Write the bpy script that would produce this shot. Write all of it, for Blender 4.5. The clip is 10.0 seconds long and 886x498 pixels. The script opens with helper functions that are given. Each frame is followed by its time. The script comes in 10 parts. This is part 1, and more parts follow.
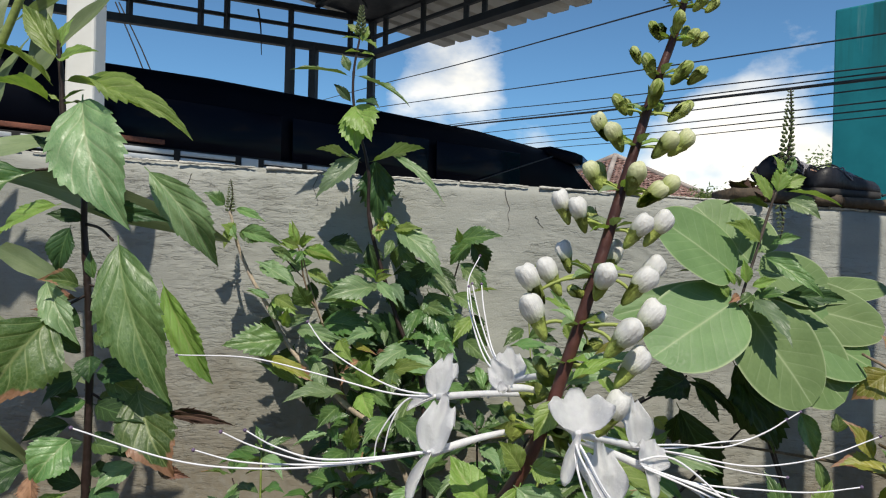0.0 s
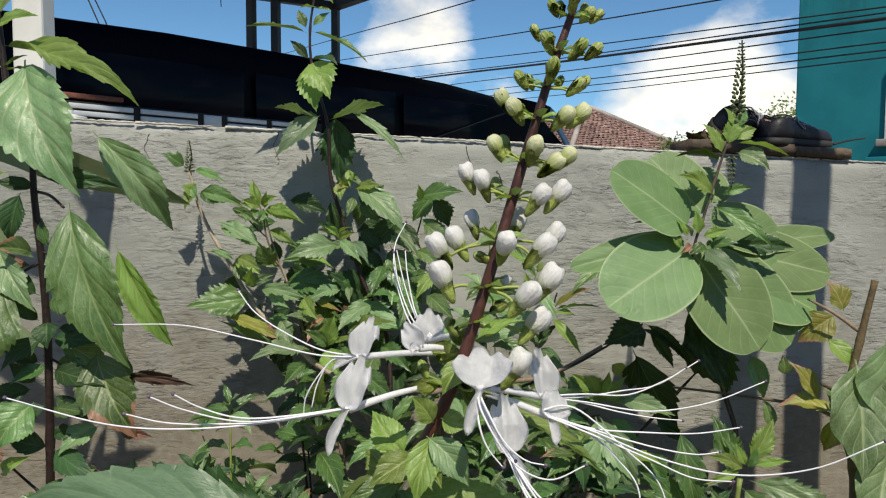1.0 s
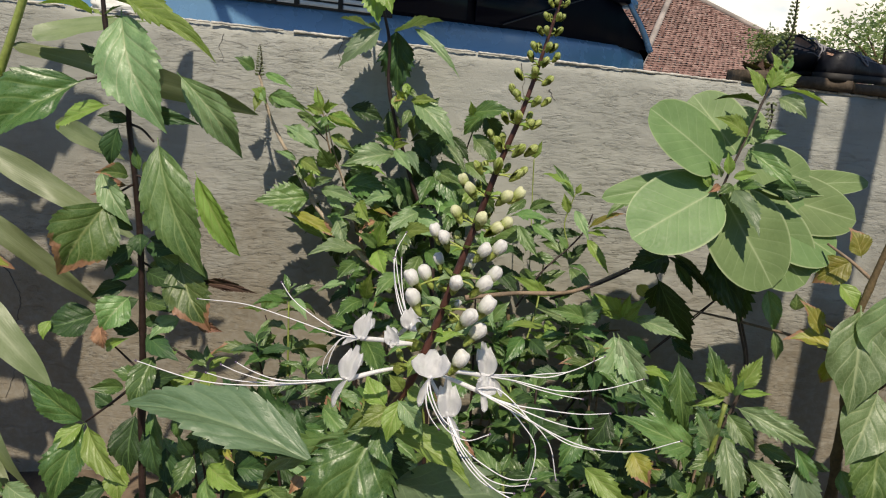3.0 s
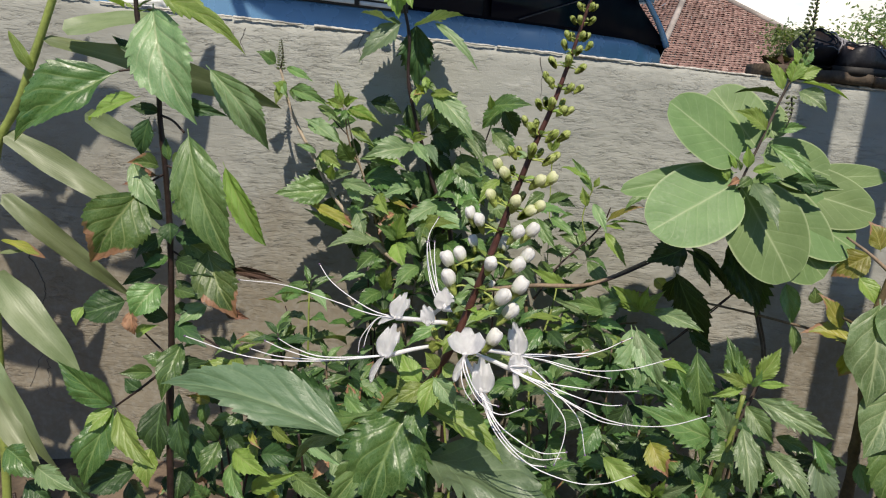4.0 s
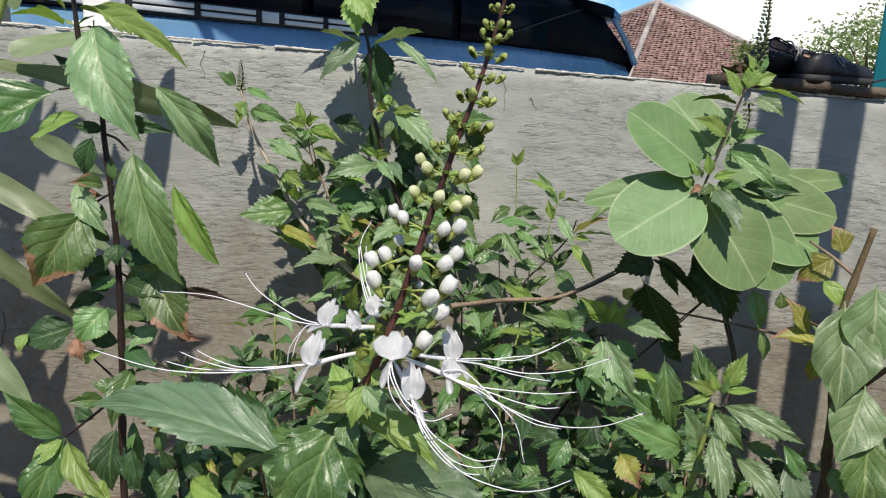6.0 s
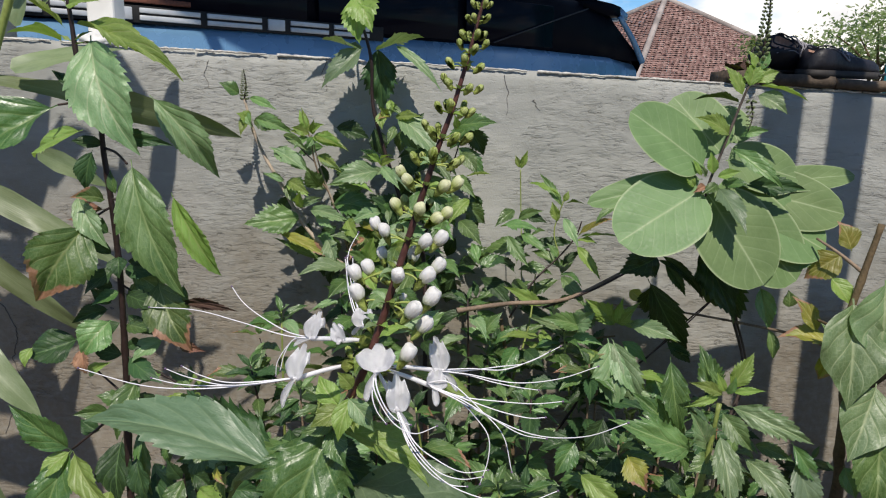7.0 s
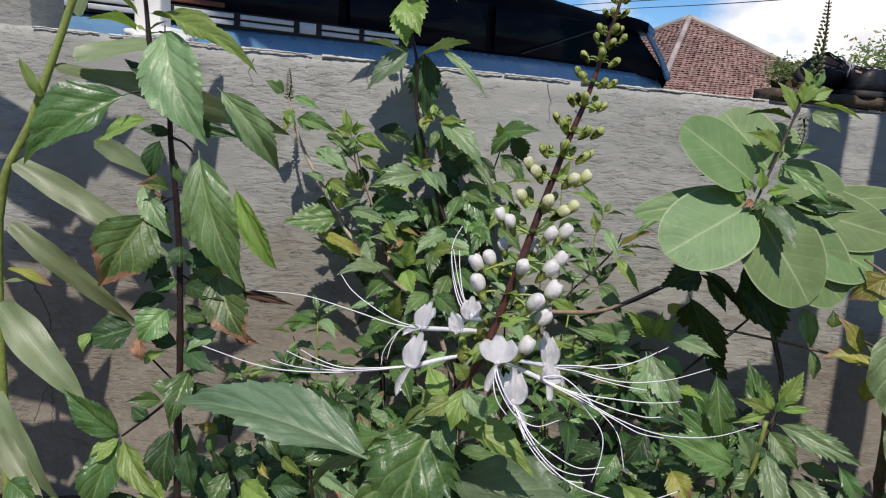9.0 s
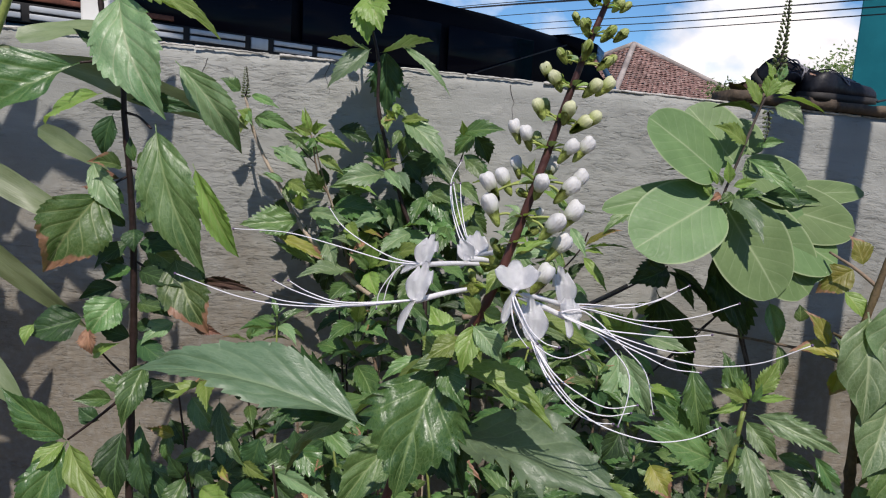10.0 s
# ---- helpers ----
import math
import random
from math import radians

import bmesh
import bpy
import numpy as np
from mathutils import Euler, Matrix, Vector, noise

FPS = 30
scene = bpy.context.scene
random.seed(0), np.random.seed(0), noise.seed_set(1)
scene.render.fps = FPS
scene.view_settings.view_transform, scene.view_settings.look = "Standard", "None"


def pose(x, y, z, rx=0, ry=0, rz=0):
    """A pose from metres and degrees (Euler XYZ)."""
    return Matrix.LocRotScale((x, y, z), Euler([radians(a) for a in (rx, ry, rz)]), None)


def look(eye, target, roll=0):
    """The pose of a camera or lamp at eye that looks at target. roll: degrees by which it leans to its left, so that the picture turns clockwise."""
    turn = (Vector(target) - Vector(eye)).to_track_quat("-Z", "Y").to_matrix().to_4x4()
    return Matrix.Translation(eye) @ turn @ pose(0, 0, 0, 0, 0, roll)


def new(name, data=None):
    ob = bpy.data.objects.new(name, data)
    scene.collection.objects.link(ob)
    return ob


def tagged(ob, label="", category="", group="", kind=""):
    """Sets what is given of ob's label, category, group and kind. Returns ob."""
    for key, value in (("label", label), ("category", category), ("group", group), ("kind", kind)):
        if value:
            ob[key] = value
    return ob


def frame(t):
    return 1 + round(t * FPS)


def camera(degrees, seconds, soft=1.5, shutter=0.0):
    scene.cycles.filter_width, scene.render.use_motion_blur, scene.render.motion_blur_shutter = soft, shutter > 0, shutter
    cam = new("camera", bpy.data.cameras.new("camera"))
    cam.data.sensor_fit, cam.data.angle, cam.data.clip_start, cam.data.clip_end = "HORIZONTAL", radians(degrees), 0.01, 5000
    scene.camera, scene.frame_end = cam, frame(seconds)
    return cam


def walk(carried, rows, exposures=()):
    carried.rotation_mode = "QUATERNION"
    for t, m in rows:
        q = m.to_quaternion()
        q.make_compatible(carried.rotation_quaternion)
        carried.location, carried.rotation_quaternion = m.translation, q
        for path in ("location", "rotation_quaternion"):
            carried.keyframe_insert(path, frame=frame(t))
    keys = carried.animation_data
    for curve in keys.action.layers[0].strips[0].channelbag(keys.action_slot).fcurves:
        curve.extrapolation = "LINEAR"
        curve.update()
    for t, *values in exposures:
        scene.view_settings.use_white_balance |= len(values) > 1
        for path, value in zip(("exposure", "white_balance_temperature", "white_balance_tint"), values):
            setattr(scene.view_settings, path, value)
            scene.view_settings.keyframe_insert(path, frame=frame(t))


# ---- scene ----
cam = camera(62.8, 10.0, 1.15)
PATH = [
    (0, (-0.003, -0.011, 0.736), (-0.018, 1.989, 0.736), 1.5),
    (0.5, (0.014, -0.039, 0.731), (0.031, 1.961, 0.756), -0.2),
    (1, (0.013, -0.024, 0.741), (0.077, 1.971, 0.614), 0.3),
    (1.5, (0.024, -0.02, 0.767), (0.071, 1.961, 0.496), 2.6),
    (2, (0.016, -0.037, 0.783), (0.049, 1.937, 0.469), 3.0),
    (2.5, (0.044, -0.1, 0.809), (-0.008, 1.863, 0.43), 2.4),
    (2.7, (0.044, -0.102, 0.809), (-0.053, 1.841, 0.348), 3.9),
    (3.8, (0.04, -0.129, 0.812), (-0.068, 1.815, 0.354), 3.6),
    (4, (0.036, -0.121, 0.806), (-0.097, 1.817, 0.332), 3.9),
    (4.5, (0.033, -0.107, 0.805), (-0.084, 1.827, 0.308), 3.5),
    (5, (0.043, -0.109, 0.798), (-0.068, 1.825, 0.304), 3.7),
    (5.5, (0.035, -0.104, 0.795), (-0.085, 1.832, 0.307), 3.7),
    (5.7, (0.043, -0.106, 0.794), (-0.045, 1.848, 0.374), 3.2),
    (6.8, (0.076, -0.111, 0.801), (-0.036, 1.845, 0.395), 1.0),
    (7, (0.07, -0.107, 0.799), (-0.045, 1.848, 0.393), 1.1),
    (7.5, (0.051, -0.095, 0.794), (-0.047, 1.865, 0.41), 2.0),
    (8, (0.045, -0.104, 0.802), (-0.062, 1.856, 0.422), 2.5),
    (8.5, (0.026, -0.109, 0.791), (-0.105, 1.844, 0.382), 3.0),
    (9, (0.026, -0.111, 0.79), (-0.125, 1.846, 0.408), 3.3),
    (9.5, (0.012, -0.095, 0.786), (-0.078, 1.868, 0.415), 3.8),
    (10, (0.006, -0.087, 0.745), (-0.018, 1.889, 0.435), 3.4),
]
EXPOSURES = ((0.0, -0.38, 7150, 8), (2.0, -0.38, 7750, 9), (2.6, -0.37, 7950, 10), (4.0, -0.24, 7450, 11), (5.5, -0.09, 7050, 10), (7.0, -0.34, 6950, 13), (10.0, -0.44, 6750, 16))
walk(cam, [(t, look(eye, target, roll)) for t, eye, target, roll in PATH], EXPOSURES)

# ---- world, sun and exposure ----
SUN_DIR = Vector((0.13, -1.0, 1.40)).normalized()


def make_world():
    w = bpy.data.worlds.new("sky")
    scene.world = w
    w.use_nodes = True
    nt = w.node_tree
    nt.nodes.clear()
    N, L = nt.nodes.new, nt.links.new
    out = N("ShaderNodeOutputWorld")
    sky = N("ShaderNodeTexSky")
    sky.sky_type = "NISHITA"
    sky.sun_disc = False
    sky.sun_elevation = math.asin(SUN_DIR.z)
    sky.sun_rotation = math.atan2(SUN_DIR.x, SUN_DIR.y)
    sky.air_density, sky.dust_density, sky.ozone_density = 1.0, 0.0, 6.0
    sky.altitude = 1500.0
    bg = N("ShaderNodeBackground")
    bg.inputs["Strength"].default_value = 0.15
    # the low sky is a deeper azure than the zenith's haze
    tc = N("ShaderNodeTexCoord")
    sep = N("ShaderNodeSeparateXYZ")
    L(tc.outputs["Generated"], sep.inputs[0])
    deep = N("ShaderNodeMapRange")
    deep.interpolation_type = "SMOOTHSTEP"
    deep.inputs["From Min"].default_value, deep.inputs["From Max"].default_value = 0.20, 0.75
    deep.inputs["To Min"].default_value, deep.inputs["To Max"].default_value = 1.0, 0.0
    L(sep.outputs["Z"], deep.inputs[0])
    azure = N("ShaderNodeMixRGB")
    azure.blend_type = "MULTIPLY"
    azure.inputs[2].default_value = (0.76, 1.06, 1.15, 1)
    L(deep.outputs[0], azure.inputs[0])
    L(sky.outputs[0], azure.inputs[1])
    L(azure.outputs[0], bg.inputs[0])
    # drifting cumulus: soft noise over the whole dome, denser towards the horizon
    mp = N("ShaderNodeMapping")
    mp.inputs["Scale"].default_value = (1.0, 1.0, 1.7)
    mp.inputs["Location"].default_value = CLOUD_SHIFT
    L(tc.outputs["Generated"], mp.inputs[0])
    nz = N("ShaderNodeTexNoise")
    nz.inputs["Scale"].default_value = 3.1
    nz.inputs["Detail"].default_value = 9.0
    nz.inputs["Roughness"].default_value = 0.58
    L(mp.outputs[0], nz.inputs["Vector"])
    low = N("ShaderNodeMapRange")
    low.inputs["From Min"].default_value, low.inputs["From Max"].default_value = 0.0, 0.5
    low.inputs["To Min"].default_value, low.inputs["To Max"].default_value = 0.06, -0.06
    L(sep.outputs["Z"], low.inputs[0])
    add = N("ShaderNodeMath")
    add.operation = "ADD"
    L(nz.outputs["Fac"], add.inputs[0])
    L(low.outputs[0], add.inputs[1])
    ramp = N("ShaderNodeValToRGB")
    ramp.color_ramp.elements[0].position, ramp.color_ramp.elements[1].position = 0.525, 0.70
    # the larger banks that stand over the roofs
    last = add.outputs[0]
    for d, near, far, gain in CLOUD_BANKS:
        dot = N("ShaderNodeVectorMath")
        dot.operation = "DOT_PRODUCT"
        nrm = N("ShaderNodeVectorMath")
        nrm.operation = "NORMALIZE"
        L(tc.outputs["Generated"], nrm.inputs[0])
        L(nrm.outputs[0], dot.inputs[0])
        dot.inputs[1].default_value = Vector(d).normalized()
        rg = N("ShaderNodeMapRange")
        rg.interpolation_type = "SMOOTHSTEP"
        rg.inputs["From Min"].default_value, rg.inputs["From Max"].default_value = math.cos(radians(far)), math.cos(radians(near))
        rg.inputs["To Min"].default_value, rg.inputs["To Max"].default_value = 0.0, gain
        L(dot.outputs["Value"], rg.inputs[0])
        more = N("ShaderNodeMath")
        more.operation = "ADD"
        L(last, more.inputs[0])
        L(rg.outputs[0], more.inputs[1])
        last = more.outputs[0]
    L(last, ramp.inputs[0])
    cl = N("ShaderNodeBackground")
    shade = N("ShaderNodeMixRGB")
    shade.inputs[1].default_value = (0.60, 0.64, 0.70, 1)
    shade.inputs[2].default_value = (1.0, 0.99, 0.97, 1)
    nz2 = N("ShaderNodeTexNoise")
    nz2.inputs["Scale"].default_value = 9.0
    nz2.inputs["Detail"].default_value = 6.0
    L(mp.outputs[0], nz2.inputs["Vector"])
    r2 = N("ShaderNodeValToRGB")
    r2.color_ramp.elements[0].position, r2.color_ramp.elements[1].position = 0.35, 0.58
    L(nz2.outputs["Fac"], r2.inputs[0])
    L(r2.outputs[0], shade.inputs[0])
    L(shade.outputs[0], cl.inputs[0])
    cl.inputs["Strength"].default_value = 1.65
    mix = N("ShaderNodeMixShader")
    L(ramp.outputs[0], mix.inputs[0])
    L(bg.outputs[0], mix.inputs[1])
    L(cl.outputs[0], mix.inputs[2])
    L(mix.outputs[0], out.inputs[0])


CLOUD_SHIFT = (0.35, 0.1, 0.2)
CLOUD_BANKS = (((0.38, 1, 0.10), 2, 10, 0.21), ((-0.02, 1, 0.215), 1, 6.0, 0.10), ((0.50, 1, 0.30), 1, 6, 0.09), ((-0.32, 1, 0.26), 5, 15, -0.26), ((0.22, 1, 0.29), 2, 10, -0.26))
make_world()
sun_data = bpy.data.lights.new("sun", "SUN")
sun_data.energy, sun_data.angle, sun_data.color = 5.2, radians(0.55), (1.0, 0.975, 0.92)
sun = new("sun", sun_data)
sun.matrix_world = look(SUN_DIR * 20, (0, 0, 0))


# ---- materials ----
class Nodes:
    """A small builder for node materials."""

    def __init__(self, name):
        self.mat = bpy.data.materials.new(name)
        self.mat.use_nodes = True
        self.nt = self.mat.node_tree
        self.nt.nodes.clear()
        self.out = self.nt.nodes.new("ShaderNodeOutputMaterial")

    def n(self, kind, **values):
        node = self.nt.nodes.new("ShaderNode" + kind)
        for k, v in values.items():
            node.inputs[k.replace("_", " ")].default_value = v
        return node

    def link(self, a, b):
        self.nt.links.new(a, b)

    def math(self, op, a, b=None, clamp=False):
        node = self.nt.nodes.new("ShaderNodeMath")
        node.operation, node.use_clamp = op, clamp
        for i, v in enumerate((a, b)):
            if v is None:
                continue
            if isinstance(v, (int, float)):
                node.inputs[i].default_value = v
            else:
                self.link(v, node.inputs[i])
        return node.outputs[0]

    def mix(self, fac, a, b, blend="MIX"):
        node = self.nt.nodes.new("ShaderNodeMixRGB")
        node.blend_type = blend
        for i, v in enumerate((fac, a, b)):
            if isinstance(v, (int, float)):
                node.inputs[i].default_value = v
            elif isinstance(v, tuple):
                node.inputs[i].default_value = (*v, 1)
            else:
                self.link(v, node.inputs[i])
        return node.outputs[0]

    def noise(self, scale, detail=4.0, rough=0.5, vec=None, stretch=None):
        node = self.n("TexNoise", Scale=scale, Detail=detail, Roughness=rough)
        if vec is None:
            vec = self.n("TexCoord").outputs["Object"]
        if stretch:
            m = self.n("Mapping", Scale=stretch)
            self.link(vec, m.inputs[0])
            vec = m.outputs[0]
        self.link(vec, node.inputs["Vector"])
        return node.outputs["Fac"]

    def ramp(self, fac, lo, hi, a=0.0, b=1.0):
        node = self.nt.nodes.new("ShaderNodeMapRange")
        node.interpolation_type = "SMOOTHSTEP"
        for k, v in (("From Min", lo), ("From Max", hi), ("To Min", a), ("To Max", b)):
            node.inputs[k].default_value = v
        self.link(fac, node.inputs[0])
        return node.outputs[0]

    def bump(self, height, strength=0.3, dist=0.002):
        node = self.n("Bump", Strength=strength, Distance=dist)
        self.link(height, node.inputs["Height"])
        return node.outputs[0]

    def surface(self, color, rough=0.5, metal=0.0, normal=None, spec=0.5, translucent=None, amount=0.0):
        p = self.n("BsdfPrincipled")
        for key, v in (("Base Color", color), ("Roughness", rough), ("Metallic", metal), ("Specular IOR Level", spec)):
            if isinstance(v, tuple):
                p.inputs[key].default_value = (*v, 1)
            elif isinstance(v, (int, float)):
                p.inputs[key].default_value = v
            else:
                self.link(v, p.inputs[key])
        if normal is not None:
            self.link(normal, p.inputs["Normal"])
        last = p.outputs[0]
        if translucent is not None:
            t = self.n("BsdfTranslucent")
            if isinstance(translucent, tuple):
                t.inputs[0].default_value = (*translucent, 1)
            else:
                self.link(translucent, t.inputs[0])
            if normal is not None:
                self.link(normal, t.inputs["Normal"])
            m = self.n("MixShader")
            m.inputs[0].default_value = amount
            self.link(last, m.inputs[1])
            self.link(t.outputs[0], m.inputs[2])
            last = m.outputs[0]
        self.link(last, self.out.inputs[0])
        return self.mat


def plain(name, color, rough=0.6, metal=0.0, vary=0.25, scale=30.0, bump=0.15, dist=0.002, spec=0.4):
    """A surface of one colour with broad and fine variation and a fine relief."""
    b = Nodes(name)
    broad, fine = b.noise(scale * 0.2, 3), b.noise(scale * 2.2, 5)
    both = b.math("ADD", b.math("MULTIPLY", broad, 0.6), b.math("MULTIPLY", fine, 0.4))
    lo, hi = tuple(c * (1 - vary) for c in color), tuple(min(1, c * (1 + vary)) for c in color)
    col = b.mix(b.ramp(both, 0.35, 0.65), lo, hi)
    return b.surface(col, b.ramp(fine, 0.3, 0.7, max(0.03, rough - 0.08), min(1, rough + 0.08)), metal, b.bump(fine, bump, dist), spec)


def leaf_material(name, dark, light, vein, rough=0.42, veins=5.0, slant=0.40, amount=0.3, burnt=False, spec=0.8, stripe=False, clear=0.85, relief=0.2, rim=0.0, net_on=1.0, spread=0.75, rib=0.0):
    """Leaf blade: lighter midrib and side veins along the blade, blotches, a sheen, light through it."""
    b = Nodes(name)
    uv = b.n("UVMap").outputs[0]
    s = b.n("SeparateXYZ")
    b.link(uv, s.inputs[0])
    u, v = s.outputs[0], s.outputs[1]
    side = b.math("ABSOLUTE", b.math("SUBTRACT", b.math("MULTIPLY", v, 2.0), 1.0))
    info = b.n("ObjectInfo")
    rnd = info.outputs["Random"]
    mid = b.ramp(side, 0.0, 0.08, 1.0, 0.0)
    if stripe:
        lat = b.math("ABSOLUTE", b.math("SUBTRACT", b.math("FRACT", b.math("MULTIPLY", side, 7.0)), 0.5))
        lat_mask = b.ramp(lat, 0.0, 0.22, 0.3, 0.0)
    else:
        ph = b.math("FRACT", b.math("MULTIPLY", b.math("SUBTRACT", u, b.math("MULTIPLY", b.math("POWER", side, 0.85), slant)), veins))
        lat = b.math("ABSOLUTE", b.math("SUBTRACT", ph, 0.5))
        lat_mask = b.math("MULTIPLY", b.ramp(lat, 0.0, 0.075, 0.85, 0.0), b.ramp(side, 0.55, 1.0, 1.0, 0.25))
    vmask = b.math("MAXIMUM", mid, lat_mask)
    if not stripe:
        vor = b.nt.nodes.new("ShaderNodeTexVoronoi")
        vor.feature = "DISTANCE_TO_EDGE"
        vor.inputs["Scale"].default_value = 20.0
        b.link(b.n("TexCoord").outputs["Object"], vor.inputs["Vector"])
        net = b.ramp(vor.outputs["Distance"], 0.0, 0.10, 0.30 * net_on, 0.0)
        vmask = b.math("MAXIMUM", vmask, net)
    oc = b.n("TexCoord").outputs["Object"]
    blot = b.noise(2.6, 3, 0.55, oc)
    fine = b.noise(34.0, 4, 0.6, oc)
    base = b.mix(b.ramp(b.math("ADD", b.math("MULTIPLY", blot, 0.7), b.math("MULTIPLY", fine, 0.3)), 0.36, 0.64), dark, light)
    hsv = b.n("HueSaturation")
    b.link(b.math("ADD", b.math("MULTIPLY", rnd, 0.035), 0.482), hsv.inputs["Hue"])
    b.link(b.math("ADD", b.math("MULTIPLY", rnd, spread), 1.0 - spread / 2), hsv.inputs["Value"])
    b.link(base, hsv.inputs["Color"])
    col = b.mix(b.math("MULTIPLY", vmask, clear), hsv.outputs[0], vein)
    if rib:
        col = b.mix(b.ramp(side, 0.0, 0.035, rib, 0.0), col, vein)
    if rim:
        col = b.mix(b.ramp(side, 0.93, 0.985, 0.0, rim), col, vein)
    if burnt:
        edge = b.math("ADD", b.math("ADD", u, b.math("MULTIPLY", side, 0.22)), b.math("MULTIPLY", b.math("SUBTRACT", blot, 0.5), 0.9))
        m = b.ramp(edge, 0.80, 0.86)
        col = b.mix(m, col, b.mix(fine, (0.24, 0.095, 0.05), (0.50, 0.27, 0.17)))
    tcol = b.mix(0.6, col, (0.30, 0.46, 0.03))
    quilt = b.math("ADD", b.math("MULTIPLY", b.ramp(lat, 0.0, 0.25), 0.6), b.math("MULTIPLY", fine, 0.4))
    return b.surface(col, b.ramp(fine, 0.3, 0.7, rough - 0.04, rough + 0.14), 0.0, b.bump(quilt, relief, 0.008), spec, tcol, amount)


M = {}
M["leaf"] = leaf_material("leaf_green", (0.062, 0.145, 0.036), (0.150, 0.268, 0.084), (0.31, 0.41, 0.17), 0.40, amount=0.24)
M["deep"] = leaf_material("leaf_deep_green", (0.034, 0.092, 0.024), (0.085, 0.170, 0.048), (0.230, 0.330, 0.120), 0.30, spread=0.5, spec=0.7, amount=0.2)
# the sky's pale sheen is partly put into this base colour
M["sheen"] = leaf_material("leaf_sheen_green", (0.118, 0.195, 0.106), (0.160, 0.245, 0.140), (0.30, 0.40, 0.22), 0.40, spec=0.7, relief=0.16, spread=0.2, clear=0.5)
M["young"] = leaf_material("leaf_young_green", (0.172, 0.285, 0.045), (0.285, 0.425, 0.100), (0.416, 0.489, 0.180), 0.42, amount=0.38)
# tone of the dark leaves, and of those painted dark for shade
M["dark"] = leaf_material("leaf_dark_and_shaded", (0.017, 0.046, 0.018), (0.038, 0.082, 0.031), (0.094, 0.169, 0.060), 0.38, amount=0.08, spec=0.3)
M["pale"] = leaf_material("leaf_pale_green", (0.128, 0.228, 0.090), (0.200, 0.308, 0.142), (0.42, 0.50, 0.28), 0.42, amount=0.25)
M["burnt"] = leaf_material("leaf_burnt_edge", (0.046, 0.112, 0.026), (0.110, 0.195, 0.052), (0.333, 0.395, 0.160), 0.42, burnt=True)
M["round"] = leaf_material("leaf_round_green", (0.142, 0.236, 0.092), (0.188, 0.295, 0.122), (0.44, 0.52, 0.30), 0.50, veins=8.0, slant=0.30, amount=0.15, spec=0.35, clear=0.22, relief=0.06, rim=0.6, net_on=0.3, spread=0.22, rib=0.5)
M["strap"] = leaf_material("leaf_strap_green", (0.150, 0.205, 0.092), (0.230, 0.285, 0.150), (0.290, 0.350, 0.180), 0.42, amount=0.2, stripe=True, clear=0.35, relief=0.08, spec=0.6, spread=0.35)
M["yellow"] = leaf_material("leaf_yellowing", (0.198, 0.244, 0.030), (0.343, 0.310, 0.050), (0.468, 0.423, 0.150), 0.45, amount=0.35, burnt=True)
M["brown"] = leaf_material("leaf_withered", (0.15, 0.062, 0.036), (0.34, 0.175, 0.105), (0.416, 0.207, 0.120), 0.75, amount=0.12)
M["dry"] = leaf_material("leaf_dry_dark", (0.045, 0.028, 0.020), (0.11, 0.065, 0.045), (0.16, 0.10, 0.07), 0.75, amount=0.05, spec=0.3)
M["stem_dark"] = plain("stem_maroon", (0.030, 0.017, 0.015), 0.5, 0, 0.35, 120, 0.3)
M["stem_maroon"] = plain("stem_maroon_red", (0.085, 0.032, 0.025), 0.45, 0, 0.35, 120, 0.3)
M["stem_green"] = plain("stem_green", (0.23, 0.285, 0.075), 0.45, 0, 0.25, 90, 0.2)
M["stem_brown"] = plain("stem_brown", (0.23, 0.165, 0.115), 0.7, 0, 0.35, 120, 0.4)
M["stem_grey"] = plain("stem_greyish", (0.085, 0.065, 0.055), 0.6, 0, 0.35, 120, 0.4)
M["stem_pale"] = plain("stem_pale_woody", (0.42, 0.34, 0.26), 0.75, 0, 0.3, 120, 0.5)
M["stem_wood"] = plain("stem_woody", (0.12, 0.085, 0.045), 0.8, 0, 0.4, 90, 0.6)


def petal_material():
    b = Nodes("petal_white")
    oc = b.n("TexCoord").outputs["Object"]
    streak = b.noise(1.0, 4, 0.6, oc, (700.0, 700.0, 90.0))
    fine = b.noise(900.0, 3, 0.5, oc)
    col = b.mix(b.ramp(streak, 0.35, 0.65), (0.88, 0.87, 0.89), (0.95, 0.95, 0.95))
    return b.surface(col, 0.55, 0, b.bump(b.math("ADD", streak, fine), 0.3, 0.0006), 0.3, (0.85, 0.85, 0.88), 0.3)


def bud_material():
    """White petals, greenish towards the calyx, with fine creases."""
    b = Nodes("bud_white")
    oc = b.n("TexCoord").outputs["Object"]
    s = b.n("SeparateXYZ")
    b.link(oc, s.inputs[0])
    crease = b.noise(1.0, 4, 0.6, oc, (3.2, 3.2, 0.9))
    col = b.mix(b.ramp(s.outputs[2], -0.55, 0.15), (0.50, 0.56, 0.26), (0.82, 0.81, 0.79))
    col = b.mix(b.ramp(crease, 0.34, 0.46, 0.25, 0.0), col, (0.60, 0.54, 0.50))
    return b.surface(col, 0.5, 0, b.bump(crease, 0.18, 0.05), 0.35, (0.85, 0.85, 0.80), 0.2)


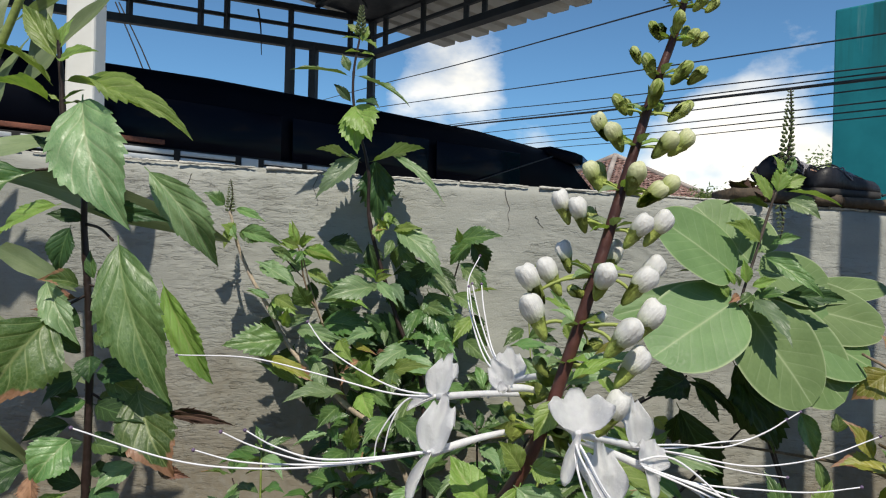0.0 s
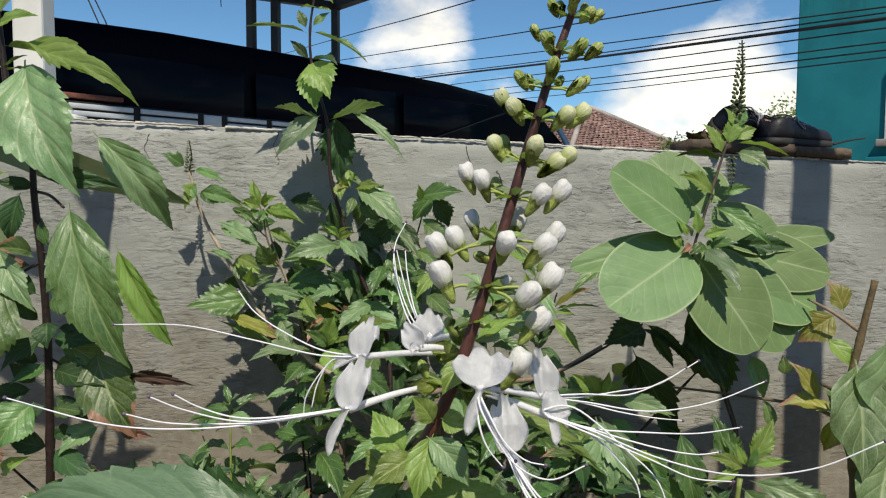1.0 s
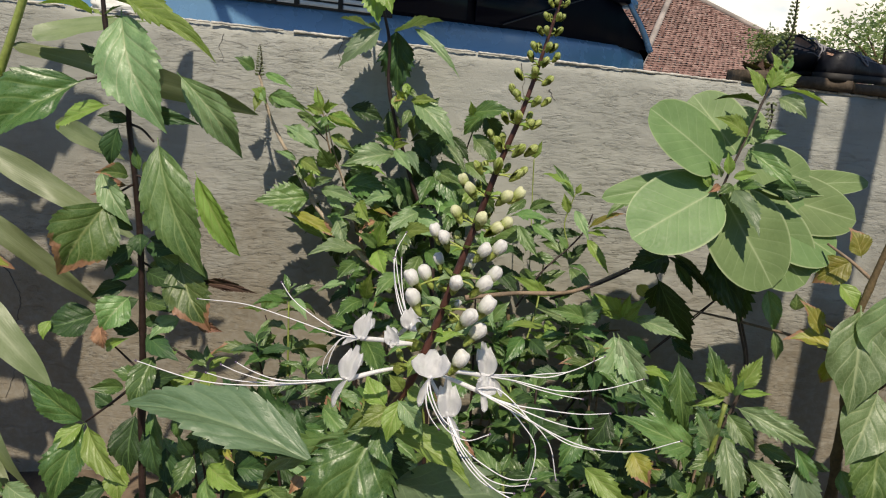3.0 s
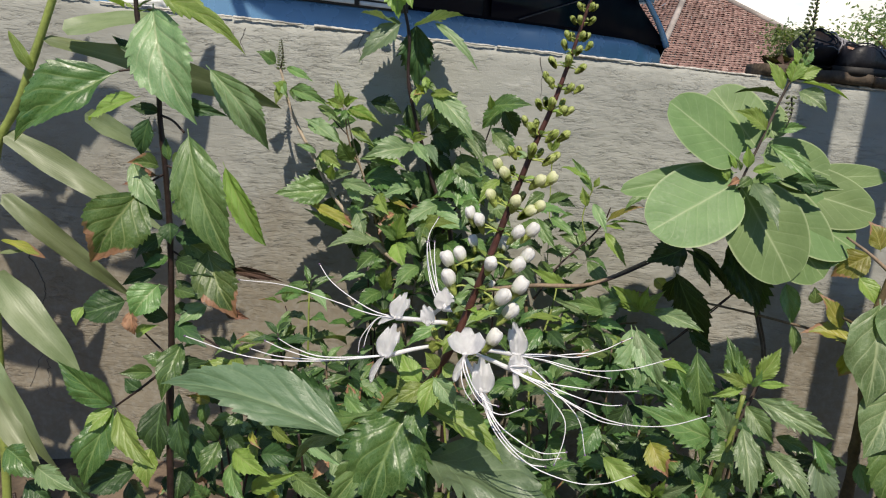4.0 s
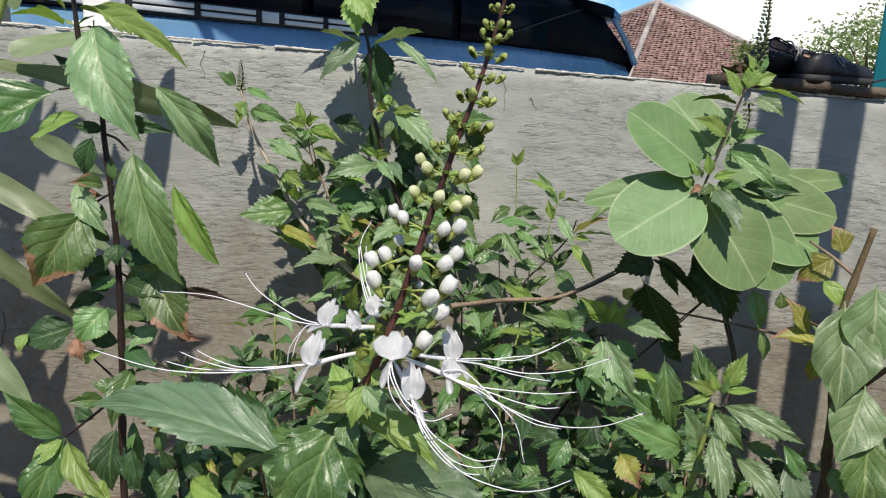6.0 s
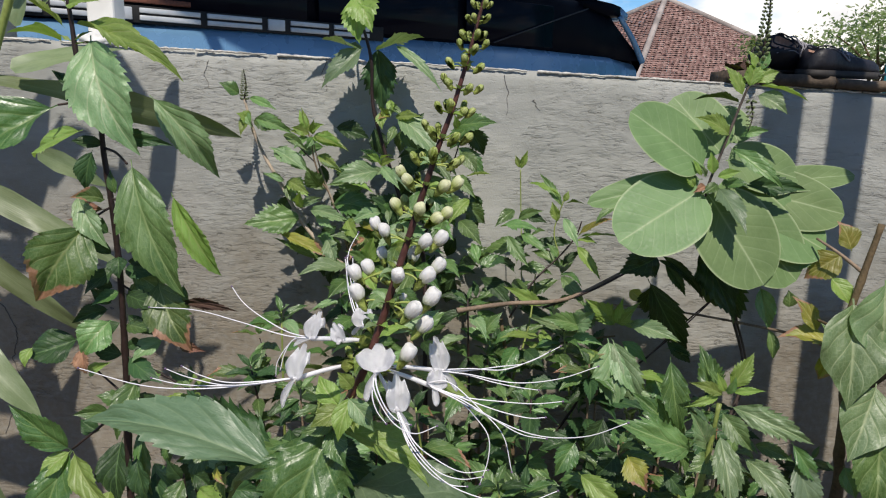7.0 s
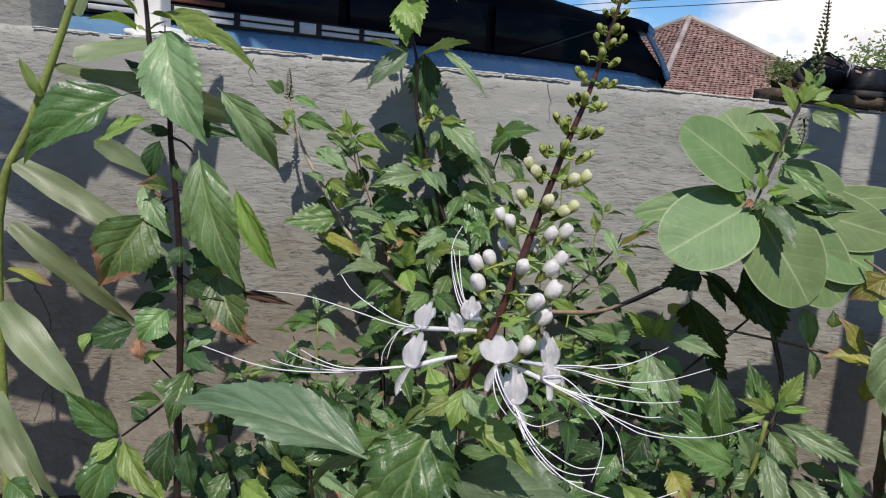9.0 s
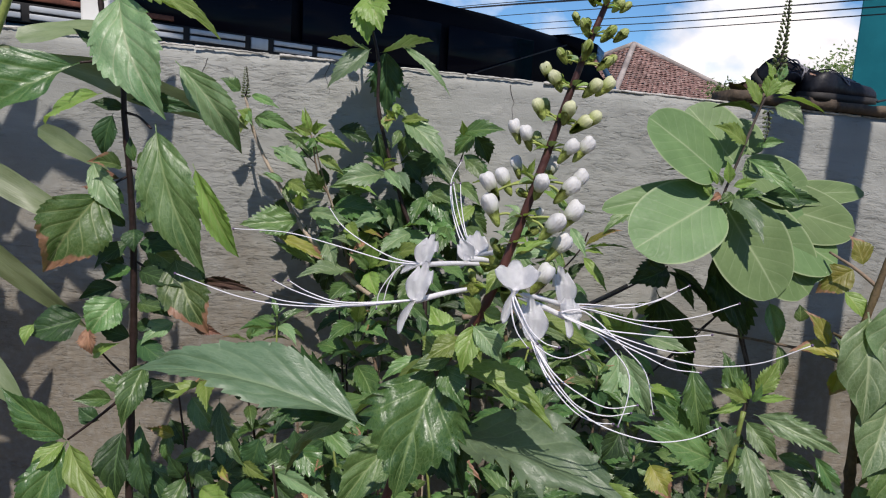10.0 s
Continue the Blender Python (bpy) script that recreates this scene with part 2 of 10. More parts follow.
def cream_bud_material():
    """Half-grown petals: cream, green towards the calyx."""
    b = Nodes("bud_cream")
    oc = b.n("TexCoord").outputs["Object"]
    s = b.n("SeparateXYZ")
    b.link(oc, s.inputs[0])
    crease = b.noise(1.0, 4, 0.6, oc, (3.6, 3.6, 0.8))
    col = b.mix(b.ramp(s.outputs[2], -0.35, 0.5), (0.36, 0.44, 0.11), (0.74, 0.75, 0.48))
    col = b.mix(b.ramp(crease, 0.36, 0.48, 0.35, 0.0), col, (0.42, 0.46, 0.22))
    return b.surface(col, 0.5, 0, b.bump(crease, 0.2, 0.05), 0.35, (0.75, 0.80, 0.5), 0.2)


def green_bud_material():
    b = Nodes("bud_green")
    oc = b.n("TexCoord").outputs["Object"]
    ribs = b.noise(1.0, 3, 0.5, oc, (4.5, 4.5, 0.6))
    col = b.mix(b.ramp(ribs, 0.38, 0.62), (0.24, 0.32, 0.06), (0.52, 0.58, 0.22))
    return b.surface(col, 0.5, 0, b.bump(ribs, 0.25, 0.06), 0.35, (0.4, 0.5, 0.1), 0.2)


M["petal"] = petal_material()
M["bud"] = bud_material()
M["bud_cream"] = cream_bud_material()
M["bud_green"] = green_bud_material()
M["spike"] = plain("spike_bud_green", (0.155, 0.195, 0.085), 0.5, 0, 0.4, 2.0, 0.2, 0.03)
M["calyx"] = plain("calyx_green", (0.36, 0.43, 0.11), 0.5, 0, 0.30, 2.0, 0.2, 0.03)
M["filament"] = plain("filament_white", (0.82, 0.81, 0.84), 0.45, 0, 0.05, 300, 0.05)
M["anther"] = plain("anther_violet", (0.16, 0.11, 0.19), 0.6, 0, 0.3, 300, 0.1)


def wall_material():
    """Grey limewashed cement with horizontal trowel strokes, stains and dirt."""
    b = Nodes("wall_cement")
    oc = b.n("TexCoord").outputs["Object"]
    bend = b.n("TexNoise", Scale=3.0, Detail=2.0)
    b.link(oc, bend.inputs["Vector"])
    off = b.n("VectorMath")
    off.operation = "MULTIPLY_ADD"
    b.link(bend.outputs["Color"], off.inputs[0])
    off.inputs[1].default_value = (0.0, 0.0, 0.05)
    b.link(oc, off.inputs[2])
    w = off.outputs[0]
    stroke = b.noise(1.0, 6, 0.66, w, (24.0, 24.0, 90.0))
    stroke2 = b.noise(1.0, 4, 0.6, w, (4.0, 4.0, 22.0))
    patch = b.noise(5.5, 4, 0.6, oc)
    stain = b.noise(2.6, 5, 0.62, oc)
    grit = b.noise(260.0, 4, 0.65, oc)
    speck = b.noise(70.0, 3, 0.6, oc)
    drip = b.noise(1.0, 4, 0.6, oc, (14.0, 14.0, 1.6))
    here = b.ramp(patch, 0.40, 0.60)
    tear = b.math("MULTIPLY", b.ramp(stroke, 0.36, 0.43, 1.0, 0.0), b.math("ADD", b.math("MULTIPLY", here, 0.75), 0.12))
    col = b.mix(b.ramp(stain, 0.35, 0.66), (0.328, 0.332, 0.304), (0.415, 0.418, 0.386))
    col = b.mix(b.ramp(stroke2, 0.33, 0.50, 0.14, 0.0), col, (0.26, 0.255, 0.235))
    col = b.mix(b.ramp(stroke2, 0.56, 0.70, 0.0, 0.25), col, (0.50, 0.49, 0.455))
    # shade of the torn grooves put into the colour
    col = b.mix(b.math("MULTIPLY", tear, 0.22), col, (0.16, 0.155, 0.14))
    col = b.mix(b.ramp(drip, 0.56, 0.72, 0.0, 0.25), col, (0.25, 0.245, 0.21))
    col = b.mix(b.ramp(speck, 0.68, 0.76, 0.0, 0.35), col, (0.18, 0.175, 0.15))
    # soil splashed up from the bed, uneven; low shade is put into this colour too
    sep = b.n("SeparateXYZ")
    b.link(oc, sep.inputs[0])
    low_dirt_shade = b.math("ADD", sep.outputs[2], b.math("MULTIPLY", b.math("SUBTRACT", stain, 0.5), 0.9))
    col = b.mix(b.math("MULTIPLY", b.ramp(low_dirt_shade, 0.26, 0.58, 0.80, 0.0), b.ramp(speck, 0.3, 0.6, 0.7, 1.0)), col, (0.225, 0.185, 0.130))
    scrape = b.ramp(b.noise(1.0, 5, 0.7, w, (46.0, 46.0, 230.0)), 0.40, 0.50)
    edge = b.ramp(stroke, 0.38, 0.44)
    h = b.math("ADD", b.math("MULTIPLY", b.math("MULTIPLY", stroke, 0.55), b.math("ADD", b.math("MULTIPLY", here, 1.1), 0.06)), b.math("ADD", b.math("MULTIPLY", stroke2, 0.30), b.math("MULTIPLY", grit, 0.12)))
    h = b.math("ADD", h, b.math("MULTIPLY", b.math("ADD", b.math("MULTIPLY", scrape, 0.10), b.math("MULTIPLY", edge, 0.20)), b.math("ADD", b.math("MULTIPLY", here, 0.8), 0.2)))
    return b.surface(col, b.ramp(grit, 0.3, 0.7, 0.72, 0.9), 0, b.bump(h, 0.85, 0.0062), 0.25)


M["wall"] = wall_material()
M["back_wall"] = plain("back_wall_plaster", (0.58, 0.55, 0.49), 0.9, 0, 0.15, 4, 0.3)
M["rim"] = plain("wall_rim_mortar", (0.52, 0.50, 0.46), 0.85, 0, 0.35, 90, 0.8)
M["crack"] = plain("crack_dark", (0.11, 0.105, 0.10), 0.9, 0, 0.3, 90, 0.3)
M["post"] = plain("post_white_paint", (0.78, 0.77, 0.73), 0.55, 0, 0.06, 14, 0.2)
M["soil"] = plain("soil_brown", (0.125, 0.092, 0.066), 0.95, 0, 0.5, 14, 0.9, 0.01)
M["pavement"] = plain("pavement_grey", (0.30, 0.29, 0.27), 0.9, 0, 0.25, 4, 0.4, 0.004)
M["car_paint"] = plain("car_paint_blue", (0.150, 0.310, 0.490), 0.25, 0.25, 0.06, 3, 0.02, 0.001, 0.6)
M["car_black"] = plain("car_roof_black", (0.003, 0.004, 0.008), 0.45, 0, 0.1, 3, 0.02, 0.001, 0.05)
M["car_glass"] = plain("car_tinted_glass", (0.003, 0.004, 0.009), 0.12, 0, 0.1, 3, 0.0, 0.001, 0.07)
M["rubber"] = plain("rubber_black", (0.015, 0.015, 0.016), 0.75, 0, 0.2, 20, 0.3)
M["chrome"] = plain("rim_reflection_silver", (0.56, 0.58, 0.60), 0.4, 0.2, 0.12, 10, 0.1)
M["reflected_red"] = plain("roof_reflection_red", (0.20, 0.075, 0.05), 0.8, 0, 0.4, 40, 0.6)
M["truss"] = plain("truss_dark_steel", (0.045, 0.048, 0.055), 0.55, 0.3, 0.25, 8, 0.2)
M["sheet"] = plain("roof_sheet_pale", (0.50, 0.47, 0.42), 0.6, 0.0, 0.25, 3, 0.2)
M["wire"] = plain("wire_black", (0.02, 0.02, 0.022), 0.6, 0, 0.2, 5, 0.0)
M["plank"] = plain("plank_weathered", (0.105, 0.078, 0.055), 0.85, 0, 0.45, 40, 0.8, 0.004)
M["shoe"] = plain("shoe_black_leather", (0.010, 0.010, 0.015), 0.55, 0, 0.35, 60, 0.4)
M["shoe_in"] = plain("shoe_lining_tan", (0.42, 0.25, 0.18), 0.8, 0, 0.3, 80, 0.4)
M["sole"] = plain("shoe_sole_dark", (0.035, 0.032, 0.030), 0.7, 0, 0.3, 60, 0.4)
M["lace"] = plain("shoe_lace_grey", (0.26, 0.25, 0.27), 0.8, 0, 0.2, 60, 0.2)


def teal_material():
    b = Nodes("teal_plaster")
    oc = b.n("TexCoord").outputs["Object"]
    s = b.n("SeparateXYZ")
    b.link(oc, s.inputs[0])
    drip = b.noise(1.0, 5, 0.65, oc, (3.2, 3.2, 0.22))
    mott = b.noise(2.2, 5, 0.6, oc)
    col = b.mix(b.ramp(mott, 0.3, 0.7), (0.006, 0.150, 0.180), (0.010, 0.190, 0.220))
    top = b.ramp(s.outputs[2], 2.3, 3.8, 0.0, 0.75)
    col = b.mix(b.math("MULTIPLY", b.ramp(drip, 0.46, 0.60), top), col, (0.012, 0.085, 0.085))
    col = b.mix(b.math("MULTIPLY", b.ramp(drip, 0.40, 0.33), b.math("MULTIPLY", top, 0.6)), col, (0.16, 0.30, 0.31))
    return b.surface(col, 0.85, 0, b.bump(mott, 0.3, 0.01), 0.2)


M["teal"] = teal_material()


def tile_material():
    b = Nodes("roof_tile_clay")
    oc = b.n("TexCoord").outputs["Object"]
    g = b.n("NewGeometry")
    r = g.outputs["Random Per Island"]
    st = b.noise(1.4, 5, 0.6, oc)
    fi = b.noise(14.0, 4, 0.6, oc)
    mot = b.noise(4.5, 4, 0.65, oc)
    col = b.mix(r, (0.205, 0.110, 0.094), (0.385, 0.235, 0.200))
    col = b.mix(b.ramp(mot, 0.50, 0.66, 0.0, 0.55), col, (0.42, 0.31, 0.27))
    col = b.mix(b.ramp(mot, 0.34, 0.46, 0.5, 0.0), col, (0.13, 0.085, 0.072))
    col = b.mix(b.ramp(st, 0.42, 0.66, 0.0, 0.40), col, (0.150, 0.100, 0.085))
    col = b.mix(b.ramp(fi, 0.6, 0.75, 0.0, 0.4), col, (0.36, 0.27, 0.22))
    return b.surface(col, 0.85, 0, b.bump(fi, 0.4, 0.02), 0.25)


M["tile"] = tile_material()
M["mortar"] = plain("ridge_mortar", (0.34, 0.29, 0.26), 0.9, 0, 0.3, 6, 0.4)
M["tree_leaf"] = leaf_material("tree_leaf", (0.16, 0.22, 0.085), (0.27, 0.34, 0.15), (0.30, 0.36, 0.17), 0.5, amount=0.4)
M["house"] = plain("house_plaster", (0.55, 0.52, 0.46), 0.9, 0, 0.15, 2, 0.2)
M["white_trim"] = plain("trim_white", (0.72, 0.72, 0.70), 0.6, 0, 0.08, 8, 0.1)


# ---- building helpers ----
def mesh_from(name, bm, smooth=True):
    me = bpy.data.meshes.new(name)
    bm.normal_update()
    bm.to_mesh(me)
    bm.free()
    if smooth:
        for p in me.polygons:
            p.use_smooth = True
    return me


def part(name, shape, material, parent=None, label="", smooth=True):
    """Links a bmesh or a ready mesh as one object, under a thing or a part."""
    me = shape if isinstance(shape, bpy.types.Mesh) else mesh_from(name, shape, smooth)
    if material is not None and not me.materials:
        me.materials.append(material)
    ob = new(name, me)
    if parent is not None:
        ob.parent = parent
        ob.matrix_parent_inverse = parent.matrix_basis.inverted()
    if label:
        tagged(ob, label)
    return ob


def thing(name, place, label, category, group="", kind=""):
    e = new(name)
    e.empty_display_size = 0.02
    e.matrix_basis = Matrix.Translation(place)
    return tagged(e, label, category, group, kind)


def add_box(bm, lo, hi, m=None, bevel=0.0):
    c = [(a + b) / 2 for a, b in zip(lo, hi)]
    s = [b - a for a, b in zip(lo, hi)]
    mm = Matrix.Translation(c) @ Matrix.Diagonal((*s, 1))
    if m is not None:
        mm = m @ mm
    made = bmesh.ops.create_cube(bm, size=1.0, matrix=mm)
    if bevel:
        vs = set(made["verts"])
        es = [e for e in bm.edges if e.verts[0] in vs and e.verts[1] in vs]
        bmesh.ops.bevel(bm, geom=es, offset=bevel, segments=2, affect="EDGES", profile=0.5)
    return bm


def box(lo, hi, bevel=0.0, m=None):
    return add_box(bmesh.new(), lo, hi, m, bevel)


def spline(points, n):
    """n + 1 places along a smooth curve through the points."""
    ps = [Vector(p) for p in points]
    if len(ps) == 2:
        return [ps[0].lerp(ps[1], i / n) for i in range(n + 1)]
    ps = [ps[0] * 2 - ps[1]] + ps + [ps[-1] * 2 - ps[-2]]
    res, segs = [], len(ps) - 3
    for i in range(n + 1):
        f = i / n * segs
        k = min(int(f), segs - 1)
        t = f - k
        a, b, c, d = ps[k : k + 4]
        res.append(0.5 * (2 * b + (c - a) * t + (2 * a - 5 * b + 4 * c - d) * t * t + (3 * b - a - 3 * c + d) * t**3))
    return res


def add_tube(bm, points, r0, r1=None, n=None, sides=8, knots=0, cap=True):
    """A tapering round stem along a smooth curve; knots: how many slight swellings."""
    r1 = r0 if r1 is None else r1
    n = n or max(2, (len(points) - 1) * 6)
    ps = spline(points, n)
    ref = Vector((0.31, 0.9, 0.2))
    rings = []
    for i, p in enumerate(ps):
        d = (ps[min(i + 1, n)] - ps[max(i - 1, 0)]).normalized()
        a = d.cross(ref)
        if a.length < 1e-4:
            a = d.cross(Vector((1, 0, 0)))
        a.normalize()
        b = d.cross(a)
        r = r0 + (r1 - r0) * i / n
        if knots:
            r *= 1 + 0.22 * max(0.0, math.cos(2 * math.pi * knots * i / n)) ** 6
        rings.append([bm.verts.new(p + (a * math.cos(q) + b * math.sin(q)) * r) for q in (2 * math.pi * k / sides for k in range(sides))])
    for u, v in zip(rings, rings[1:]):
        for k in range(sides):
            bm.faces.new((u[k], u[(k + 1) % sides], v[(k + 1) % sides], v[k]))
    if cap:
        bm.faces.new(rings[0][::-1])
        bm.faces.new(rings[-1])
    return bm


def tube(points, r0, r1=None, **kw):
    return add_tube(bmesh.new(), points, r0, r1, **kw)


def lathe(profile, sides=12, squash=1.0):
    """A turned body about z from (radius, z) pairs."""
    bm = bmesh.new()
    rings = []
    for r, z in profile:
        rings.append([bm.verts.new((r * math.cos(q), r * math.sin(q) * squash, z)) for q in (2 * math.pi * k / sides for k in range(sides))])
    for u, v in zip(rings, rings[1:]):
        for k in range(sides):
            bm.faces.new((u[k], u[(k + 1) % sides], v[(k + 1) % sides], v[k]))
    bm.faces.new(rings[0][::-1])
    bm.faces.new(rings[-1])
    return bm


def aim(base, way, up=(0, 0, 1)):
    """A pose at base whose z runs along way."""
    z = Vector(way).normalized()
    x = Vector(up).cross(z)
    if x.length < 1e-3:
        x = Vector((1, 0, 0)).cross(z)
    x.normalize()
    y = z.cross(x)
    m = Matrix((x, y, z)).transposed().to_4x4()
    m.translation = Vector(base)
    return m


# ---- ground, wall, post ----
def wall_top(x):
    return 0.861 - 0.0455 * x


def make_ground():
    bm = bmesh.new()
    # one sheet: fine near the bed, reaching to the horizon
    xs = [-900, -200, -40, -8] + [-2.5 + 0.1 * i for i in range(51)] + [8, 40, 200, 900]
    ys = [-900, -200, -40, -8, -2] + [-0.5 + 0.1 * i for i in range(26)] + [4, 8, 16, 40, 200, 900]
    grid = []
    for y in ys:
        row = []
        for x in xs:
            near = abs(x) <= 2.6 and -0.6 <= y <= 1.4
            z = 0.05 * (noise.noise((x * 2.5, y * 2.5, 0)) + 0.5 * noise.noise((x * 9, y * 9, 3))) - 0.10 if near else -0.12
            row.append(bm.verts.new((x, y, z)))
        grid.append(row)
    for a, b in zip(grid, grid[1:]):
        for i in range(len(a) - 1):
            bm.faces.new((a[i], a[i + 1], b[i + 1], b[i]))
    g = part("ground", bm, M["soil"])
    tagged(g, "brown garden soil with clods and dry litter", "ground", kind="structure")
    bm = box((-900, 1.46, -0.11), (900, 900, 0.0))
    p = part("pavement", bm, M["pavement"], smooth=False)
    tagged(p, "grey concrete yard behind the garden wall", "pavement", kind="structure")


make_ground()


def make_wall():
    bm = bmesh.new()
    nx, nz = 220, 60
    x0, x1, y0, y1 = -3.2, 3.4, 1.30, 1.42
    front, back = [], []
    for i in range(nx + 1):
        x = x0 + (x1 - x0) * i / nx
        top = wall_top(x) + 0.004 * noise.noise((x * 9, 0, 5)) + 0.002 * noise.noise((x * 31, 0, 7))
        col = []
        for j in range(nz + 1):
            z = -0.25 + (top + 0.25) * j / nz
            y = y0 + 0.005 * noise.noise((x * 3, z * 3, 1)) + 0.0025 * noise.noise((x * 7, z * 30, 2))
            if j == nz:
                y += 0.007
                z -= 0.001
            col.append(bm.verts.new((x, y, z)))
        front.append(col)
        back.append([bm.verts.new((x, y1, top - 0.004)), bm.verts.new((x, y1, -0.25))])
    for a, b, c, d in zip(front, front[1:], back, back[1:]):
        for j in range(nz):
            bm.faces.new((a[j], b[j], b[j + 1], a[j + 1]))
        bm.faces.new((a[nz], b[nz], d[0], c[0]))
        bm.faces.new((c[0], d[0], d[1], c[1]))
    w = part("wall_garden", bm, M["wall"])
    tagged(w, "low grey cement garden wall with rough trowel strokes and cracks", "wall", kind="structure")
    rng = random.Random(4)
    for x, z, length, lean in ((-0.47, 0.862, 0.05, 0.15), (-0.24, 0.868, 0.06, -0.1), (0.098, 0.845, 0.075, 0.05),
                               (0.155, 0.80, 0.02, 0.0)):
        pts, px = [], x
        n = 9
        for i in range(n + 1):
            zz = z - length * i / n
            px += rng.uniform(-1, 1) * 0.004 + lean * length / n * 0.3
            pts.append((px, 1.2994 + 0.005 * noise.noise((px * 3, zz * 3, 1)) + 0.0025 * noise.noise((px * 7, zz * 30, 2)), zz))
        part("crack", tube(pts, 0.0007, 0.0003, n=27, sides=5), M["crack"], w)
    # broken mortar lip along the top edge; its pale tone stands for the sunlit bevel
    x = -0.92
    while x < 1.2:
        length = rng.uniform(0.05, 0.22)
        pts = [(x + length * i / 6, 1.302 + 0.003 * noise.noise((x * 9 + i, 1, 4)), wall_top(x + length * i / 6) - 0.002 + 0.0018 * noise.noise((x * 7 + i, 3, 4))) for i in range(7)]
        bm = tube(pts, 0.0026 * rng.uniform(0.4, 1.2), 0.0016, n=30, sides=7)
        for v in bm.verts:
            v.co += Vector((0, 1, 1)) * 0.0016 * noise.noise(v.co * 160)
        part("mortar_lip", bm, M["rim"], w)
        x += length + rng.choice((0.0, 0.004, 0.02))
    # the branching crack low on the wall
    for pts, r in ((((-0.968, 0.404), (-0.933, 0.355), (-0.911, 0.295), (-0.926, 0.243), (-0.919, 0.18), (-0.961, 0.065)), 0.0013), (((-0.919, 0.18), (-0.917, 0.102), (-0.922, 0.049)), 0.0008)):
        ps = []
        for x, z in pts:
            ps.append((x, 1.2994 + 0.005 * noise.noise((x * 3, z * 3, 1)) + 0.0025 * noise.noise((x * 7, z * 30, 2)), z))
        fine = [p + Vector((0.007 * noise.noise((p.z * 90, 1, 1)) + 0.004 * noise.noise((p.z * 260, 3, 1)), 0, 0)) for p in spline(ps, 48)]
        part("crack", tube(fine, r, r * 0.35, n=96, sides=4), M["crack"], w)
    # a pocked hole where the plaster broke away near the top
    for x, z in ((0.60, 0.52), (-0.7, 0.36)):
        bm = bmesh.new()
        bmesh.ops.create_icosphere(bm, subdivisions=2, radius=0.004)
        for v in bm.verts:
            v.co = Vector((v.co.x * 1.5, v.co.y * 0.35, v.co.z)) * (1 + 0.4 * noise.noise(v.co * 300)) + Vector((x, 1.301, z))
        part("pockmark", bm, M["crack"], w)
    return w


make_wall()


def make_side_pier():
    bm = bmesh.new()
    add_box(bm, (-3.2, 1.312, 0.86), (-0.93, 1.43, 2.2), bevel=0.004)
    p = part("wall_left_pier", bm, M["wall"])
    tagged(p, "taller grey cement wall beside the low one", "wall", kind="structure")


def make_post():
    p = thing("post", (-0.735, 1.49, 0), "white painted square carport post behind the wall", "post")
    part("shaft", box((-0.792, 1.455, 0.0), (-0.732, 1.510, 3.2), 0.006), M["post"], p, smooth=False)
    bm = bmesh.new()
    bmesh.ops.create_icosphere(bm, subdivisions=4, radius=1)
    for v in bm.verts:
        c = v.co.copy()
        k = 1 + 0.25 * noise.noise(c * 2.4) + 0.1 * noise.noise(c * 7)
        v.co = Vector((-0.735 + c.x * 0.075 * k, 1.45 + c.y * 0.06 * k, wall_top(-0.7) + 0.008 + c.z * 0.026 * k))
    part("mortar_base", bm, M["white_trim"], p, "lumpy white mortar at its foot")


make_side_pier()
make_post()


def make_back_wall():
    """An unseen plain wall added behind the path; it blocks low sky light."""
    p = part("wall_back", box((-9.0, -6.2, -0.12), (9.0, -6.0, 2.4), 0.01), M["back_wall"], smooth=False)
    tagged(p, "unseen plain plastered wall added behind the garden", "wall", kind="structure")


def make_yard_post(x, y):
    """One of the twin posts beside the bed; their shadows fall down the wall."""
    p = thing("post", (x, y, 0), "slim square steel post beside the bed", "post", "twin posts beside the bed")
    part("shaft", box((x - 0.033, y - 0.033, -0.2), (x + 0.033, y + 0.033, 2.75), 0.004), M["truss"], p, smooth=False)
    part("cap", box((x - 0.036, y - 0.036, 2.75), (x + 0.036, y + 0.036, 2.756), 0.002), M["truss"], p, smooth=False)


make_back_wall()
make_yard_post(0.690, 0.70)
make_yard_post(0.813, 0.70)


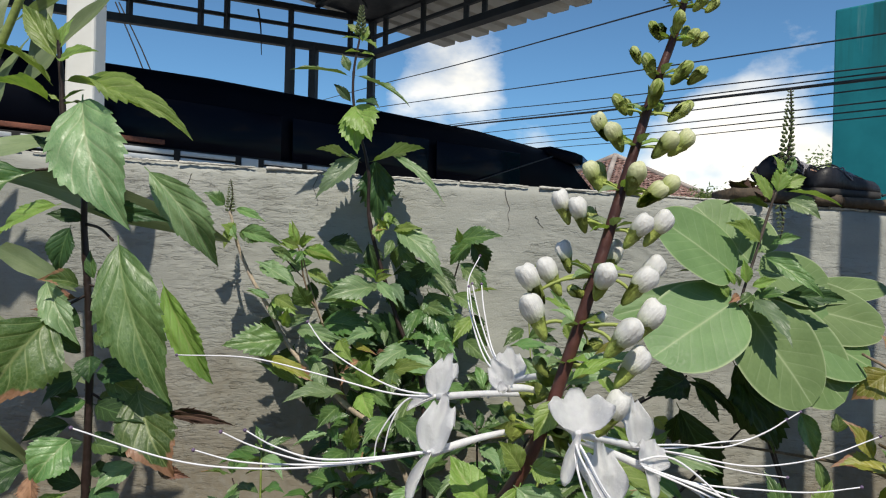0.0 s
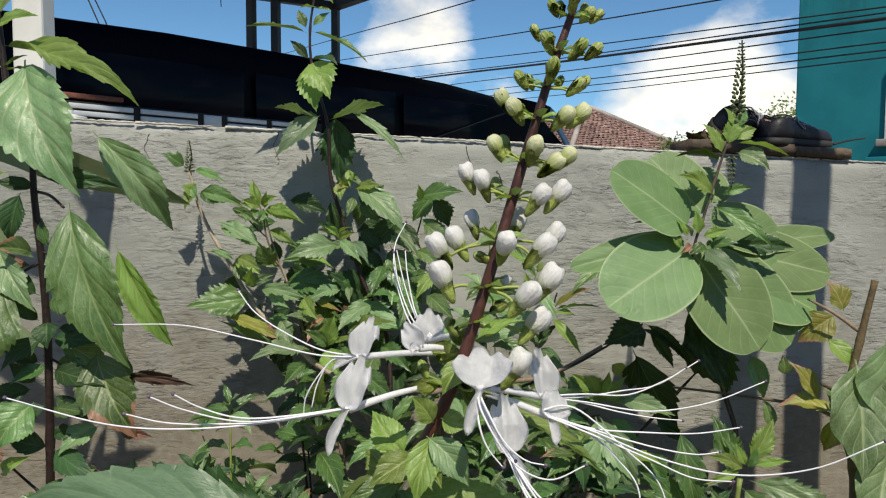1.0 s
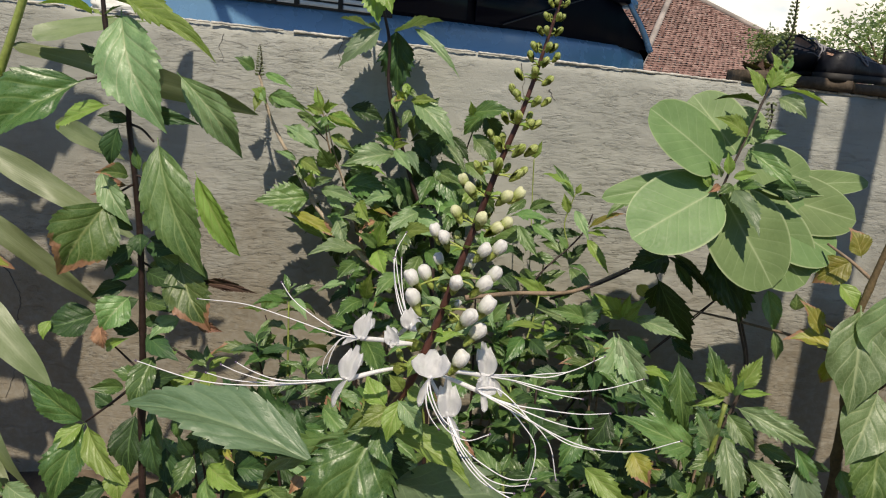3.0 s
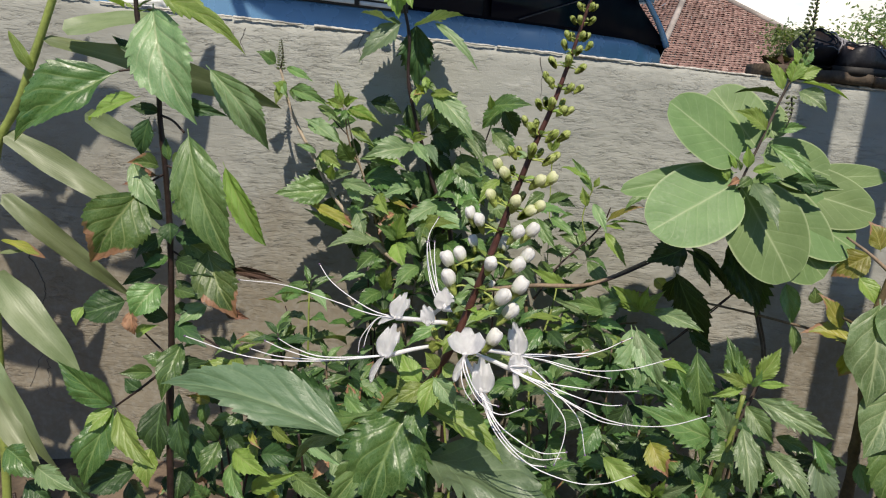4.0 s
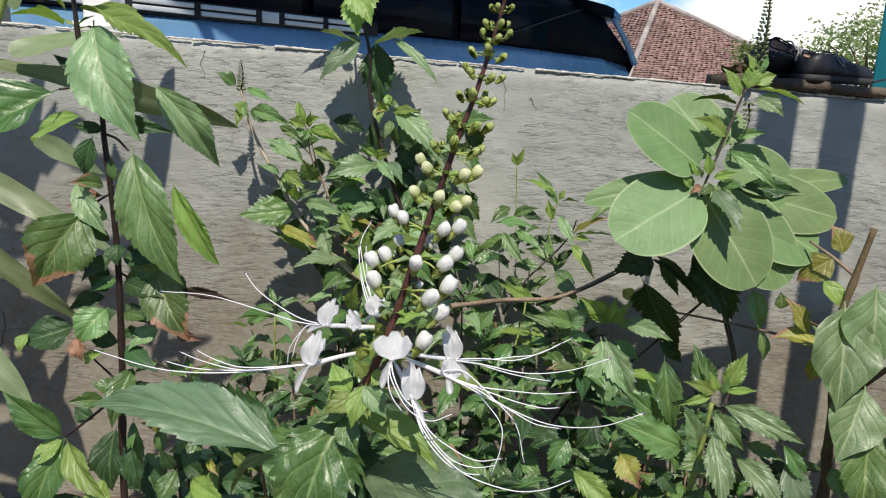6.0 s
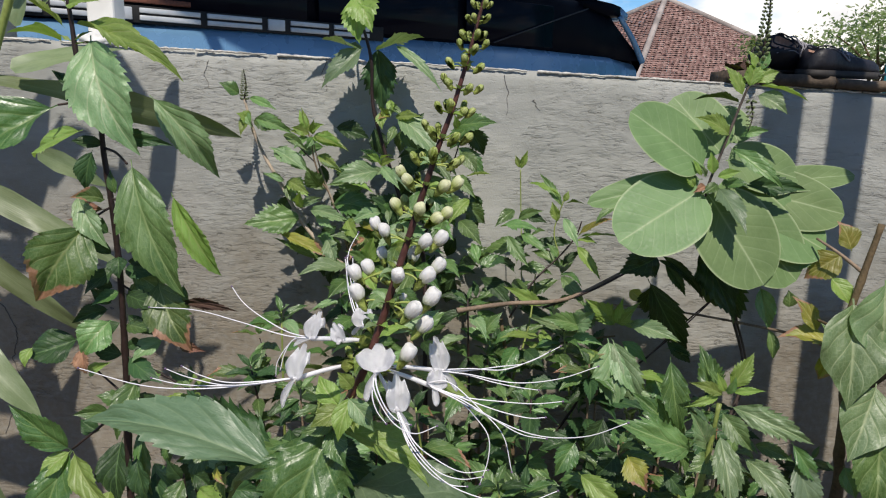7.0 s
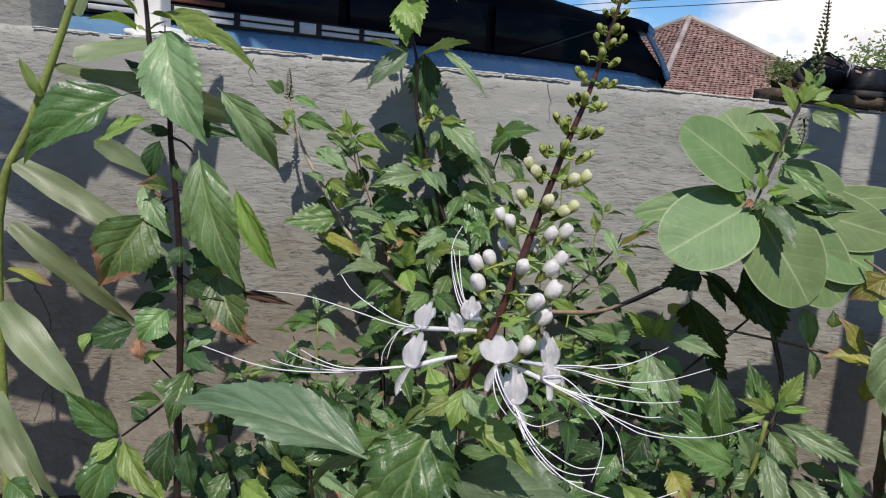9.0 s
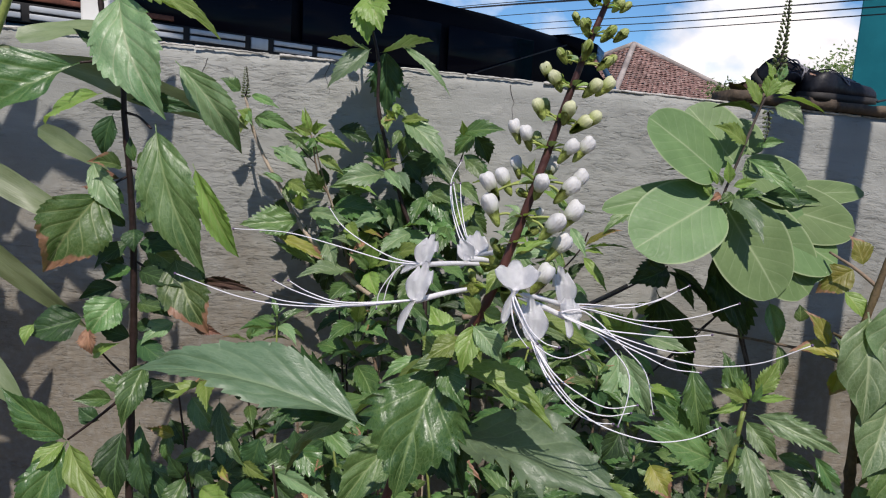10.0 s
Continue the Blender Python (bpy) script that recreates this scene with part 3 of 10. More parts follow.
# ---- car ----
def make_car():
    origin = Vector((-1.70, 3.51, 0.0))
    along = Vector((0.745, 0.668, 0)).normalized()
    away = Vector((-0.668, 0.745, 0)).normalized()
    m = Matrix((along, away, Vector((0, 0, 1)))).transposed().to_4x4()
    m.translation = origin
    car = thing("car", origin, "dark blue hatchback with tinted windows parked under the carport", "car")

    def loft(sections, name, mat, label="", parent=car):
        """Sections: (s, [(y, z), ...]) closed across the car."""
        bm = bmesh.new()
        rings = [[bm.verts.new(m @ Vector((s, y, z))) for y, z in ring] for s, ring in sections]
        for a, b in zip(rings, rings[1:]):
            for k in range(len(a)):
                bm.faces.new((a[k], b[k], b[(k + 1) % len(a)], a[(k + 1) % len(a)]))
        bm.faces.new(rings[0])
        bm.faces.new(rings[-1][::-1])
        bmesh.ops.recalc_face_normals(bm, faces=bm.faces[:])
        return part(name, bm, mat, parent, label)

    def low(s, top, inset):
        w = 1.72
        a, b = -0.09 + inset, w - inset
        return (s, [(a + 0.05, 0.25), (a, 0.45), (a, 0.85), (a + 0.025, top - 0.05), (a + 0.06, top), (b - 0.06, top), (b - 0.025, top - 0.05), (b, 0.85), (b, 0.45), (b - 0.05, 0.25)])

    loft([low(-1.35, 0.70, 0.2), low(-1.25, 0.92, 0.06), low(-1.0, 1.02, 0.0), low(-0.6, 1.12, 0.0), low(1.2, 1.155, 0), low(2.6, 1.16, 0), low(3.6, 1.14, 0.0), low(3.98, 1.10, 0.05), low(4.06, 0.9, 0.12)], "body", M["car_paint"])

    def top(s, z, inset):
        w = 1.72
        a, b = -0.01 + inset, w - 0.08 - inset
        return (s, [(a - 0.02, 1.13), (a + 0.03, z - 0.10), (a + 0.08, z - 0.03), (a + 0.2, z), (b - 0.2, z), (b - 0.08, z - 0.03), (b - 0.03, z - 0.10), (b + 0.02, 1.13)])

    loft([top(-1.10, 1.16, 0.02), top(-0.75, 1.50, 0.02), top(-0.45, 1.63, 0.0), top(0.6, 1.66, 0), top(1.6, 1.655, 0), top(2.6, 1.635, 0), top(3.3, 1.58, 0.0), top(3.70, 1.51, 0.0), top(4.03, 1.13, 0.0)], "cabin", M["car_black"])
    # side windows lie 4 mm proud of the cabin
    for s0, s1 in ((-0.05, 0.95), (1.02, 2.05), (2.12, 2.95)):
        bm = bmesh.new()
        add_box(bm, (s0, -0.036, 1.175), (s1, -0.024, 1.47), m, 0.004)
        part("side_window", bm, M["car_glass"], car, "dark tinted glass")
    # rear quarter pillar and spoiler
    lid = [(3.36, [(0.02, 1.51), (0.02, 1.575), (1.62, 1.575), (1.62, 1.51)]), (3.62, [(-0.02, 1.47), (-0.02, 1.550), (1.66, 1.550), (1.66, 1.47)]), (3.72, [(-0.02, 1.455), (-0.02, 1.535), (1.66, 1.535), (1.66, 1.455)]), (3.84, [(0.0, 1.44), (0.0, 1.49), (1.64, 1.49), (1.64, 1.44)])]
    loft(lid[:3], "spoiler", M["car_black"], "dark roof spoiler")
    loft(lid[2:], "spoiler_tip", M["car_paint"], "glossy blue spoiler tip")
    bm = bmesh.new()
    add_tube(bm, [m @ Vector((3.70, -0.03, 1.46)), m @ Vector((3.86, -0.05, 1.29)), m @ Vector((3.99, -0.06, 1.12))], 0.020, 0.026, sides=8)
    part("rear_pillar", bm, M["car_paint"], car, "glossy blue rear pillar")
    bm = bmesh.new()
    add_tube(bm, [m @ Vector((2.35, -0.06, 1.18)), m @ Vector((2.85, -0.05, 1.34)), m @ Vector((3.35, -0.01, 1.49))], 0.005, 0.005, sides=6)
    part("window_seal", bm, M["truss"], car)
    # pale bars along the foot of the windows paint the carport truss's reflection
    s = -0.62
    k = 0
    lens = (0.22, 0.22, 0.10, 0.30, 0.30, 0.10, 0.24, 0.24)
    while s < 1.35:
        ln = lens[k % len(lens)]
        for z in ((1.157, 1.192) if ln > 0.15 else ((1.157, 1.192),)):
            lo, hi = (z - 0.012, z + 0.012) if not isinstance(z, tuple) else (z[0] - 0.012, z[1] + 0.012)
            part("reflection_bar", box((s, -0.066, lo), (s + ln, -0.048, hi), 0.003, m), M["chrome"], car)
        s += ln + 0.035
        k += 1
    part("reflection_backing", box((-0.66, -0.056, 1.132), (1.45, -0.030, 1.214), 0.003, m), M["rubber"], car, "black backing of the painted truss reflection")
    # red strip painted for a red roof mirrored in the glass
    part("red_reflection", box((-0.45, -0.06, 1.227), (0.28, -0.036, 1.252), 0.004, m), M["reflected_red"], car, "red strip painting a roof's reflection")
    for s in (-0.75, 3.15):
        for y in (-0.08, 1.55):
            wm = m @ Matrix.Translation((s, y, 0.31)) @ Matrix.Rotation(radians(90), 4, "X")
            bm = lathe([(0.20, -0.10), (0.285, -0.10), (0.31, -0.07), (0.31, 0.06), (0.285, 0.09), (0.20, 0.09)], 28)
            bm.transform(wm)
            t = part("tyre", bm, M["rubber"], car)
            bm = lathe([(0.02, -0.11), (0.06, -0.115), (0.10, -0.09), (0.19, -0.095), (0.205, -0.08), (0.205, 0.08), (0.03, 0.085)], 20)
            bm.transform(wm)
            part("rim", bm, M["chrome"], t, "silver wheel rim")


make_car()


# ---- carport canopy ----
def make_carport():
    c = Vector((-0.86, 7.6, 2.75))
    lw = Vector((-0.90, -0.44, 0)).normalized()
    rw = Vector((0.65, -0.76, 0)).normalized()
    cp = thing("carport", (c.x, c.y, 0), "open carport with a dark steel truss and corrugated sheet roof", "carport")

    def bar(a, b, w, name="bar"):
        a, b = Vector(a), Vector(b)
        d = b - a
        mm = aim(a, d, (0.2, 0.1, 1) if abs(d.normalized().z) < 0.9 else (0.3, 0.9, 0.1))
        part(name, box((-w / 2, -w / 2, 0), (w / 2, w / 2, d.length), 0.004, mm), M["truss"], cp, smooth=False)

    up = Vector((0, 0, 1))
    for way, length in ((lw, 4.6), (rw, 5.2)):
        bar(c, c + way * length, 0.075, "beam")
        bar(c + up * 0.36, c + way * length + up * 0.36, 0.06, "beam")
        bar(c + up * 0.18, c + way * length + up * 0.18, 0.035, "rail")
        s = 0.0
        k = 0
        while s < length:
            bar(c + way * s, c + way * s + up * 0.36, 0.045, "upright")
            s += (0.24, 0.62, 0.62)[k % 3]
            k += 1
    # twin posts and the far corner post
    for s in (0.86, 0.62):
        q = c + lw * s
        bar((q.x, q.y, 0), q, 0.075, "post")
    bar((c.x, c.y, 0), c + up * 0.36, 0.07, "post")
    # rafters under the sheet
    for s in (0.6, 1.7, 2.8, 3.9):
        bar(c + lw * s + up * 0.42, c + lw * s + rw * 5.2 + up * 0.52, 0.05, "rafter")
    for s in (1.0, 2.2, 3.4, 4.6):
        bar(c + rw * s + up * 0.44, c + rw * s + lw * 4.6 + up * 0.44, 0.05, "rafter")
    bar(c + up * 0.4, c + lw * 4.0 + rw * 4.6 + up * 0.46, 0.05, "rafter")
    # corrugated sheet
    bm = bmesh.new()
    rows = []
    edge = Vector((-lw.x, -lw.y, 0))
    ribs = 20
    for i in range(ribs):
        s0 = -0.16 + 5.4 * i / ribs
        for f, lift in ((0.0, 0.0), (0.62, 0.0), (0.70, 0.035), (0.92, 0.035)):
            p = c + rw * (s0 + 5.4 / ribs * f) + up * (0.40 + lift)
            a = p + edge * (0.95 + 0.012 * (f == 0.62)) - up * 0.15
            b = p - edge * 4.8 + up * 0.70
            rows.append([bm.verts.new(a), bm.verts.new(b), bm.verts.new(b + up * 0.005), bm.verts.new(a + up * 0.005)])
    for p, q in zip(rows, rows[1:]):
        for k in range(4):
            bm.faces.new((p[k], p[(k + 1) % 4], q[(k + 1) % 4], q[k]))
    # dark sheet added below the roof to stand for its shaded underside
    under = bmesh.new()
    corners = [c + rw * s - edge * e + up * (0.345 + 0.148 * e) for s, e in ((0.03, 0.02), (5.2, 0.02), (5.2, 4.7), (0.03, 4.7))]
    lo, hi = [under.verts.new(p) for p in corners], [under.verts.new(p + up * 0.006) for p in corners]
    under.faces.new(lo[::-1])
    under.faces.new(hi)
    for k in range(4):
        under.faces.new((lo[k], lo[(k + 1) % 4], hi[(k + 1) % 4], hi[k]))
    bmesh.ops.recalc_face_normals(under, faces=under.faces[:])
    part("shade_sheet", under, M["truss"], cp, "dark sheet added for the shade under the roof", smooth=False)
    part("roof_sheet", bm, M["sheet"], cp, "ribbed pale metal roof sheet", smooth=False)


make_carport()


# ---- teal building, tiled house, wires, trees ----
def make_teal():
    b = thing("building", (5.6, 8.0, 0), "tall teal plastered building with dark water stains", "building")
    p, q = Vector((4.70, 9.0, 0)), Vector((7.2, 6.45, 0))
    d = (q - p).normalized()
    nrm = Vector((d.y, -d.x, 0))
    m = Matrix((d, -nrm, Vector((0, 0, 1)))).transposed().to_4x4()
    m.translation = p
    part("facade", box((0, 0, 0), (3.6, 3.0, 3.82), 0.02, m), M["teal"], b, smooth=False)
    for s in (1.05,):
        w = part("window", box((s, -0.03, 1.55), (s + 0.55, 0.05, 2.25), 0.005, m), M["car_glass"], b, "dark glass window")
        for lo, hi in (((s - 0.05, -0.05, 1.50), (s, 0.03, 2.30)), ((s + 0.55, -0.05, 1.50), (s + 0.6, 0.03, 2.30)), ((s, -0.05, 2.25), (s + 0.55, 0.03, 2.30)), ((s, -0.05, 1.50), (s + 0.55, 0.03, 1.55))):
            part("window_frame", box(lo, hi, 0.004, m), M["white_trim"], w)
        part("sill", box((s - 0.12, -0.12, 1.42), (s + 0.67, 0.02, 1.50), 0.008, m), M["mortar"], w)
    part("doorway", box((0.95, -0.02, 0.0), (1.8, 0.05, 1.18), 0.005, m), M["car_glass"], b, "dark recessed opening")
    part("lintel", box((0.82, -0.10, 1.18), (1.95, 0.02, 1.30), 0.01, m), M["teal"], b)


make_teal()


ROOF = random.Random(5)


def make_house():
    h = thing("house", (6.3, 28.0, 0), "low house with a weathered red clay tile roof", "house")
    apex = Vector((6.33, 28.0, 4.45))
    A, B, C, D = (apex + (v - apex) * 1.42 for v in (Vector((4.9, 24.0, 2.15)), Vector((11.9, 28.2, 2.25)), Vector((1.0, 31.0, 2.2)), Vector((8.5, 34.0, 2.2))))
    for name, p, q in (("front", A, B), ("side", C, A), ("back", B, D), ("rear", D, C)):
        bm = bmesh.new()
        e = (q - p)
        mid = (p + q) / 2
        fall = mid - apex
        rows = 44 if name in ("front", "side") else 8
        nrm = e.cross(apex - p).normalized()
        if nrm.z < 0:
            nrm = -nrm
        for r in range(rows):
            t0, t1 = r / rows, (r + 1.25) / rows
            a0, b0 = apex.lerp(p, t0), apex.lerp(q, t0)
            a1, b1 = apex.lerp(p, min(t1, 1.03)), apex.lerp(q, min(t1, 1.03))
            cols = max(1, int((b1 - a1).length / 0.23))
            for k in range(cols):
                f0, f1, fm = k / cols, (k + 0.97) / cols, (k + 0.5) / cols
                lift = nrm * 0.022 * ROOF.uniform(0.6, 1.5)
                vs = [bm.verts.new(v) for v in (a0.lerp(b0, f0), a0.lerp(b0, fm) + lift * 0.3, a0.lerp(b0, f1), a1.lerp(b1, f1) + lift, a1.lerp(b1, fm) + lift * 2.1, a1.lerp(b1, f0) + lift)]
                bm.faces.new((vs[0], vs[1], vs[4], vs[5]))
                bm.faces.new((vs[1], vs[2], vs[3], vs[4]))
        ob = part("roof_tiles", bm, M["tile"], h, "overlapping weathered clay tiles", smooth=False)
        ob["kind"] = "stuff"
    for q in (A, B, C, D):
        part("ridge", tube([apex + Vector((0, 0, 0.06)), q + Vector((0, 0, 0.08))], 0.10, 0.10, n=30, sides=8), M["mortar"], h, "pale mortared hip ridge")
    bm = bmesh.new()
    base = [v + (Vector((6.3, 28.5, v.z)) - v) * 0.12 for v in (A, B, D, C)]
    lo = [bm.verts.new((v.x, v.y, 0)) for v in base]
    hi = [bm.verts.new((v.x, v.y, 1.15)) for v in base]
    for i in range(4):
        bm.faces.new((lo[i], lo[(i + 1) % 4], hi[(i + 1) % 4], hi[i]))
    bm.faces.new(hi)
    part("wall", bm, M["house"], h, "cream plastered wall", smooth=False)


make_house()


def make_wires():
    eye = Vector((0, 0, 0.735))
    for k, (xa, za, xb, zb, r) in enumerate(((-0.11, 0.222, 0.31, 0.348, 0.008), (-0.075, 0.198, 0.625, 0.318, 0.008), (-0.02, 0.184, 0.625, 0.272, 0.007), (0.0, 0.172, 0.625, 0.264, 0.007),
                                              (0.02, 0.172, 0.625, 0.256, 0.016), (0.055, 0.163, 0.625, 0.243, 0.007), (0.11, 0.157, 0.625, 0.224, 0.007), (0.12, 0.150, 0.625, 0.213, 0.007), (0.12, 0.141, 0.625, 0.203, 0.006))):
        ya, yb = 15.0, 6.2
        a = eye + Vector((xa, 1, za)) * ya
        b = eye + Vector((xb, 1, zb)) * yb
        a2 = a + (a - b) * 1.2
        b2 = b + (b - a) * 0.5
        mid = (a + b) / 2 - Vector((0, 0, 0.02))
        w = part("power_cable", tube([a2, a, mid, b, b2], r, r, n=40, sides=6), M["wire"])
        tagged(w, "thin black overhead power cable", "cable", "overhead power cables")
    for xa, za, xb, zb in ((-0.47, 0.33, -0.43, 0.24), (-0.465, 0.33, -0.42, 0.24)):
        w = part("power_cable", tube([eye + Vector((xa, 1, za)) * 12, eye + Vector((xb, 1, zb)) * 12, eye + Vector((xb + 0.05, 1, zb - 0.13)) * 12], 0.012, 0.012, n=8, sides=6), M["wire"])
        tagged(w, "thin black drooping cable", "cable", "overhead power cables")
    # a loose strip that dangles from the carport beam
    w = part("hanging_strip", tube([eye + Vector((-0.272, 1, 0.325)) * 6.9, eye + Vector((-0.268, 1, 0.30)) * 6.9, eye + Vector((-0.266, 1, 0.262)) * 6.9], 0.012, 0.004, n=8, sides=6), M["wire"])
    tagged(w, "dark loose strip dangling from the carport beam", "strip")


make_wires()


def make_tree(x, y, height, spread, seed, label):
    rng = random.Random(seed)
    t = thing("tree", (x, y, 0), label, "tree")
    part("trunk", tube([(x, y, -0.05), (x + 0.1, y, height * 0.35), (x, y + 0.1, height * 0.7)], 0.09, 0.04, sides=8), M["stem_wood"], t)
    tips = []
    for k in range(11):
        q = k * 2.4
        h0 = height * rng.uniform(0.35, 0.7)
        e = Vector((x + spread * math.cos(q) * rng.uniform(0.4, 1), y + spread * math.sin(q) * rng.uniform(0.4, 1), height * rng.uniform(0.65, 1.0)))
        part("limb", tube([(x + 0.05, y, h0), ((x + e.x) / 2, (y + e.y) / 2, (h0 + e.z) / 2 + 0.1), e], 0.03, 0.008, sides=6), M["stem_wood"], t)
        tips.append(e)
    bm = bmesh.new()
    uvl = bm.loops.layers.uv.new("UVMap")
    for k in range(3200):
        c = rng.choice(tips) + Vector((rng.gauss(0, 1), rng.gauss(0, 1), rng.gauss(0, 0.75))) * spread * 0.26
        d = Vector((rng.gauss(0, 1), rng.gauss(0, 1), rng.gauss(-0.2, 0.6))).normalized()
        n = Vector((rng.gauss(0, 1), rng.gauss(0, 1), rng.gauss(0.4, 1))).normalized()
        w = d.cross(n).normalized()
        ln = rng.uniform(0.06, 0.12)
        vs = [bm.verts.new(v) for v in (c, c + d * ln * 0.5 + w * ln * 0.22, c + d * ln, c + d * ln * 0.5 - w * ln * 0.22)]
        f = bm.faces.new(vs)
        for lp, uv in zip(f.loops, ((0, 0.5), (0.5, 1), (1, 0.5), (0.5, 0))):
            lp[uvl].uv = uv
    c = part("crown", bm, M["tree_leaf"], t, "open crown of small green leaves", smooth=False)
    c["kind"] = "stuff"


make_tree(6.6, 13.0, 2.15, 0.85, 3, "small green tree behind the yard wall")
make_tree(5.6, 14.5, 1.9, 0.55, 5, "thin young green tree behind the yard wall")
make_tree(8.1, 14.0, 2.5, 1.2, 8, "bushy green tree beside the teal building")


# ---- plank and shoes on the wall ----
def make_plank(x0, x1, drop, label):
    bm = bmesh.new()
    n = 26
    rows = []
    for i in range(n + 1):
        x = x0 + (x1 - x0) * i / n
        z = wall_top(x) + 0.001
        j = 0.004 * noise.noise((x * 14, 2, 2))
        e = 0.02 * noise.noise((x * 6, 8, 2)) if i in (0, n) else 0
        h = 0.021 - drop + 0.0025 * noise.noise((x * 40, 1, 7))
        rows.append([bm.verts.new(v) for v in ((x, 1.294 + j, z), (x + e, 1.288 + j, z + 0.010), (x, 1.293 + j, z + h), (x, 1.40 + j, z + h), (x, 1.405, z))])
    for a, b in zip(rows, rows[1:]):
        for k in range(5):
            bm.faces.new((a[k], b[k], b[(k + 1) % 5], a[(k + 1) % 5]))
    bm.faces.new(rows[0])
    bm.faces.new(rows[-1][::-1])
    bmesh.ops.recalc_face_normals(bm, faces=bm.faces[:])
    p = part("plank", bm, M["plank"])
    tagged(p, label, "plank")


make_plank(0.505, 0.699, 0.0, "weathered dark wooden plank lying on the wall top")
make_plank(0.702, 0.806, 0.003, "short weathered plank end beside the longer one")


def make_shoe(m, label, twist=0.0):
    """A low black shoe, heel at the origin and toe along +y."""
    sh = thing("shoe", m.translation, label, "shoe", "shoes on the wall")
    L_, W_ = 0.185, 0.074
    n, k = 26, 20

    def width(u):
        waist = 1 - 0.16 * math.exp(-(((u - 0.42) / 0.16) ** 2))
        ends = math.sqrt(max(0.02, 1 - max(0.0, (u - 0.72) / 0.29) ** 2.2)) * math.sqrt(max(0.05, 1 - max(0.0, (0.16 - u) / 0.17) ** 2.2))
        return W_ * (0.80 + 0.20 * min(1.0, u / 0.6)) * waist * ends

    def height(u):
        ankle = 0.060 - 0.005 * math.cos(2 * math.pi * min(1.0, u / 0.4))
        f = max(0.0, min(1.0, (u - 0.22) / 0.62))
        h = ankle + (0.038 - ankle) * (3 * f * f - 2 * f * f * f)
        return 0.016 + (h - 0.016) * math.sqrt(max(0.06, 1 - max(0.0, (u - 0.80) / 0.21) ** 2)) * math.sqrt(max(0.12, 1 - max(0.0, (0.14 - u) / 0.15) ** 2))

    def skin(u, a):
        w, h = width(u), height(u)
        lean = 1.0 - 0.30 * math.sin(a) ** 2 * max(0.0, 1 - u / 0.5) * 0.4
        x = -math.cos(a) * w / 2 * lean
        z = 0.012 + (h - 0.012) * math.sin(a) ** 0.6
        crease = 0.0022 * math.sin(u * 95) * math.exp(-(((u - 0.63) / 0.07) ** 2)) * math.sin(a)
        return Vector((x + 0.0025 * noise.noise((u * 6, a * 2, twist)), u * L_, z + crease + 0.002 * noise.noise((u * 7, a * 3, 5 + twist))))

    # the mouth is an oval in (u, a); inside it the skin sinks as the lining
    def sink(u, a):
        r = ((u - 0.22) / 0.17) ** 2 + ((a - math.pi / 2) / 0.75) ** 2
        return max(0.0, 1 - r) ** 0.45

    bm = bmesh.new()
    rings = []
    for i in range(n + 1):
        u = i / n
        ring = []
        for j in range(k + 1):
            a = math.pi * j / k
            p = skin(u, a)
            p.z -= 0.030 * sink(u, a)
            ring.append(bm.verts.new(p))
        rings.append(ring)
    for a, b in zip(rings, rings[1:]):
        for j in range(k):
            bm.faces.new((a[j], a[j + 1], b[j + 1], b[j]))
        bm.faces.new((a[k], a[0], b[0], b[k]))
    bm.faces.new(rings[0])
    bm.faces.new(rings[-1][::-1])
    bmesh.ops.recalc_face_normals(bm, faces=bm.faces[:])
    bm.transform(m)
    part("upper", bm, M["shoe"], sh, "scuffed black upper")
    bm = bmesh.new()
    lo, hi = [], []
    for side in (1, -1):
        for i in (range(n + 1) if side == 1 else range(n, -1, -1)):
            u = i / n
            x = side * (width(u) / 2 + 0.002)
            lo.append(bm.verts.new((x * 0.97, u * L_ * 1.02 - 0.003, 0.004 * max(0.0, (u - 0.7) / 0.3))))
            hi.append(bm.verts.new((x, u * L_ * 1.02 - 0.003, 0.014)))
    q = len(lo)
    for i in range(q):
        bm.faces.new((lo[i], lo[(i + 1) % q], hi[(i + 1) % q], hi[i]))
    bm.faces.new(hi)
    bm.faces.new(lo[::-1])
    bm.transform(m)
    part("sole", bm, M["sole"], sh, "worn dark sole")
    pts = []
    for i in range(25):
        a = 2 * math.pi * i / 24
        pts.append(m @ (skin(0.22 + 0.165 * math.cos(a), math.pi / 2 + 0.73 * math.sin(a)) + Vector((0, 0, 0.0005))))
    bm = bmesh.new()
    hub = bm.verts.new(skin(0.22, math.pi / 2) - Vector((0, 0, 0.0288)))
    last = [hub] * 24
    for f in (0.3, 0.6, 0.85, 0.98):
        row = []
        for i in range(24):
            a = 2 * math.pi * i / 24
            u, v = 0.22 + 0.17 * f * math.cos(a), math.pi / 2 + 0.75 * f * math.sin(a)
            row.append(bm.verts.new(skin(u, v) - Vector((0, 0, 0.030 * sink(u, v) - 0.0012))))
        for i in range(24):
            quad = (last[i], row[i], row[(i + 1) % 24]) if last[0] is hub else (last[i], row[i], row[(i + 1) % 24], last[(i + 1) % 24])
            bm.faces.new(quad)
        last = row
    bmesh.ops.recalc_face_normals(bm, faces=bm.faces[:])
    bm.transform(m)
    part("lining", bm, M["shoe_in"], sh, "tan worn lining")
    part("collar", tube(pts, 0.0014, 0.0014, n=72, sides=8), M["shoe"], sh, "padded black collar")
    for i in range(4):
        u = 0.42 + 0.055 * i
        part("lace", tube([m @ skin(u, 1.0), m @ (skin(u + 0.02, 1.57) + Vector((0, 0, 0.003))), m @ skin(u, 2.14)], 0.0018, 0.0018, n=10, sides=6), M["lace"], sh)
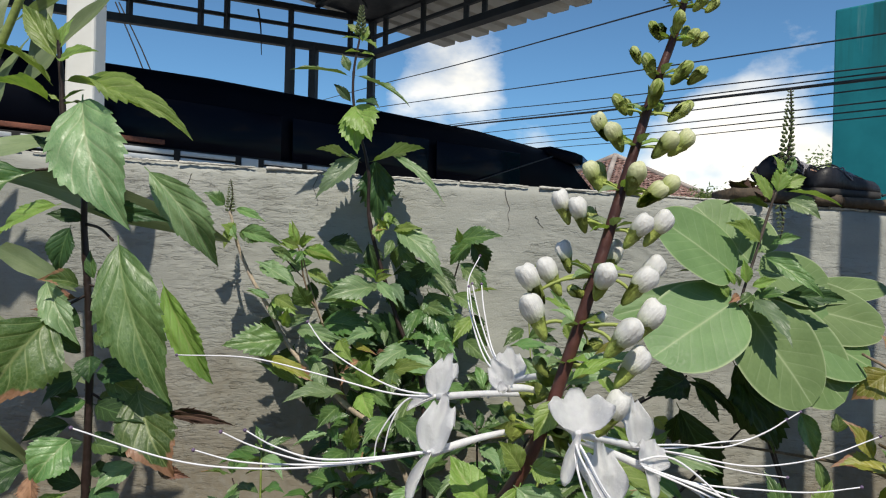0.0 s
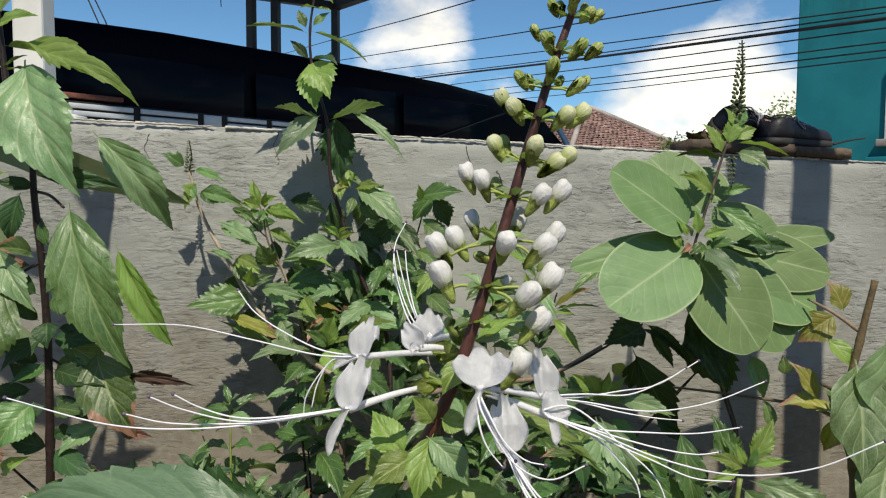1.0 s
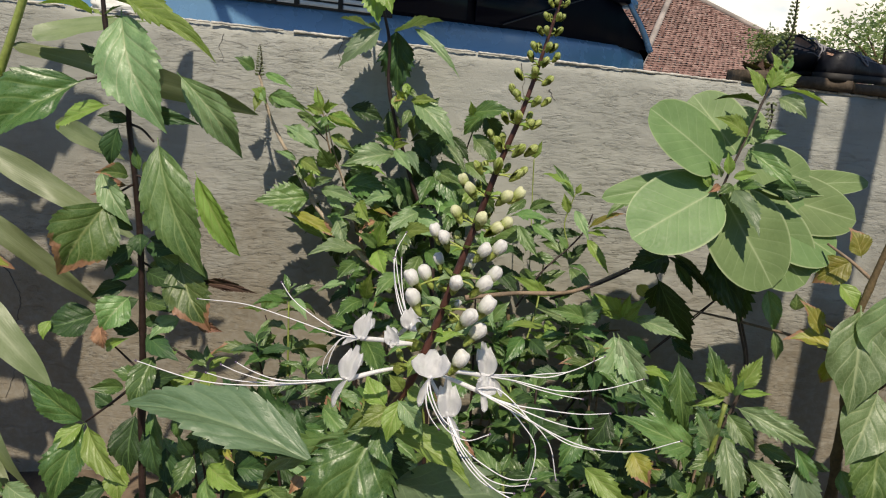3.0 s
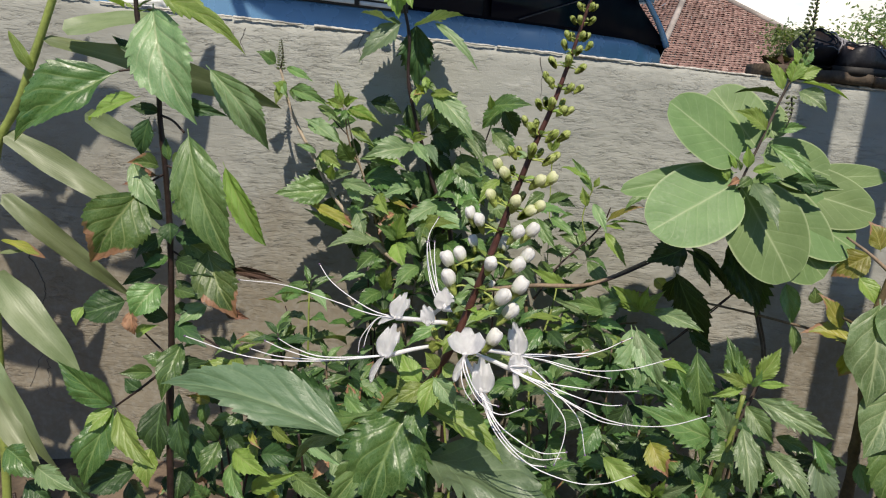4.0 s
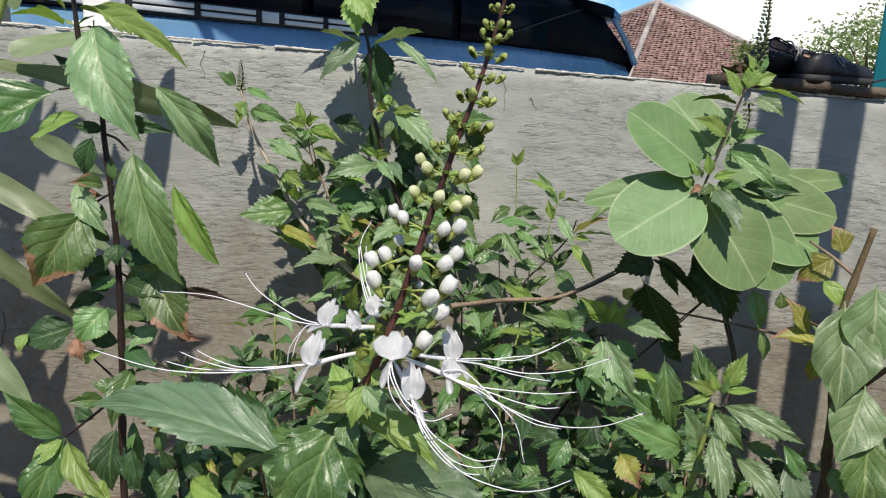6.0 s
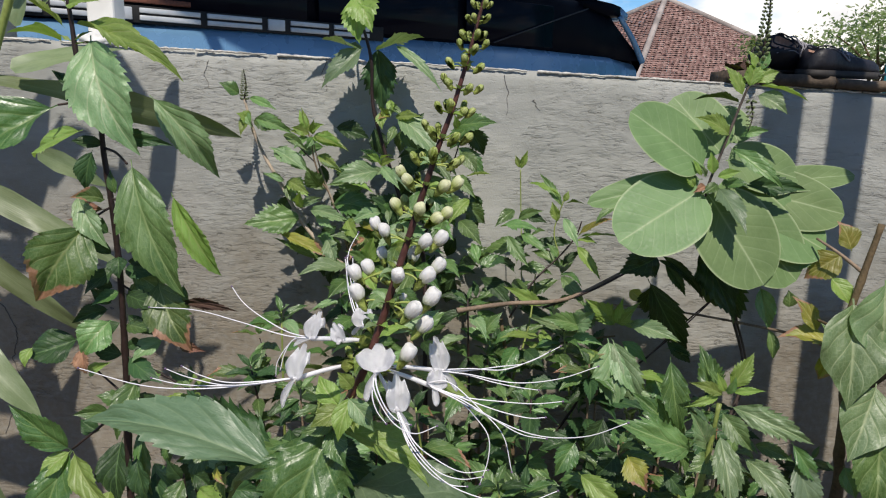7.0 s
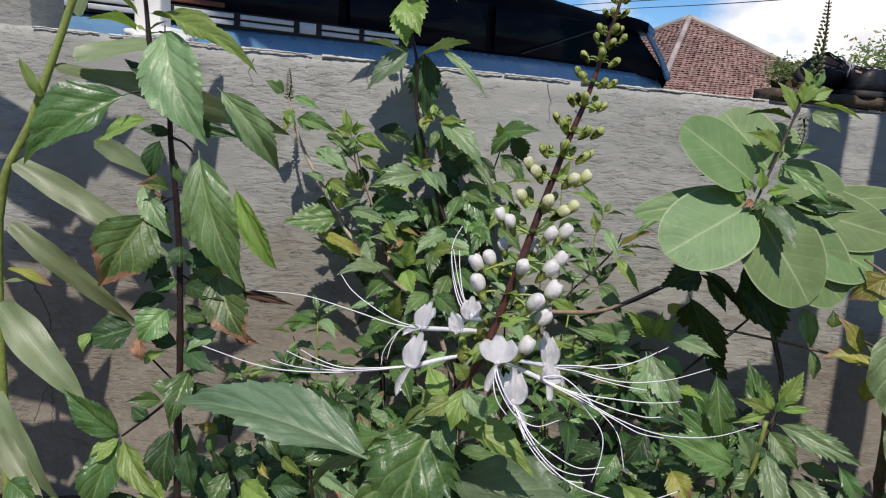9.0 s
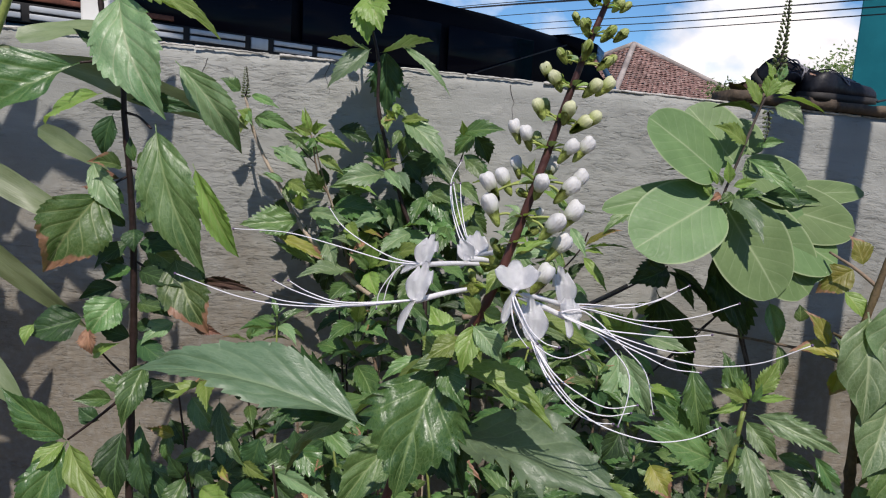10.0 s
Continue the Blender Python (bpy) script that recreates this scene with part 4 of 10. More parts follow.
    for s in (1, -1):
        c = skin(0.42, 1.57)
        loop = [c, skin(0.40, 1.57 - s * 0.5) + Vector((0, 0, 0.006)), skin(0.36, 1.57 - s * 1.0) + Vector((0, 0, 0.003)), skin(0.44, 1.57 - s * 1.2), skin(0.46, 1.57 - s * 0.6) + Vector((0, 0, 0.002)), c]
        part("lace", tube([m @ v for v in loop], 0.0015, 0.0015, n=30, sides=6), M["lace"], sh)
    part("seam", tube([m @ (skin(u, 2.45) + Vector((0, 0, 0.0006))) for u in (0.06, 0.2, 0.34, 0.46, 0.6)], 0.0007, 0.0007, n=30, sides=5), M["lace"], sh)


make_shoe(pose(0.562, 1.335, wall_top(0.64) + 0.043, 0, 44, -60), "scuffed black lace-up shoe lying on its side on the plank", 1.0)
make_shoe(pose(0.645, 1.308, wall_top(0.70) + 0.021, 0, 2.6, -62), "black lace-up shoe beside its pair on the plank", 4.0)

twig = part("twig", tube([(0.798, 1.34, 0.856), (0.8380, 1.355, 0.8645), (0.878, 1.37, 0.871)], 0.0024, 0.0016, n=12, sides=6), M["truss"])
tagged(twig, "thin dark twig lying across the plank end", "twig")


# ---- plant kit ----
LEAVES = {}


def blade_mesh(kind, arch, fold, seed):
    """A leaf blade one long (y) and one wide (x), base at the origin and tip at (0, 1, 0)."""
    key = (kind, arch, fold, seed)
    if key in LEAVES:
        return LEAVES[key]
    rng = random.Random(round(arch * 100) * 1009 + round(fold * 100) * 17 + seed)
    bm = bmesh.new()
    uvl = bm.loops.layers.uv.new("UVMap")
    # teeth along each edge, columns each side of the midrib, share of the length that is stalk, depth of the teeth
    teeth, side_cols, petiole, bite = {"serrate": (7, 4, 0.07, 0.20), "fine": (10, 6, 0.06, 0.085), "crisp": (9, 8, 0.05, 0.22), "round": (0, 6, 0.03, 0), "broad": (0, 6, 0.06, 0), "strap": (0, 3, 0.0, 0), "lance": (4, 2, 0.10, 0.16)}[kind]
    toothed = teeth > 0
    ph = rng.uniform(0, 6)
    wav = rng.uniform(0.6, 1.1)
    twist = rng.uniform(-0.45, 0.45) if kind != "round" else rng.uniform(-0.1, 0.1)
    hook = rng.uniform(0.05, 0.50) if toothed else 0.0
    sway = rng.uniform(-0.10, 0.10) if toothed else 0.0
    quilt = {"serrate": 0.016, "fine": 0.016, "crisp": 0.012, "broad": 0.010}.get(kind, 0.0)

    def half(u):
        if u <= 0:
            return 0.012
        if kind == "round":
            return 0.5 * max(0.0, 1 - abs(2 * u**0.88 - 1) ** 2.25) ** 0.5 + 0.004
        if kind == "strap":
            return 0.5 * min(1.0, 0.55 + u * 1.6) * (1 - u**3.0) ** 0.9 + 0.003
        tail = max(0.0, min(1.0, (u - 0.52) / 0.48))
        return 0.48 * math.sin(math.pi * u**0.77) ** (0.95 if kind == "fine" else 1.05) * (1 - 0.38 * tail * tail * (3 - 2 * tail)) + 0.004

    def place(u, x):
        v = abs(x) * 2
        z = abs(x) * fold * (1.15 - 0.45 * v)
        z += arch * 4 * u * (1 - u)
        z -= hook * max(0.0, u - 0.55) ** 2
        z += (0.012 if kind == "round" else 0.045) * wav * math.sin((5 if kind == "round" else 11) * u + ph + (2.0 if x > 0 else 0)) * v * v
        z += 0.018 * noise.noise((u * 3 + ph, x * 4, seed))
        if quilt:
            q = ((u - 0.40 * v**0.85) * 5.0) % 1.0
            z += quilt * math.sin(math.pi * q) * min(1.0, v * 4) * (1.25 - v)
            z -= 0.012 * math.exp(-((v / 0.10) ** 2))
            z += 0.06 * wav * noise.noise((u * 4.5 + ph, x * 6, seed + 9)) * (0.3 + v) * (1.8 if kind == "crisp" else 1.0)
        if kind == "round":
            q = ((u - 0.30 * v**0.85) * 7.0) % 1.0
            z += 0.0012 * math.sin(math.pi * q) * min(1.0, v * 3)
        a = twist * (u - 0.1) * (1 if kind != "strap" else 1.6)
        return Vector((x * math.cos(a) - z * math.sin(a) * 0.3 + sway * math.sin(math.pi * u), u, z + x * math.sin(a)))

    # rows along the blade: how far along, and how far the edge juts out there on either side
    rows = []
    if toothed:
        steps = ((0.0, 0.0), (0.40, 0.45), (0.82, 1.0)) if kind in ("serrate", "lance") else ((0.0, 0.0), (0.35, 0.40), (0.65, 0.80), (0.88, 1.0))
        rows += [(f, 0.0, 0.0) for f in (-petiole, -petiole / 2, 0.0, 0.05, 0.11, 0.17)]
        span = 0.73 / teeth
        for k in range(teeth):
            left, right = rng.uniform(0.55, 1.3), rng.uniform(0.55, 1.3)
            for f, out in steps:
                rows.append((0.20 + (k + f) * span, out * left, out * right))
        rows += [(0.945, 0.0, 0.0), (0.975, 0.0, 0.0), (1.0, 0.0, 0.0)]
    else:
        n = {"round": 26, "broad": 26, "strap": 30}[kind]
        rows = [(-petiole, 0.0, 0.0)] + [(i / n, 0.0, 0.0) for i in range(n + 1)]
    grid = []
    for u, left, right in rows:
        w = half(u) if u > 0 else 0.014
        row = []
        for k in range(-side_cols, side_cols + 1):
            v = k / side_cols
            uu, x = u, v * w
            if abs(k) == side_cols:
                jut = (left if k < 0 else right) * bite * (w + 0.05)
                x += math.copysign(jut, v)
                uu += jut * 0.30
            f = (max(min(uu, 1.0), -petiole) + petiole) / (1 + petiole)
            row.append((bm.verts.new(place(f, x)), (max(u, 0.0), 0.5 + 0.5 * v)))
        grid.append(row)
    for a, b in zip(grid, grid[1:]):
        for k in range(len(a) - 1):
            quad = (a[k], a[k + 1], b[k + 1], b[k])
            face = bm.faces.new([q[0] for q in quad])
            for loop, q in zip(face.loops, quad):
                loop[uvl].uv = q[1]
    me = mesh_from("leaf_" + kind, bm)
    LEAVES[key] = me
    return me


BLADES = {}


def leaf(plant, kind, base, tip, width, normal, arch=0.08, fold=0.35, mat="leaf", seed=0, name="leaf", label=""):
    """A leaf from base to tip; normal: where its upper face looks."""
    span = (Vector(tip) - Vector(base)).length
    fold = fold * 2 * width / (width + span) if kind != "round" else fold
    me = blade_mesh(kind, round(round(arch / 0.03) * 0.03, 2), round(round(fold / 0.06) * 0.06, 2), seed % 4)
    key = (me.name, mat)
    if key not in BLADES:
        copy = me.copy()
        copy.materials.clear()
        copy.materials.append(M[mat])
        BLADES[key] = copy
    base, tip = Vector(base), Vector(tip)
    y = tip - base
    length = y.length
    y.normalize()
    x = y.cross(Vector(normal))
    if x.length < 1e-3:
        x = y.cross(Vector((0.3, -1, 0.2)))
    x.normalize()
    z = x.cross(y)
    m = Matrix((x, y, z)).transposed().to_4x4()
    m.translation = base
    ob = new(name, BLADES[key])
    ob.parent = plant
    ob.matrix_parent_inverse = plant.matrix_basis.inverted()
    ob.matrix_basis = m @ Matrix.Diagonal((width * (1.0 if kind in ("round", "broad", "strap", "crisp") else 0.90), length, (width + length) * 0.5, 1))
    if label:
        tagged(ob, label)
    return ob


def stem(plant, points, r0, r1, mat="stem_dark", name="stem", knots=0, sides=8, label=""):
    return part(name, tube(points, r0, r1, knots=knots, sides=sides), M[mat], plant, label)


def rosette(plant, at, size, count, rng, mats, up=(0, -0.25, 1), droop=0.35, kind="serrate", flat=0.36):
    """A tuft of leaves round a shoot tip: small upright ones inside, larger spreading ones outside."""
    at, up = Vector(at), Vector(up).normalized()
    a = up.cross(Vector((0.2, 1, 0.1))).normalized()
    b = up.cross(a)
    turn = rng.uniform(0, 6)
    for k in range(count):
        q = turn + k * 2.4 + rng.uniform(-0.25, 0.25)
        f = k / max(1, count - 1)
        out = a * math.cos(q) + b * math.sin(q)
        rise = 0.9 - f * (0.9 + droop) + rng.uniform(-0.15, 0.15)
        d = (out + up * rise).normalized()
        ln = size * (0.45 + 0.55 * f) * rng.uniform(0.8, 1.15)
        base = at - up * size * 0.35 * f
        nrm = (up * 0.9 - out * rise * 0.8 + Vector((0, -0.25, 0.1)))
        leaf(plant, kind, base, base + d * ln, ln * flat * rng.uniform(0.85, 1.15), nrm, rng.choice((0.06, 0.12, 0.17)), rng.choice((0.3, 0.5, 0.75)), rng.choice(mats), rng.randrange(4))


def shoot(plant, points, r0, r1, gap, size, rng, mats, mat="stem_dark", start=0.12, tuft=7, kind="serrate", spread=1.0):
    """A stem with crossed pairs of stalked, drooping leaves and a tuft at its end."""
    stem(plant, points, r0, r1, mat)
    ps = spline(points, 40)
    length = sum((b - a).length for a, b in zip(ps, ps[1:]))
    n = max(1, int(length * (1 - start) / gap))
    turn = rng.uniform(0, 3)
    for k in range(n):
        f = start + (1 - start) * (k + 0.5) / n
        p = ps[min(40, int(f * 40))]
        d = (ps[min(40, int(f * 40) + 1)] - ps[max(0, int(f * 40) - 1)]).normalized()
        a = d.cross(Vector((0.2, 1, 0.1))).normalized()
        b = d.cross(a)
        q = turn + k * math.pi / 2 + rng.uniform(-0.3, 0.3)
        for s in (0, math.pi):
            out = a * math.cos(q + s) + b * math.sin(q + s)
            ln = size * rng.uniform(0.6, 1.15) * (1.1 - 0.45 * f)
            stalk = p + (out * 0.9 + d * 0.35) * ln * 0.22
            tip = stalk + (out * spread + Vector((0, -0.1, rng.uniform(-0.75, 0.15)))).normalized() * ln
            nrm = Vector((out.x * 0.5, out.y * 0.5 - 0.35, 1.0))
            leaf(plant, kind, p, tip, ln * rng.uniform(0.34, 0.50), nrm, rng.choice((0.06, 0.12, 0.18)), rng.choice((0.3, 0.55, 0.8)), rng.choice(mats), rng.randrange(4))
    if tuft:
        rosette(plant, ps[-1], size * 0.7, tuft, rng, mats)


BUDS = {}


def bud_meshes():
    """Shared meshes, one long along z from the stalk: the closed petals, the calyx, a green bud."""
    # a barrel of wrapped petals whose ruffled lobes close over the tip
    bm = lathe([(0.12, -0.44), (0.27, -0.34), (0.36, -0.16), (0.40, 0.03), (0.40, 0.20), (0.365, 0.34), (0.30, 0.44), (0.21, 0.50), (0.15, 0.49), (0.08, 0.47), (0.02, 0.48)], 20)
    for v in bm.verts:
        c = v.co
        q = math.atan2(c.y, c.x)
        up_ = max(0.0, (c.z + 0.1) / 0.6)
        k = 1 + (0.04 + 0.07 * up_) * math.cos(3 * q + c.z * 4) + 0.08 * noise.noise(c * 3.5)
        c.x, c.y = c.x * k + 0.06 * c.z * c.z, c.y * k
        c.z += 0.028 * up_ * math.cos(2 * q + 0.7) * min(1.0, Vector((c.x, c.y)).length / 0.2)
    BUDS["bud"] = mesh_from("bud_petals", bm)
    BUDS["bud"].materials.append(M["bud"])
    BUDS["cream"] = BUDS["bud"].copy()
    BUDS["cream"].materials.clear()
    BUDS["cream"].materials.append(M["bud_cream"])
    bm = lathe([(0.08, -0.50), (0.20, -0.40), (0.30, -0.15), (0.33, 0.12), (0.26, 0.34), (0.12, 0.46), (0.03, 0.50)], 12)
    for v in bm.verts:
        q = math.atan2(v.co.y, v.co.x)
        k = 1 + 0.10 * math.cos(5 * q)
        v.co.x, v.co.y = v.co.x * k, v.co.y * k
    BUDS["green"] = mesh_from("bud_green", bm)
    BUDS["green"].materials.append(M["bud_green"])
    BUDS["spike"] = BUDS["green"].copy()
    BUDS["spike"].materials.clear()
    BUDS["spike"].materials.append(M["spike"])
    # two-lipped calyx: a broad upper lip and a lower one with two bristle teeth
    bm = bmesh.new()
    n = 16
    rings = []
    for j, (r, z) in enumerate(((0.07, -0.66), (0.16, -0.58), (0.28, -0.40), (0.35, -0.18), (0.40, 0.0))):
        ring = []
        for k in range(n):
            q = 2 * math.pi * k / n
            rr, zz = r, z
            if j == 4:
                zz += 0.20 * max(0, math.cos(q)) + (0.42 if k in (7, 9) else 0.0) + 0.1 * math.sin(3 * q)
                rr *= 1 + 0.25 * max(0, math.cos(q)) + (0.15 if k in (7, 9) else 0)
            ring.append(bm.verts.new((rr * math.cos(q), rr * math.sin(q), zz)))
        rings.append(ring)
    for a, b in zip(rings, rings[1:]):
        for k in range(n):
            bm.faces.new((a[k], a[(k + 1) % n], b[(k + 1) % n], b[k]))
    bm.faces.new(rings[0][::-1])
    bmesh.ops.solidify(bm, geom=bm.faces[:], thickness=0.03)
    BUDS["calyx"] = mesh_from("calyx", bm)
    BUDS["calyx"].materials.append(M["calyx"])


bud_meshes()


def bud(plant, axis_at, centre, size, white, roll=0.0):
    """A flower bud on a short stalk; white: 0 for a green closed one, 1 for swollen petals."""
    axis_at, centre = Vector(axis_at), Vector(centre)
    out = (centre - axis_at)
    lean = 0.62 if white > 0.85 else 0.95
    way = (out.normalized() * lean + Vector((0.1, 0, 0.9))).normalized()
    m = aim(centre, way, (0, 0, 1)) @ Matrix.Rotation(roll, 4, "Z")
    kind = "bud" if white > 0.85 else "cream" if white > 0.45 else "green"
    b = new("flower_bud", BUDS[kind])
    b.parent = plant
    b.matrix_parent_inverse = plant.matrix_basis.inverted()
    size *= 0.93
    wide = 0.90 if white > 0.35 else 0.95
    b.matrix_basis = m @ Matrix.Diagonal((size * wide, size * wide, size, 1))
    c = new("calyx", BUDS["calyx"])
    c.parent = b
    k = 0.70 if white > 0.85 else 0.84
    c.matrix_basis = Matrix.Translation((0, 0, -0.34 if white > 0.85 else -0.24 if white > 0.45 else -0.12)) @ Matrix.Rotation(1.0 + roll, 4, "Z") @ Matrix.Diagonal((k, k, 1.0, 1))
    st = tube([axis_at, axis_at.lerp(centre, 0.5) - Vector((0, 0, size * 0.08)), centre - way * size * 0.5], size * 0.06, size * 0.055, n=6, sides=6)
    part("stalk", st, M["calyx"], b).matrix_parent_inverse = (plant.matrix_basis @ b.matrix_parent_inverse @ b.matrix_basis).inverted()
    return b


def bracts(plant, at, size, turn):
    """Small pointed bracts in a ring below a whorl of buds."""
    at = Vector(at)
    for k in range(5):
        q = turn + k * 1.2566
        out = Vector((math.cos(q), math.sin(q), 0.25 + 0.3 * math.sin(q * 3)))
        leaf(plant, "lance", at, at + out.normalized() * size, size * 0.42, (-out.x * 0.4, -out.y * 0.4 - 0.2, 1), 0.12, 0.6, "young" if k % 2 else "pale", k, "bract")


def petal_mesh(length, width, cup, back, lobes=1, n=18, cols=10):
    """A soft petal from the origin along +z, facing -y: cup: hollow; back: bends away at its end."""
    bm = bmesh.new()
    grid = []
    ph = length * 900
    for i in range(n + 1):
        u = i / n
        if lobes > 1:
            w = width * 0.58 * (0.20 + 0.80 * math.sqrt(max(0.0, 1 - (1 - min(1.0, u * 1.9)) ** 2))) * (1 - 0.10 * max(0.0, u - 0.6) / 0.4)
        else:
            w = width * 0.5 * (0.30 + 0.70 * min(1, u * 2.2) ** 0.8) * math.sqrt(max(0.03, 1 - max(0, (u - 0.5) / 0.5) ** 3.6))
        row = []
        for k in range(-cols, cols + 1):
            v = k / cols
            if lobes > 1:
                # a raised middle lobe between two rounded side lobes
                tall = 0.78 + 0.24 * math.exp(-((v / 0.33) ** 4)) + 0.07 * math.exp(-(((abs(v) - 0.68) / 0.20) ** 2)) - 0.30 * max(0.0, (abs(v) - 0.70) / 0.30) ** 2
                tall += 0.05 * noise.noise((v * 6, lobes, length * 700))
            else:
                tall = 1.0
            z = u * length * (1 + (tall - 1) * u * u)
            y = 0.12 * width * noise.noise((v * 2.3 + ph, u * 3.1, lobes)) * (0.3 + u) + back * length * u * u
            y -= 1.3 * cup * width * v * v * math.sin(math.pi * min(1, 0.15 + u * 0.85)) + 0.03 * width * math.sin(6 * u + 4 * v)
            y += 0.03 * width * math.sin(v * 9 + length * 3000) * u if lobes > 1 else 0.0
            row.append(bm.verts.new((v * w, y, z)))
        grid.append(row)
    for a, b in zip(grid, grid[1:]):
        for k in range(len(a) - 1):
            bm.faces.new((a[k], a[k + 1], b[k + 1], b[k]))
    bmesh.ops.solidify(bm, geom=bm.faces[:], thickness=0.00018)
    return bm


def flower(plant, axis_at, mouth, lip_top, lip_width, low_tip, stamens, facing, lobes=3, thick=0.00095):
    """An open two-lipped flower: calyx, slender tube, upright upper lip, narrow lower lip and long stamens."""
    axis_at, mouth, lip_top = Vector(axis_at), Vector(mouth), Vector(lip_top)
    f = part("corolla_tube", tube([axis_at, axis_at.lerp(mouth, 0.5) + Vector((0, 0, 0.0006)), mouth], thick * 0.70, thick * 1.2, n=10, sides=10), M["petal"], plant, "slender white corolla tube")
    inv = (plant.matrix_basis @ f.matrix_parent_inverse @ f.matrix_basis).inverted()

    def sub(name, bm, mat, label=""):
        ob = part(name, bm, mat, None, label)
        ob.parent = f
        ob.matrix_parent_inverse = inv
        return ob

    way = (mouth - axis_at).normalized()
    me = BUDS["calyx"]
    c = new("calyx", me)
    c.parent = f
    c.matrix_parent_inverse = inv
    c.matrix_basis = aim(axis_at + way * 0.0035, way) @ Matrix.Diagonal((0.0068, 0.0068, 0.0075, 1))
    d = lip_top - mouth
    zz = d.normalized()
    yy = -Vector(facing).normalized()
    xx = yy.cross(zz).normalized()
    yy = zz.cross(xx)
    mm = Matrix((xx, yy, zz)).transposed().to_4x4()
    mm.translation = mouth
    bm = petal_mesh(d.length * 1.02, lip_width, 0.34, 0.10, lobes)
    bm.transform(mm)
    sub("upper_lip", bm, M["petal"], "white lobed upper lip")
    low = Vector(low_tip) - mouth
    zz = low.normalized()
    yy = Vector(facing).normalized() * -0.5 + Vector((0, 0, -0.6))
    xx = yy.cross(zz).normalized()
    yy = zz.cross(xx)
    mm = Matrix((xx, yy, zz)).transposed().to_4x4()
    mm.translation = mouth
    bm = petal_mesh(low.length, 0.0032, 0.5, 0.05, 1, 10, 4)
    bm.transform(mm)
    sub("lower_lip", bm, M["petal"], "narrow white lower lip")
    for pts in stamens:
        bm = tube([mouth - way * 0.004] + [Vector(p) for p in pts], 0.00034, 0.00019, n=28, sides=6)
        s = sub("stamen", bm, M["filament"], "long white whisker-like stamen")
        bm = bmesh.new()
        bmesh.ops.create_icosphere(bm, subdivisions=1, radius=0.00055)
        bm.transform(Matrix.Translation(pts[-1]))
        a = part("anther", bm, M["anther"], None)
        a.parent = f
        a.matrix_parent_inverse = inv
    return f


def flower_spike(plant, base, tip, nodes, size):
    """A slender young spike: whorls of small buds, closer and smaller towards the tip."""
    base, tip = Vector(base), Vector(tip)
    d = tip - base
    mid = base.lerp(tip, 0.5) + Vector((0.004, 0, 0))
    stem(plant, [base, mid, tip], size * 0.24, size * 0.1, "stem_dark", "spike_axis")
    a = d.cross(Vector((0.2, 1, 0.1))).normalized()
    b = d.cross(a).normalized()
    for k in range(nodes):
        f = (k / nodes) ** 0.85
        p = base + d * f
        s = size * (1.05 - 0.7 * f)
        for j in range(5):
            q = k * 0.6 + j * 2 * math.pi / 5
            out = a * math.cos(q) + b * math.sin(q)
            ob = new("flower_bud", BUDS["spike"])
            ob.parent = plant
            ob.matrix_parent_inverse = plant.matrix_basis.inverted()
            ob.matrix_basis = aim(p + out * s * 0.85, out + d.normalized() * 0.6) @ Matrix.Diagonal((s * 0.8, s * 0.8, s * 0.9, 1))


# ---- the flowering plant ----
RNG = random.Random(11)

bloom = thing("cat_whiskers_plant", (-0.05, 0.24, 0), "flowering herb with a white bud spike and long white whisker stamens", "plant")
AXIS = [(-0.05, 0.24, -0.12), (-0.045, 0.235, 0.2), (-0.035, 0.225, 0.42), (-0.022, 0.212, 0.56), (0.004, 0.185, 0.656)]
stem(bloom, AXIS, 0.0034, 0.0018, "stem_maroon", "stem", 3)
SPIKE = [(0.004, 0.185, 0.656), (0.016, 0.178, 0.676), (0.023, 0.176, 0.692), (0.028, 0.176, 0.707), (0.036, 0.177, 0.733), (0.042, 0.179, 0.753), (0.046, 0.18, 0.766), (0.05, 0.181, 0.779), (0.055, 0.182, 0.793), (0.058, 0.183, 0.803), (0.061, 0.184, 0.814), (0.063, 0.185, 0.822), (0.0744, 0.1896, 0.8673)]
stem(bloom, SPIKE, 0.0020, 0.0006, "stem_maroon", "spike_axis")
bracts(bloom, (0.062, 0.184, 0.816), 0.0048, 0.0)
bud(bloom, (0.062, 0.184, 0.816), (0.058, 0.183, 0.82), 0.00412, 0, 1.7)
bud(bloom, (0.062, 0.184, 0.816), (0.064, 0.181, 0.818), 0.00429, 0, 3.4)
bud(bloom, (0.062, 0.184, 0.816), (0.068, 0.182, 0.82), 0.00391, 0, 5.1)
bracts(bloom, (0.06, 0.184, 0.811), 0.0050, 3.0)
bud(bloom, (0.06, 0.184, 0.811), (0.054, 0.184, 0.813), 0.00473, 0, 0.8)
bud(bloom, (0.06, 0.184, 0.811), (0.06, 0.179, 0.814), 0.00465, 0, 2.5)
bud(bloom, (0.06, 0.184, 0.811), (0.066, 0.183, 0.811), 0.00491, 0, 4.2)
bud(bloom, (0.06, 0.184, 0.811), (0.061, 0.19, 0.812), 0.00402, 0, 5.9)
bracts(bloom, (0.058, 0.183, 0.802), 0.0054, 2.0)
bud(bloom, (0.058, 0.183, 0.802), (0.052, 0.184, 0.807), 0.00434, 0, 1.6)
bud(bloom, (0.058, 0.183, 0.802), (0.054, 0.181, 0.805), 0.00468, 0, 3.3)
bud(bloom, (0.058, 0.183, 0.802), (0.062, 0.18, 0.803), 0.00486, 0, 5.0)
bud(bloom, (0.058, 0.183, 0.802), (0.066, 0.183, 0.803), 0.00432, 0, 0.7)
bracts(bloom, (0.055, 0.182, 0.793), 0.0058, 2.0)
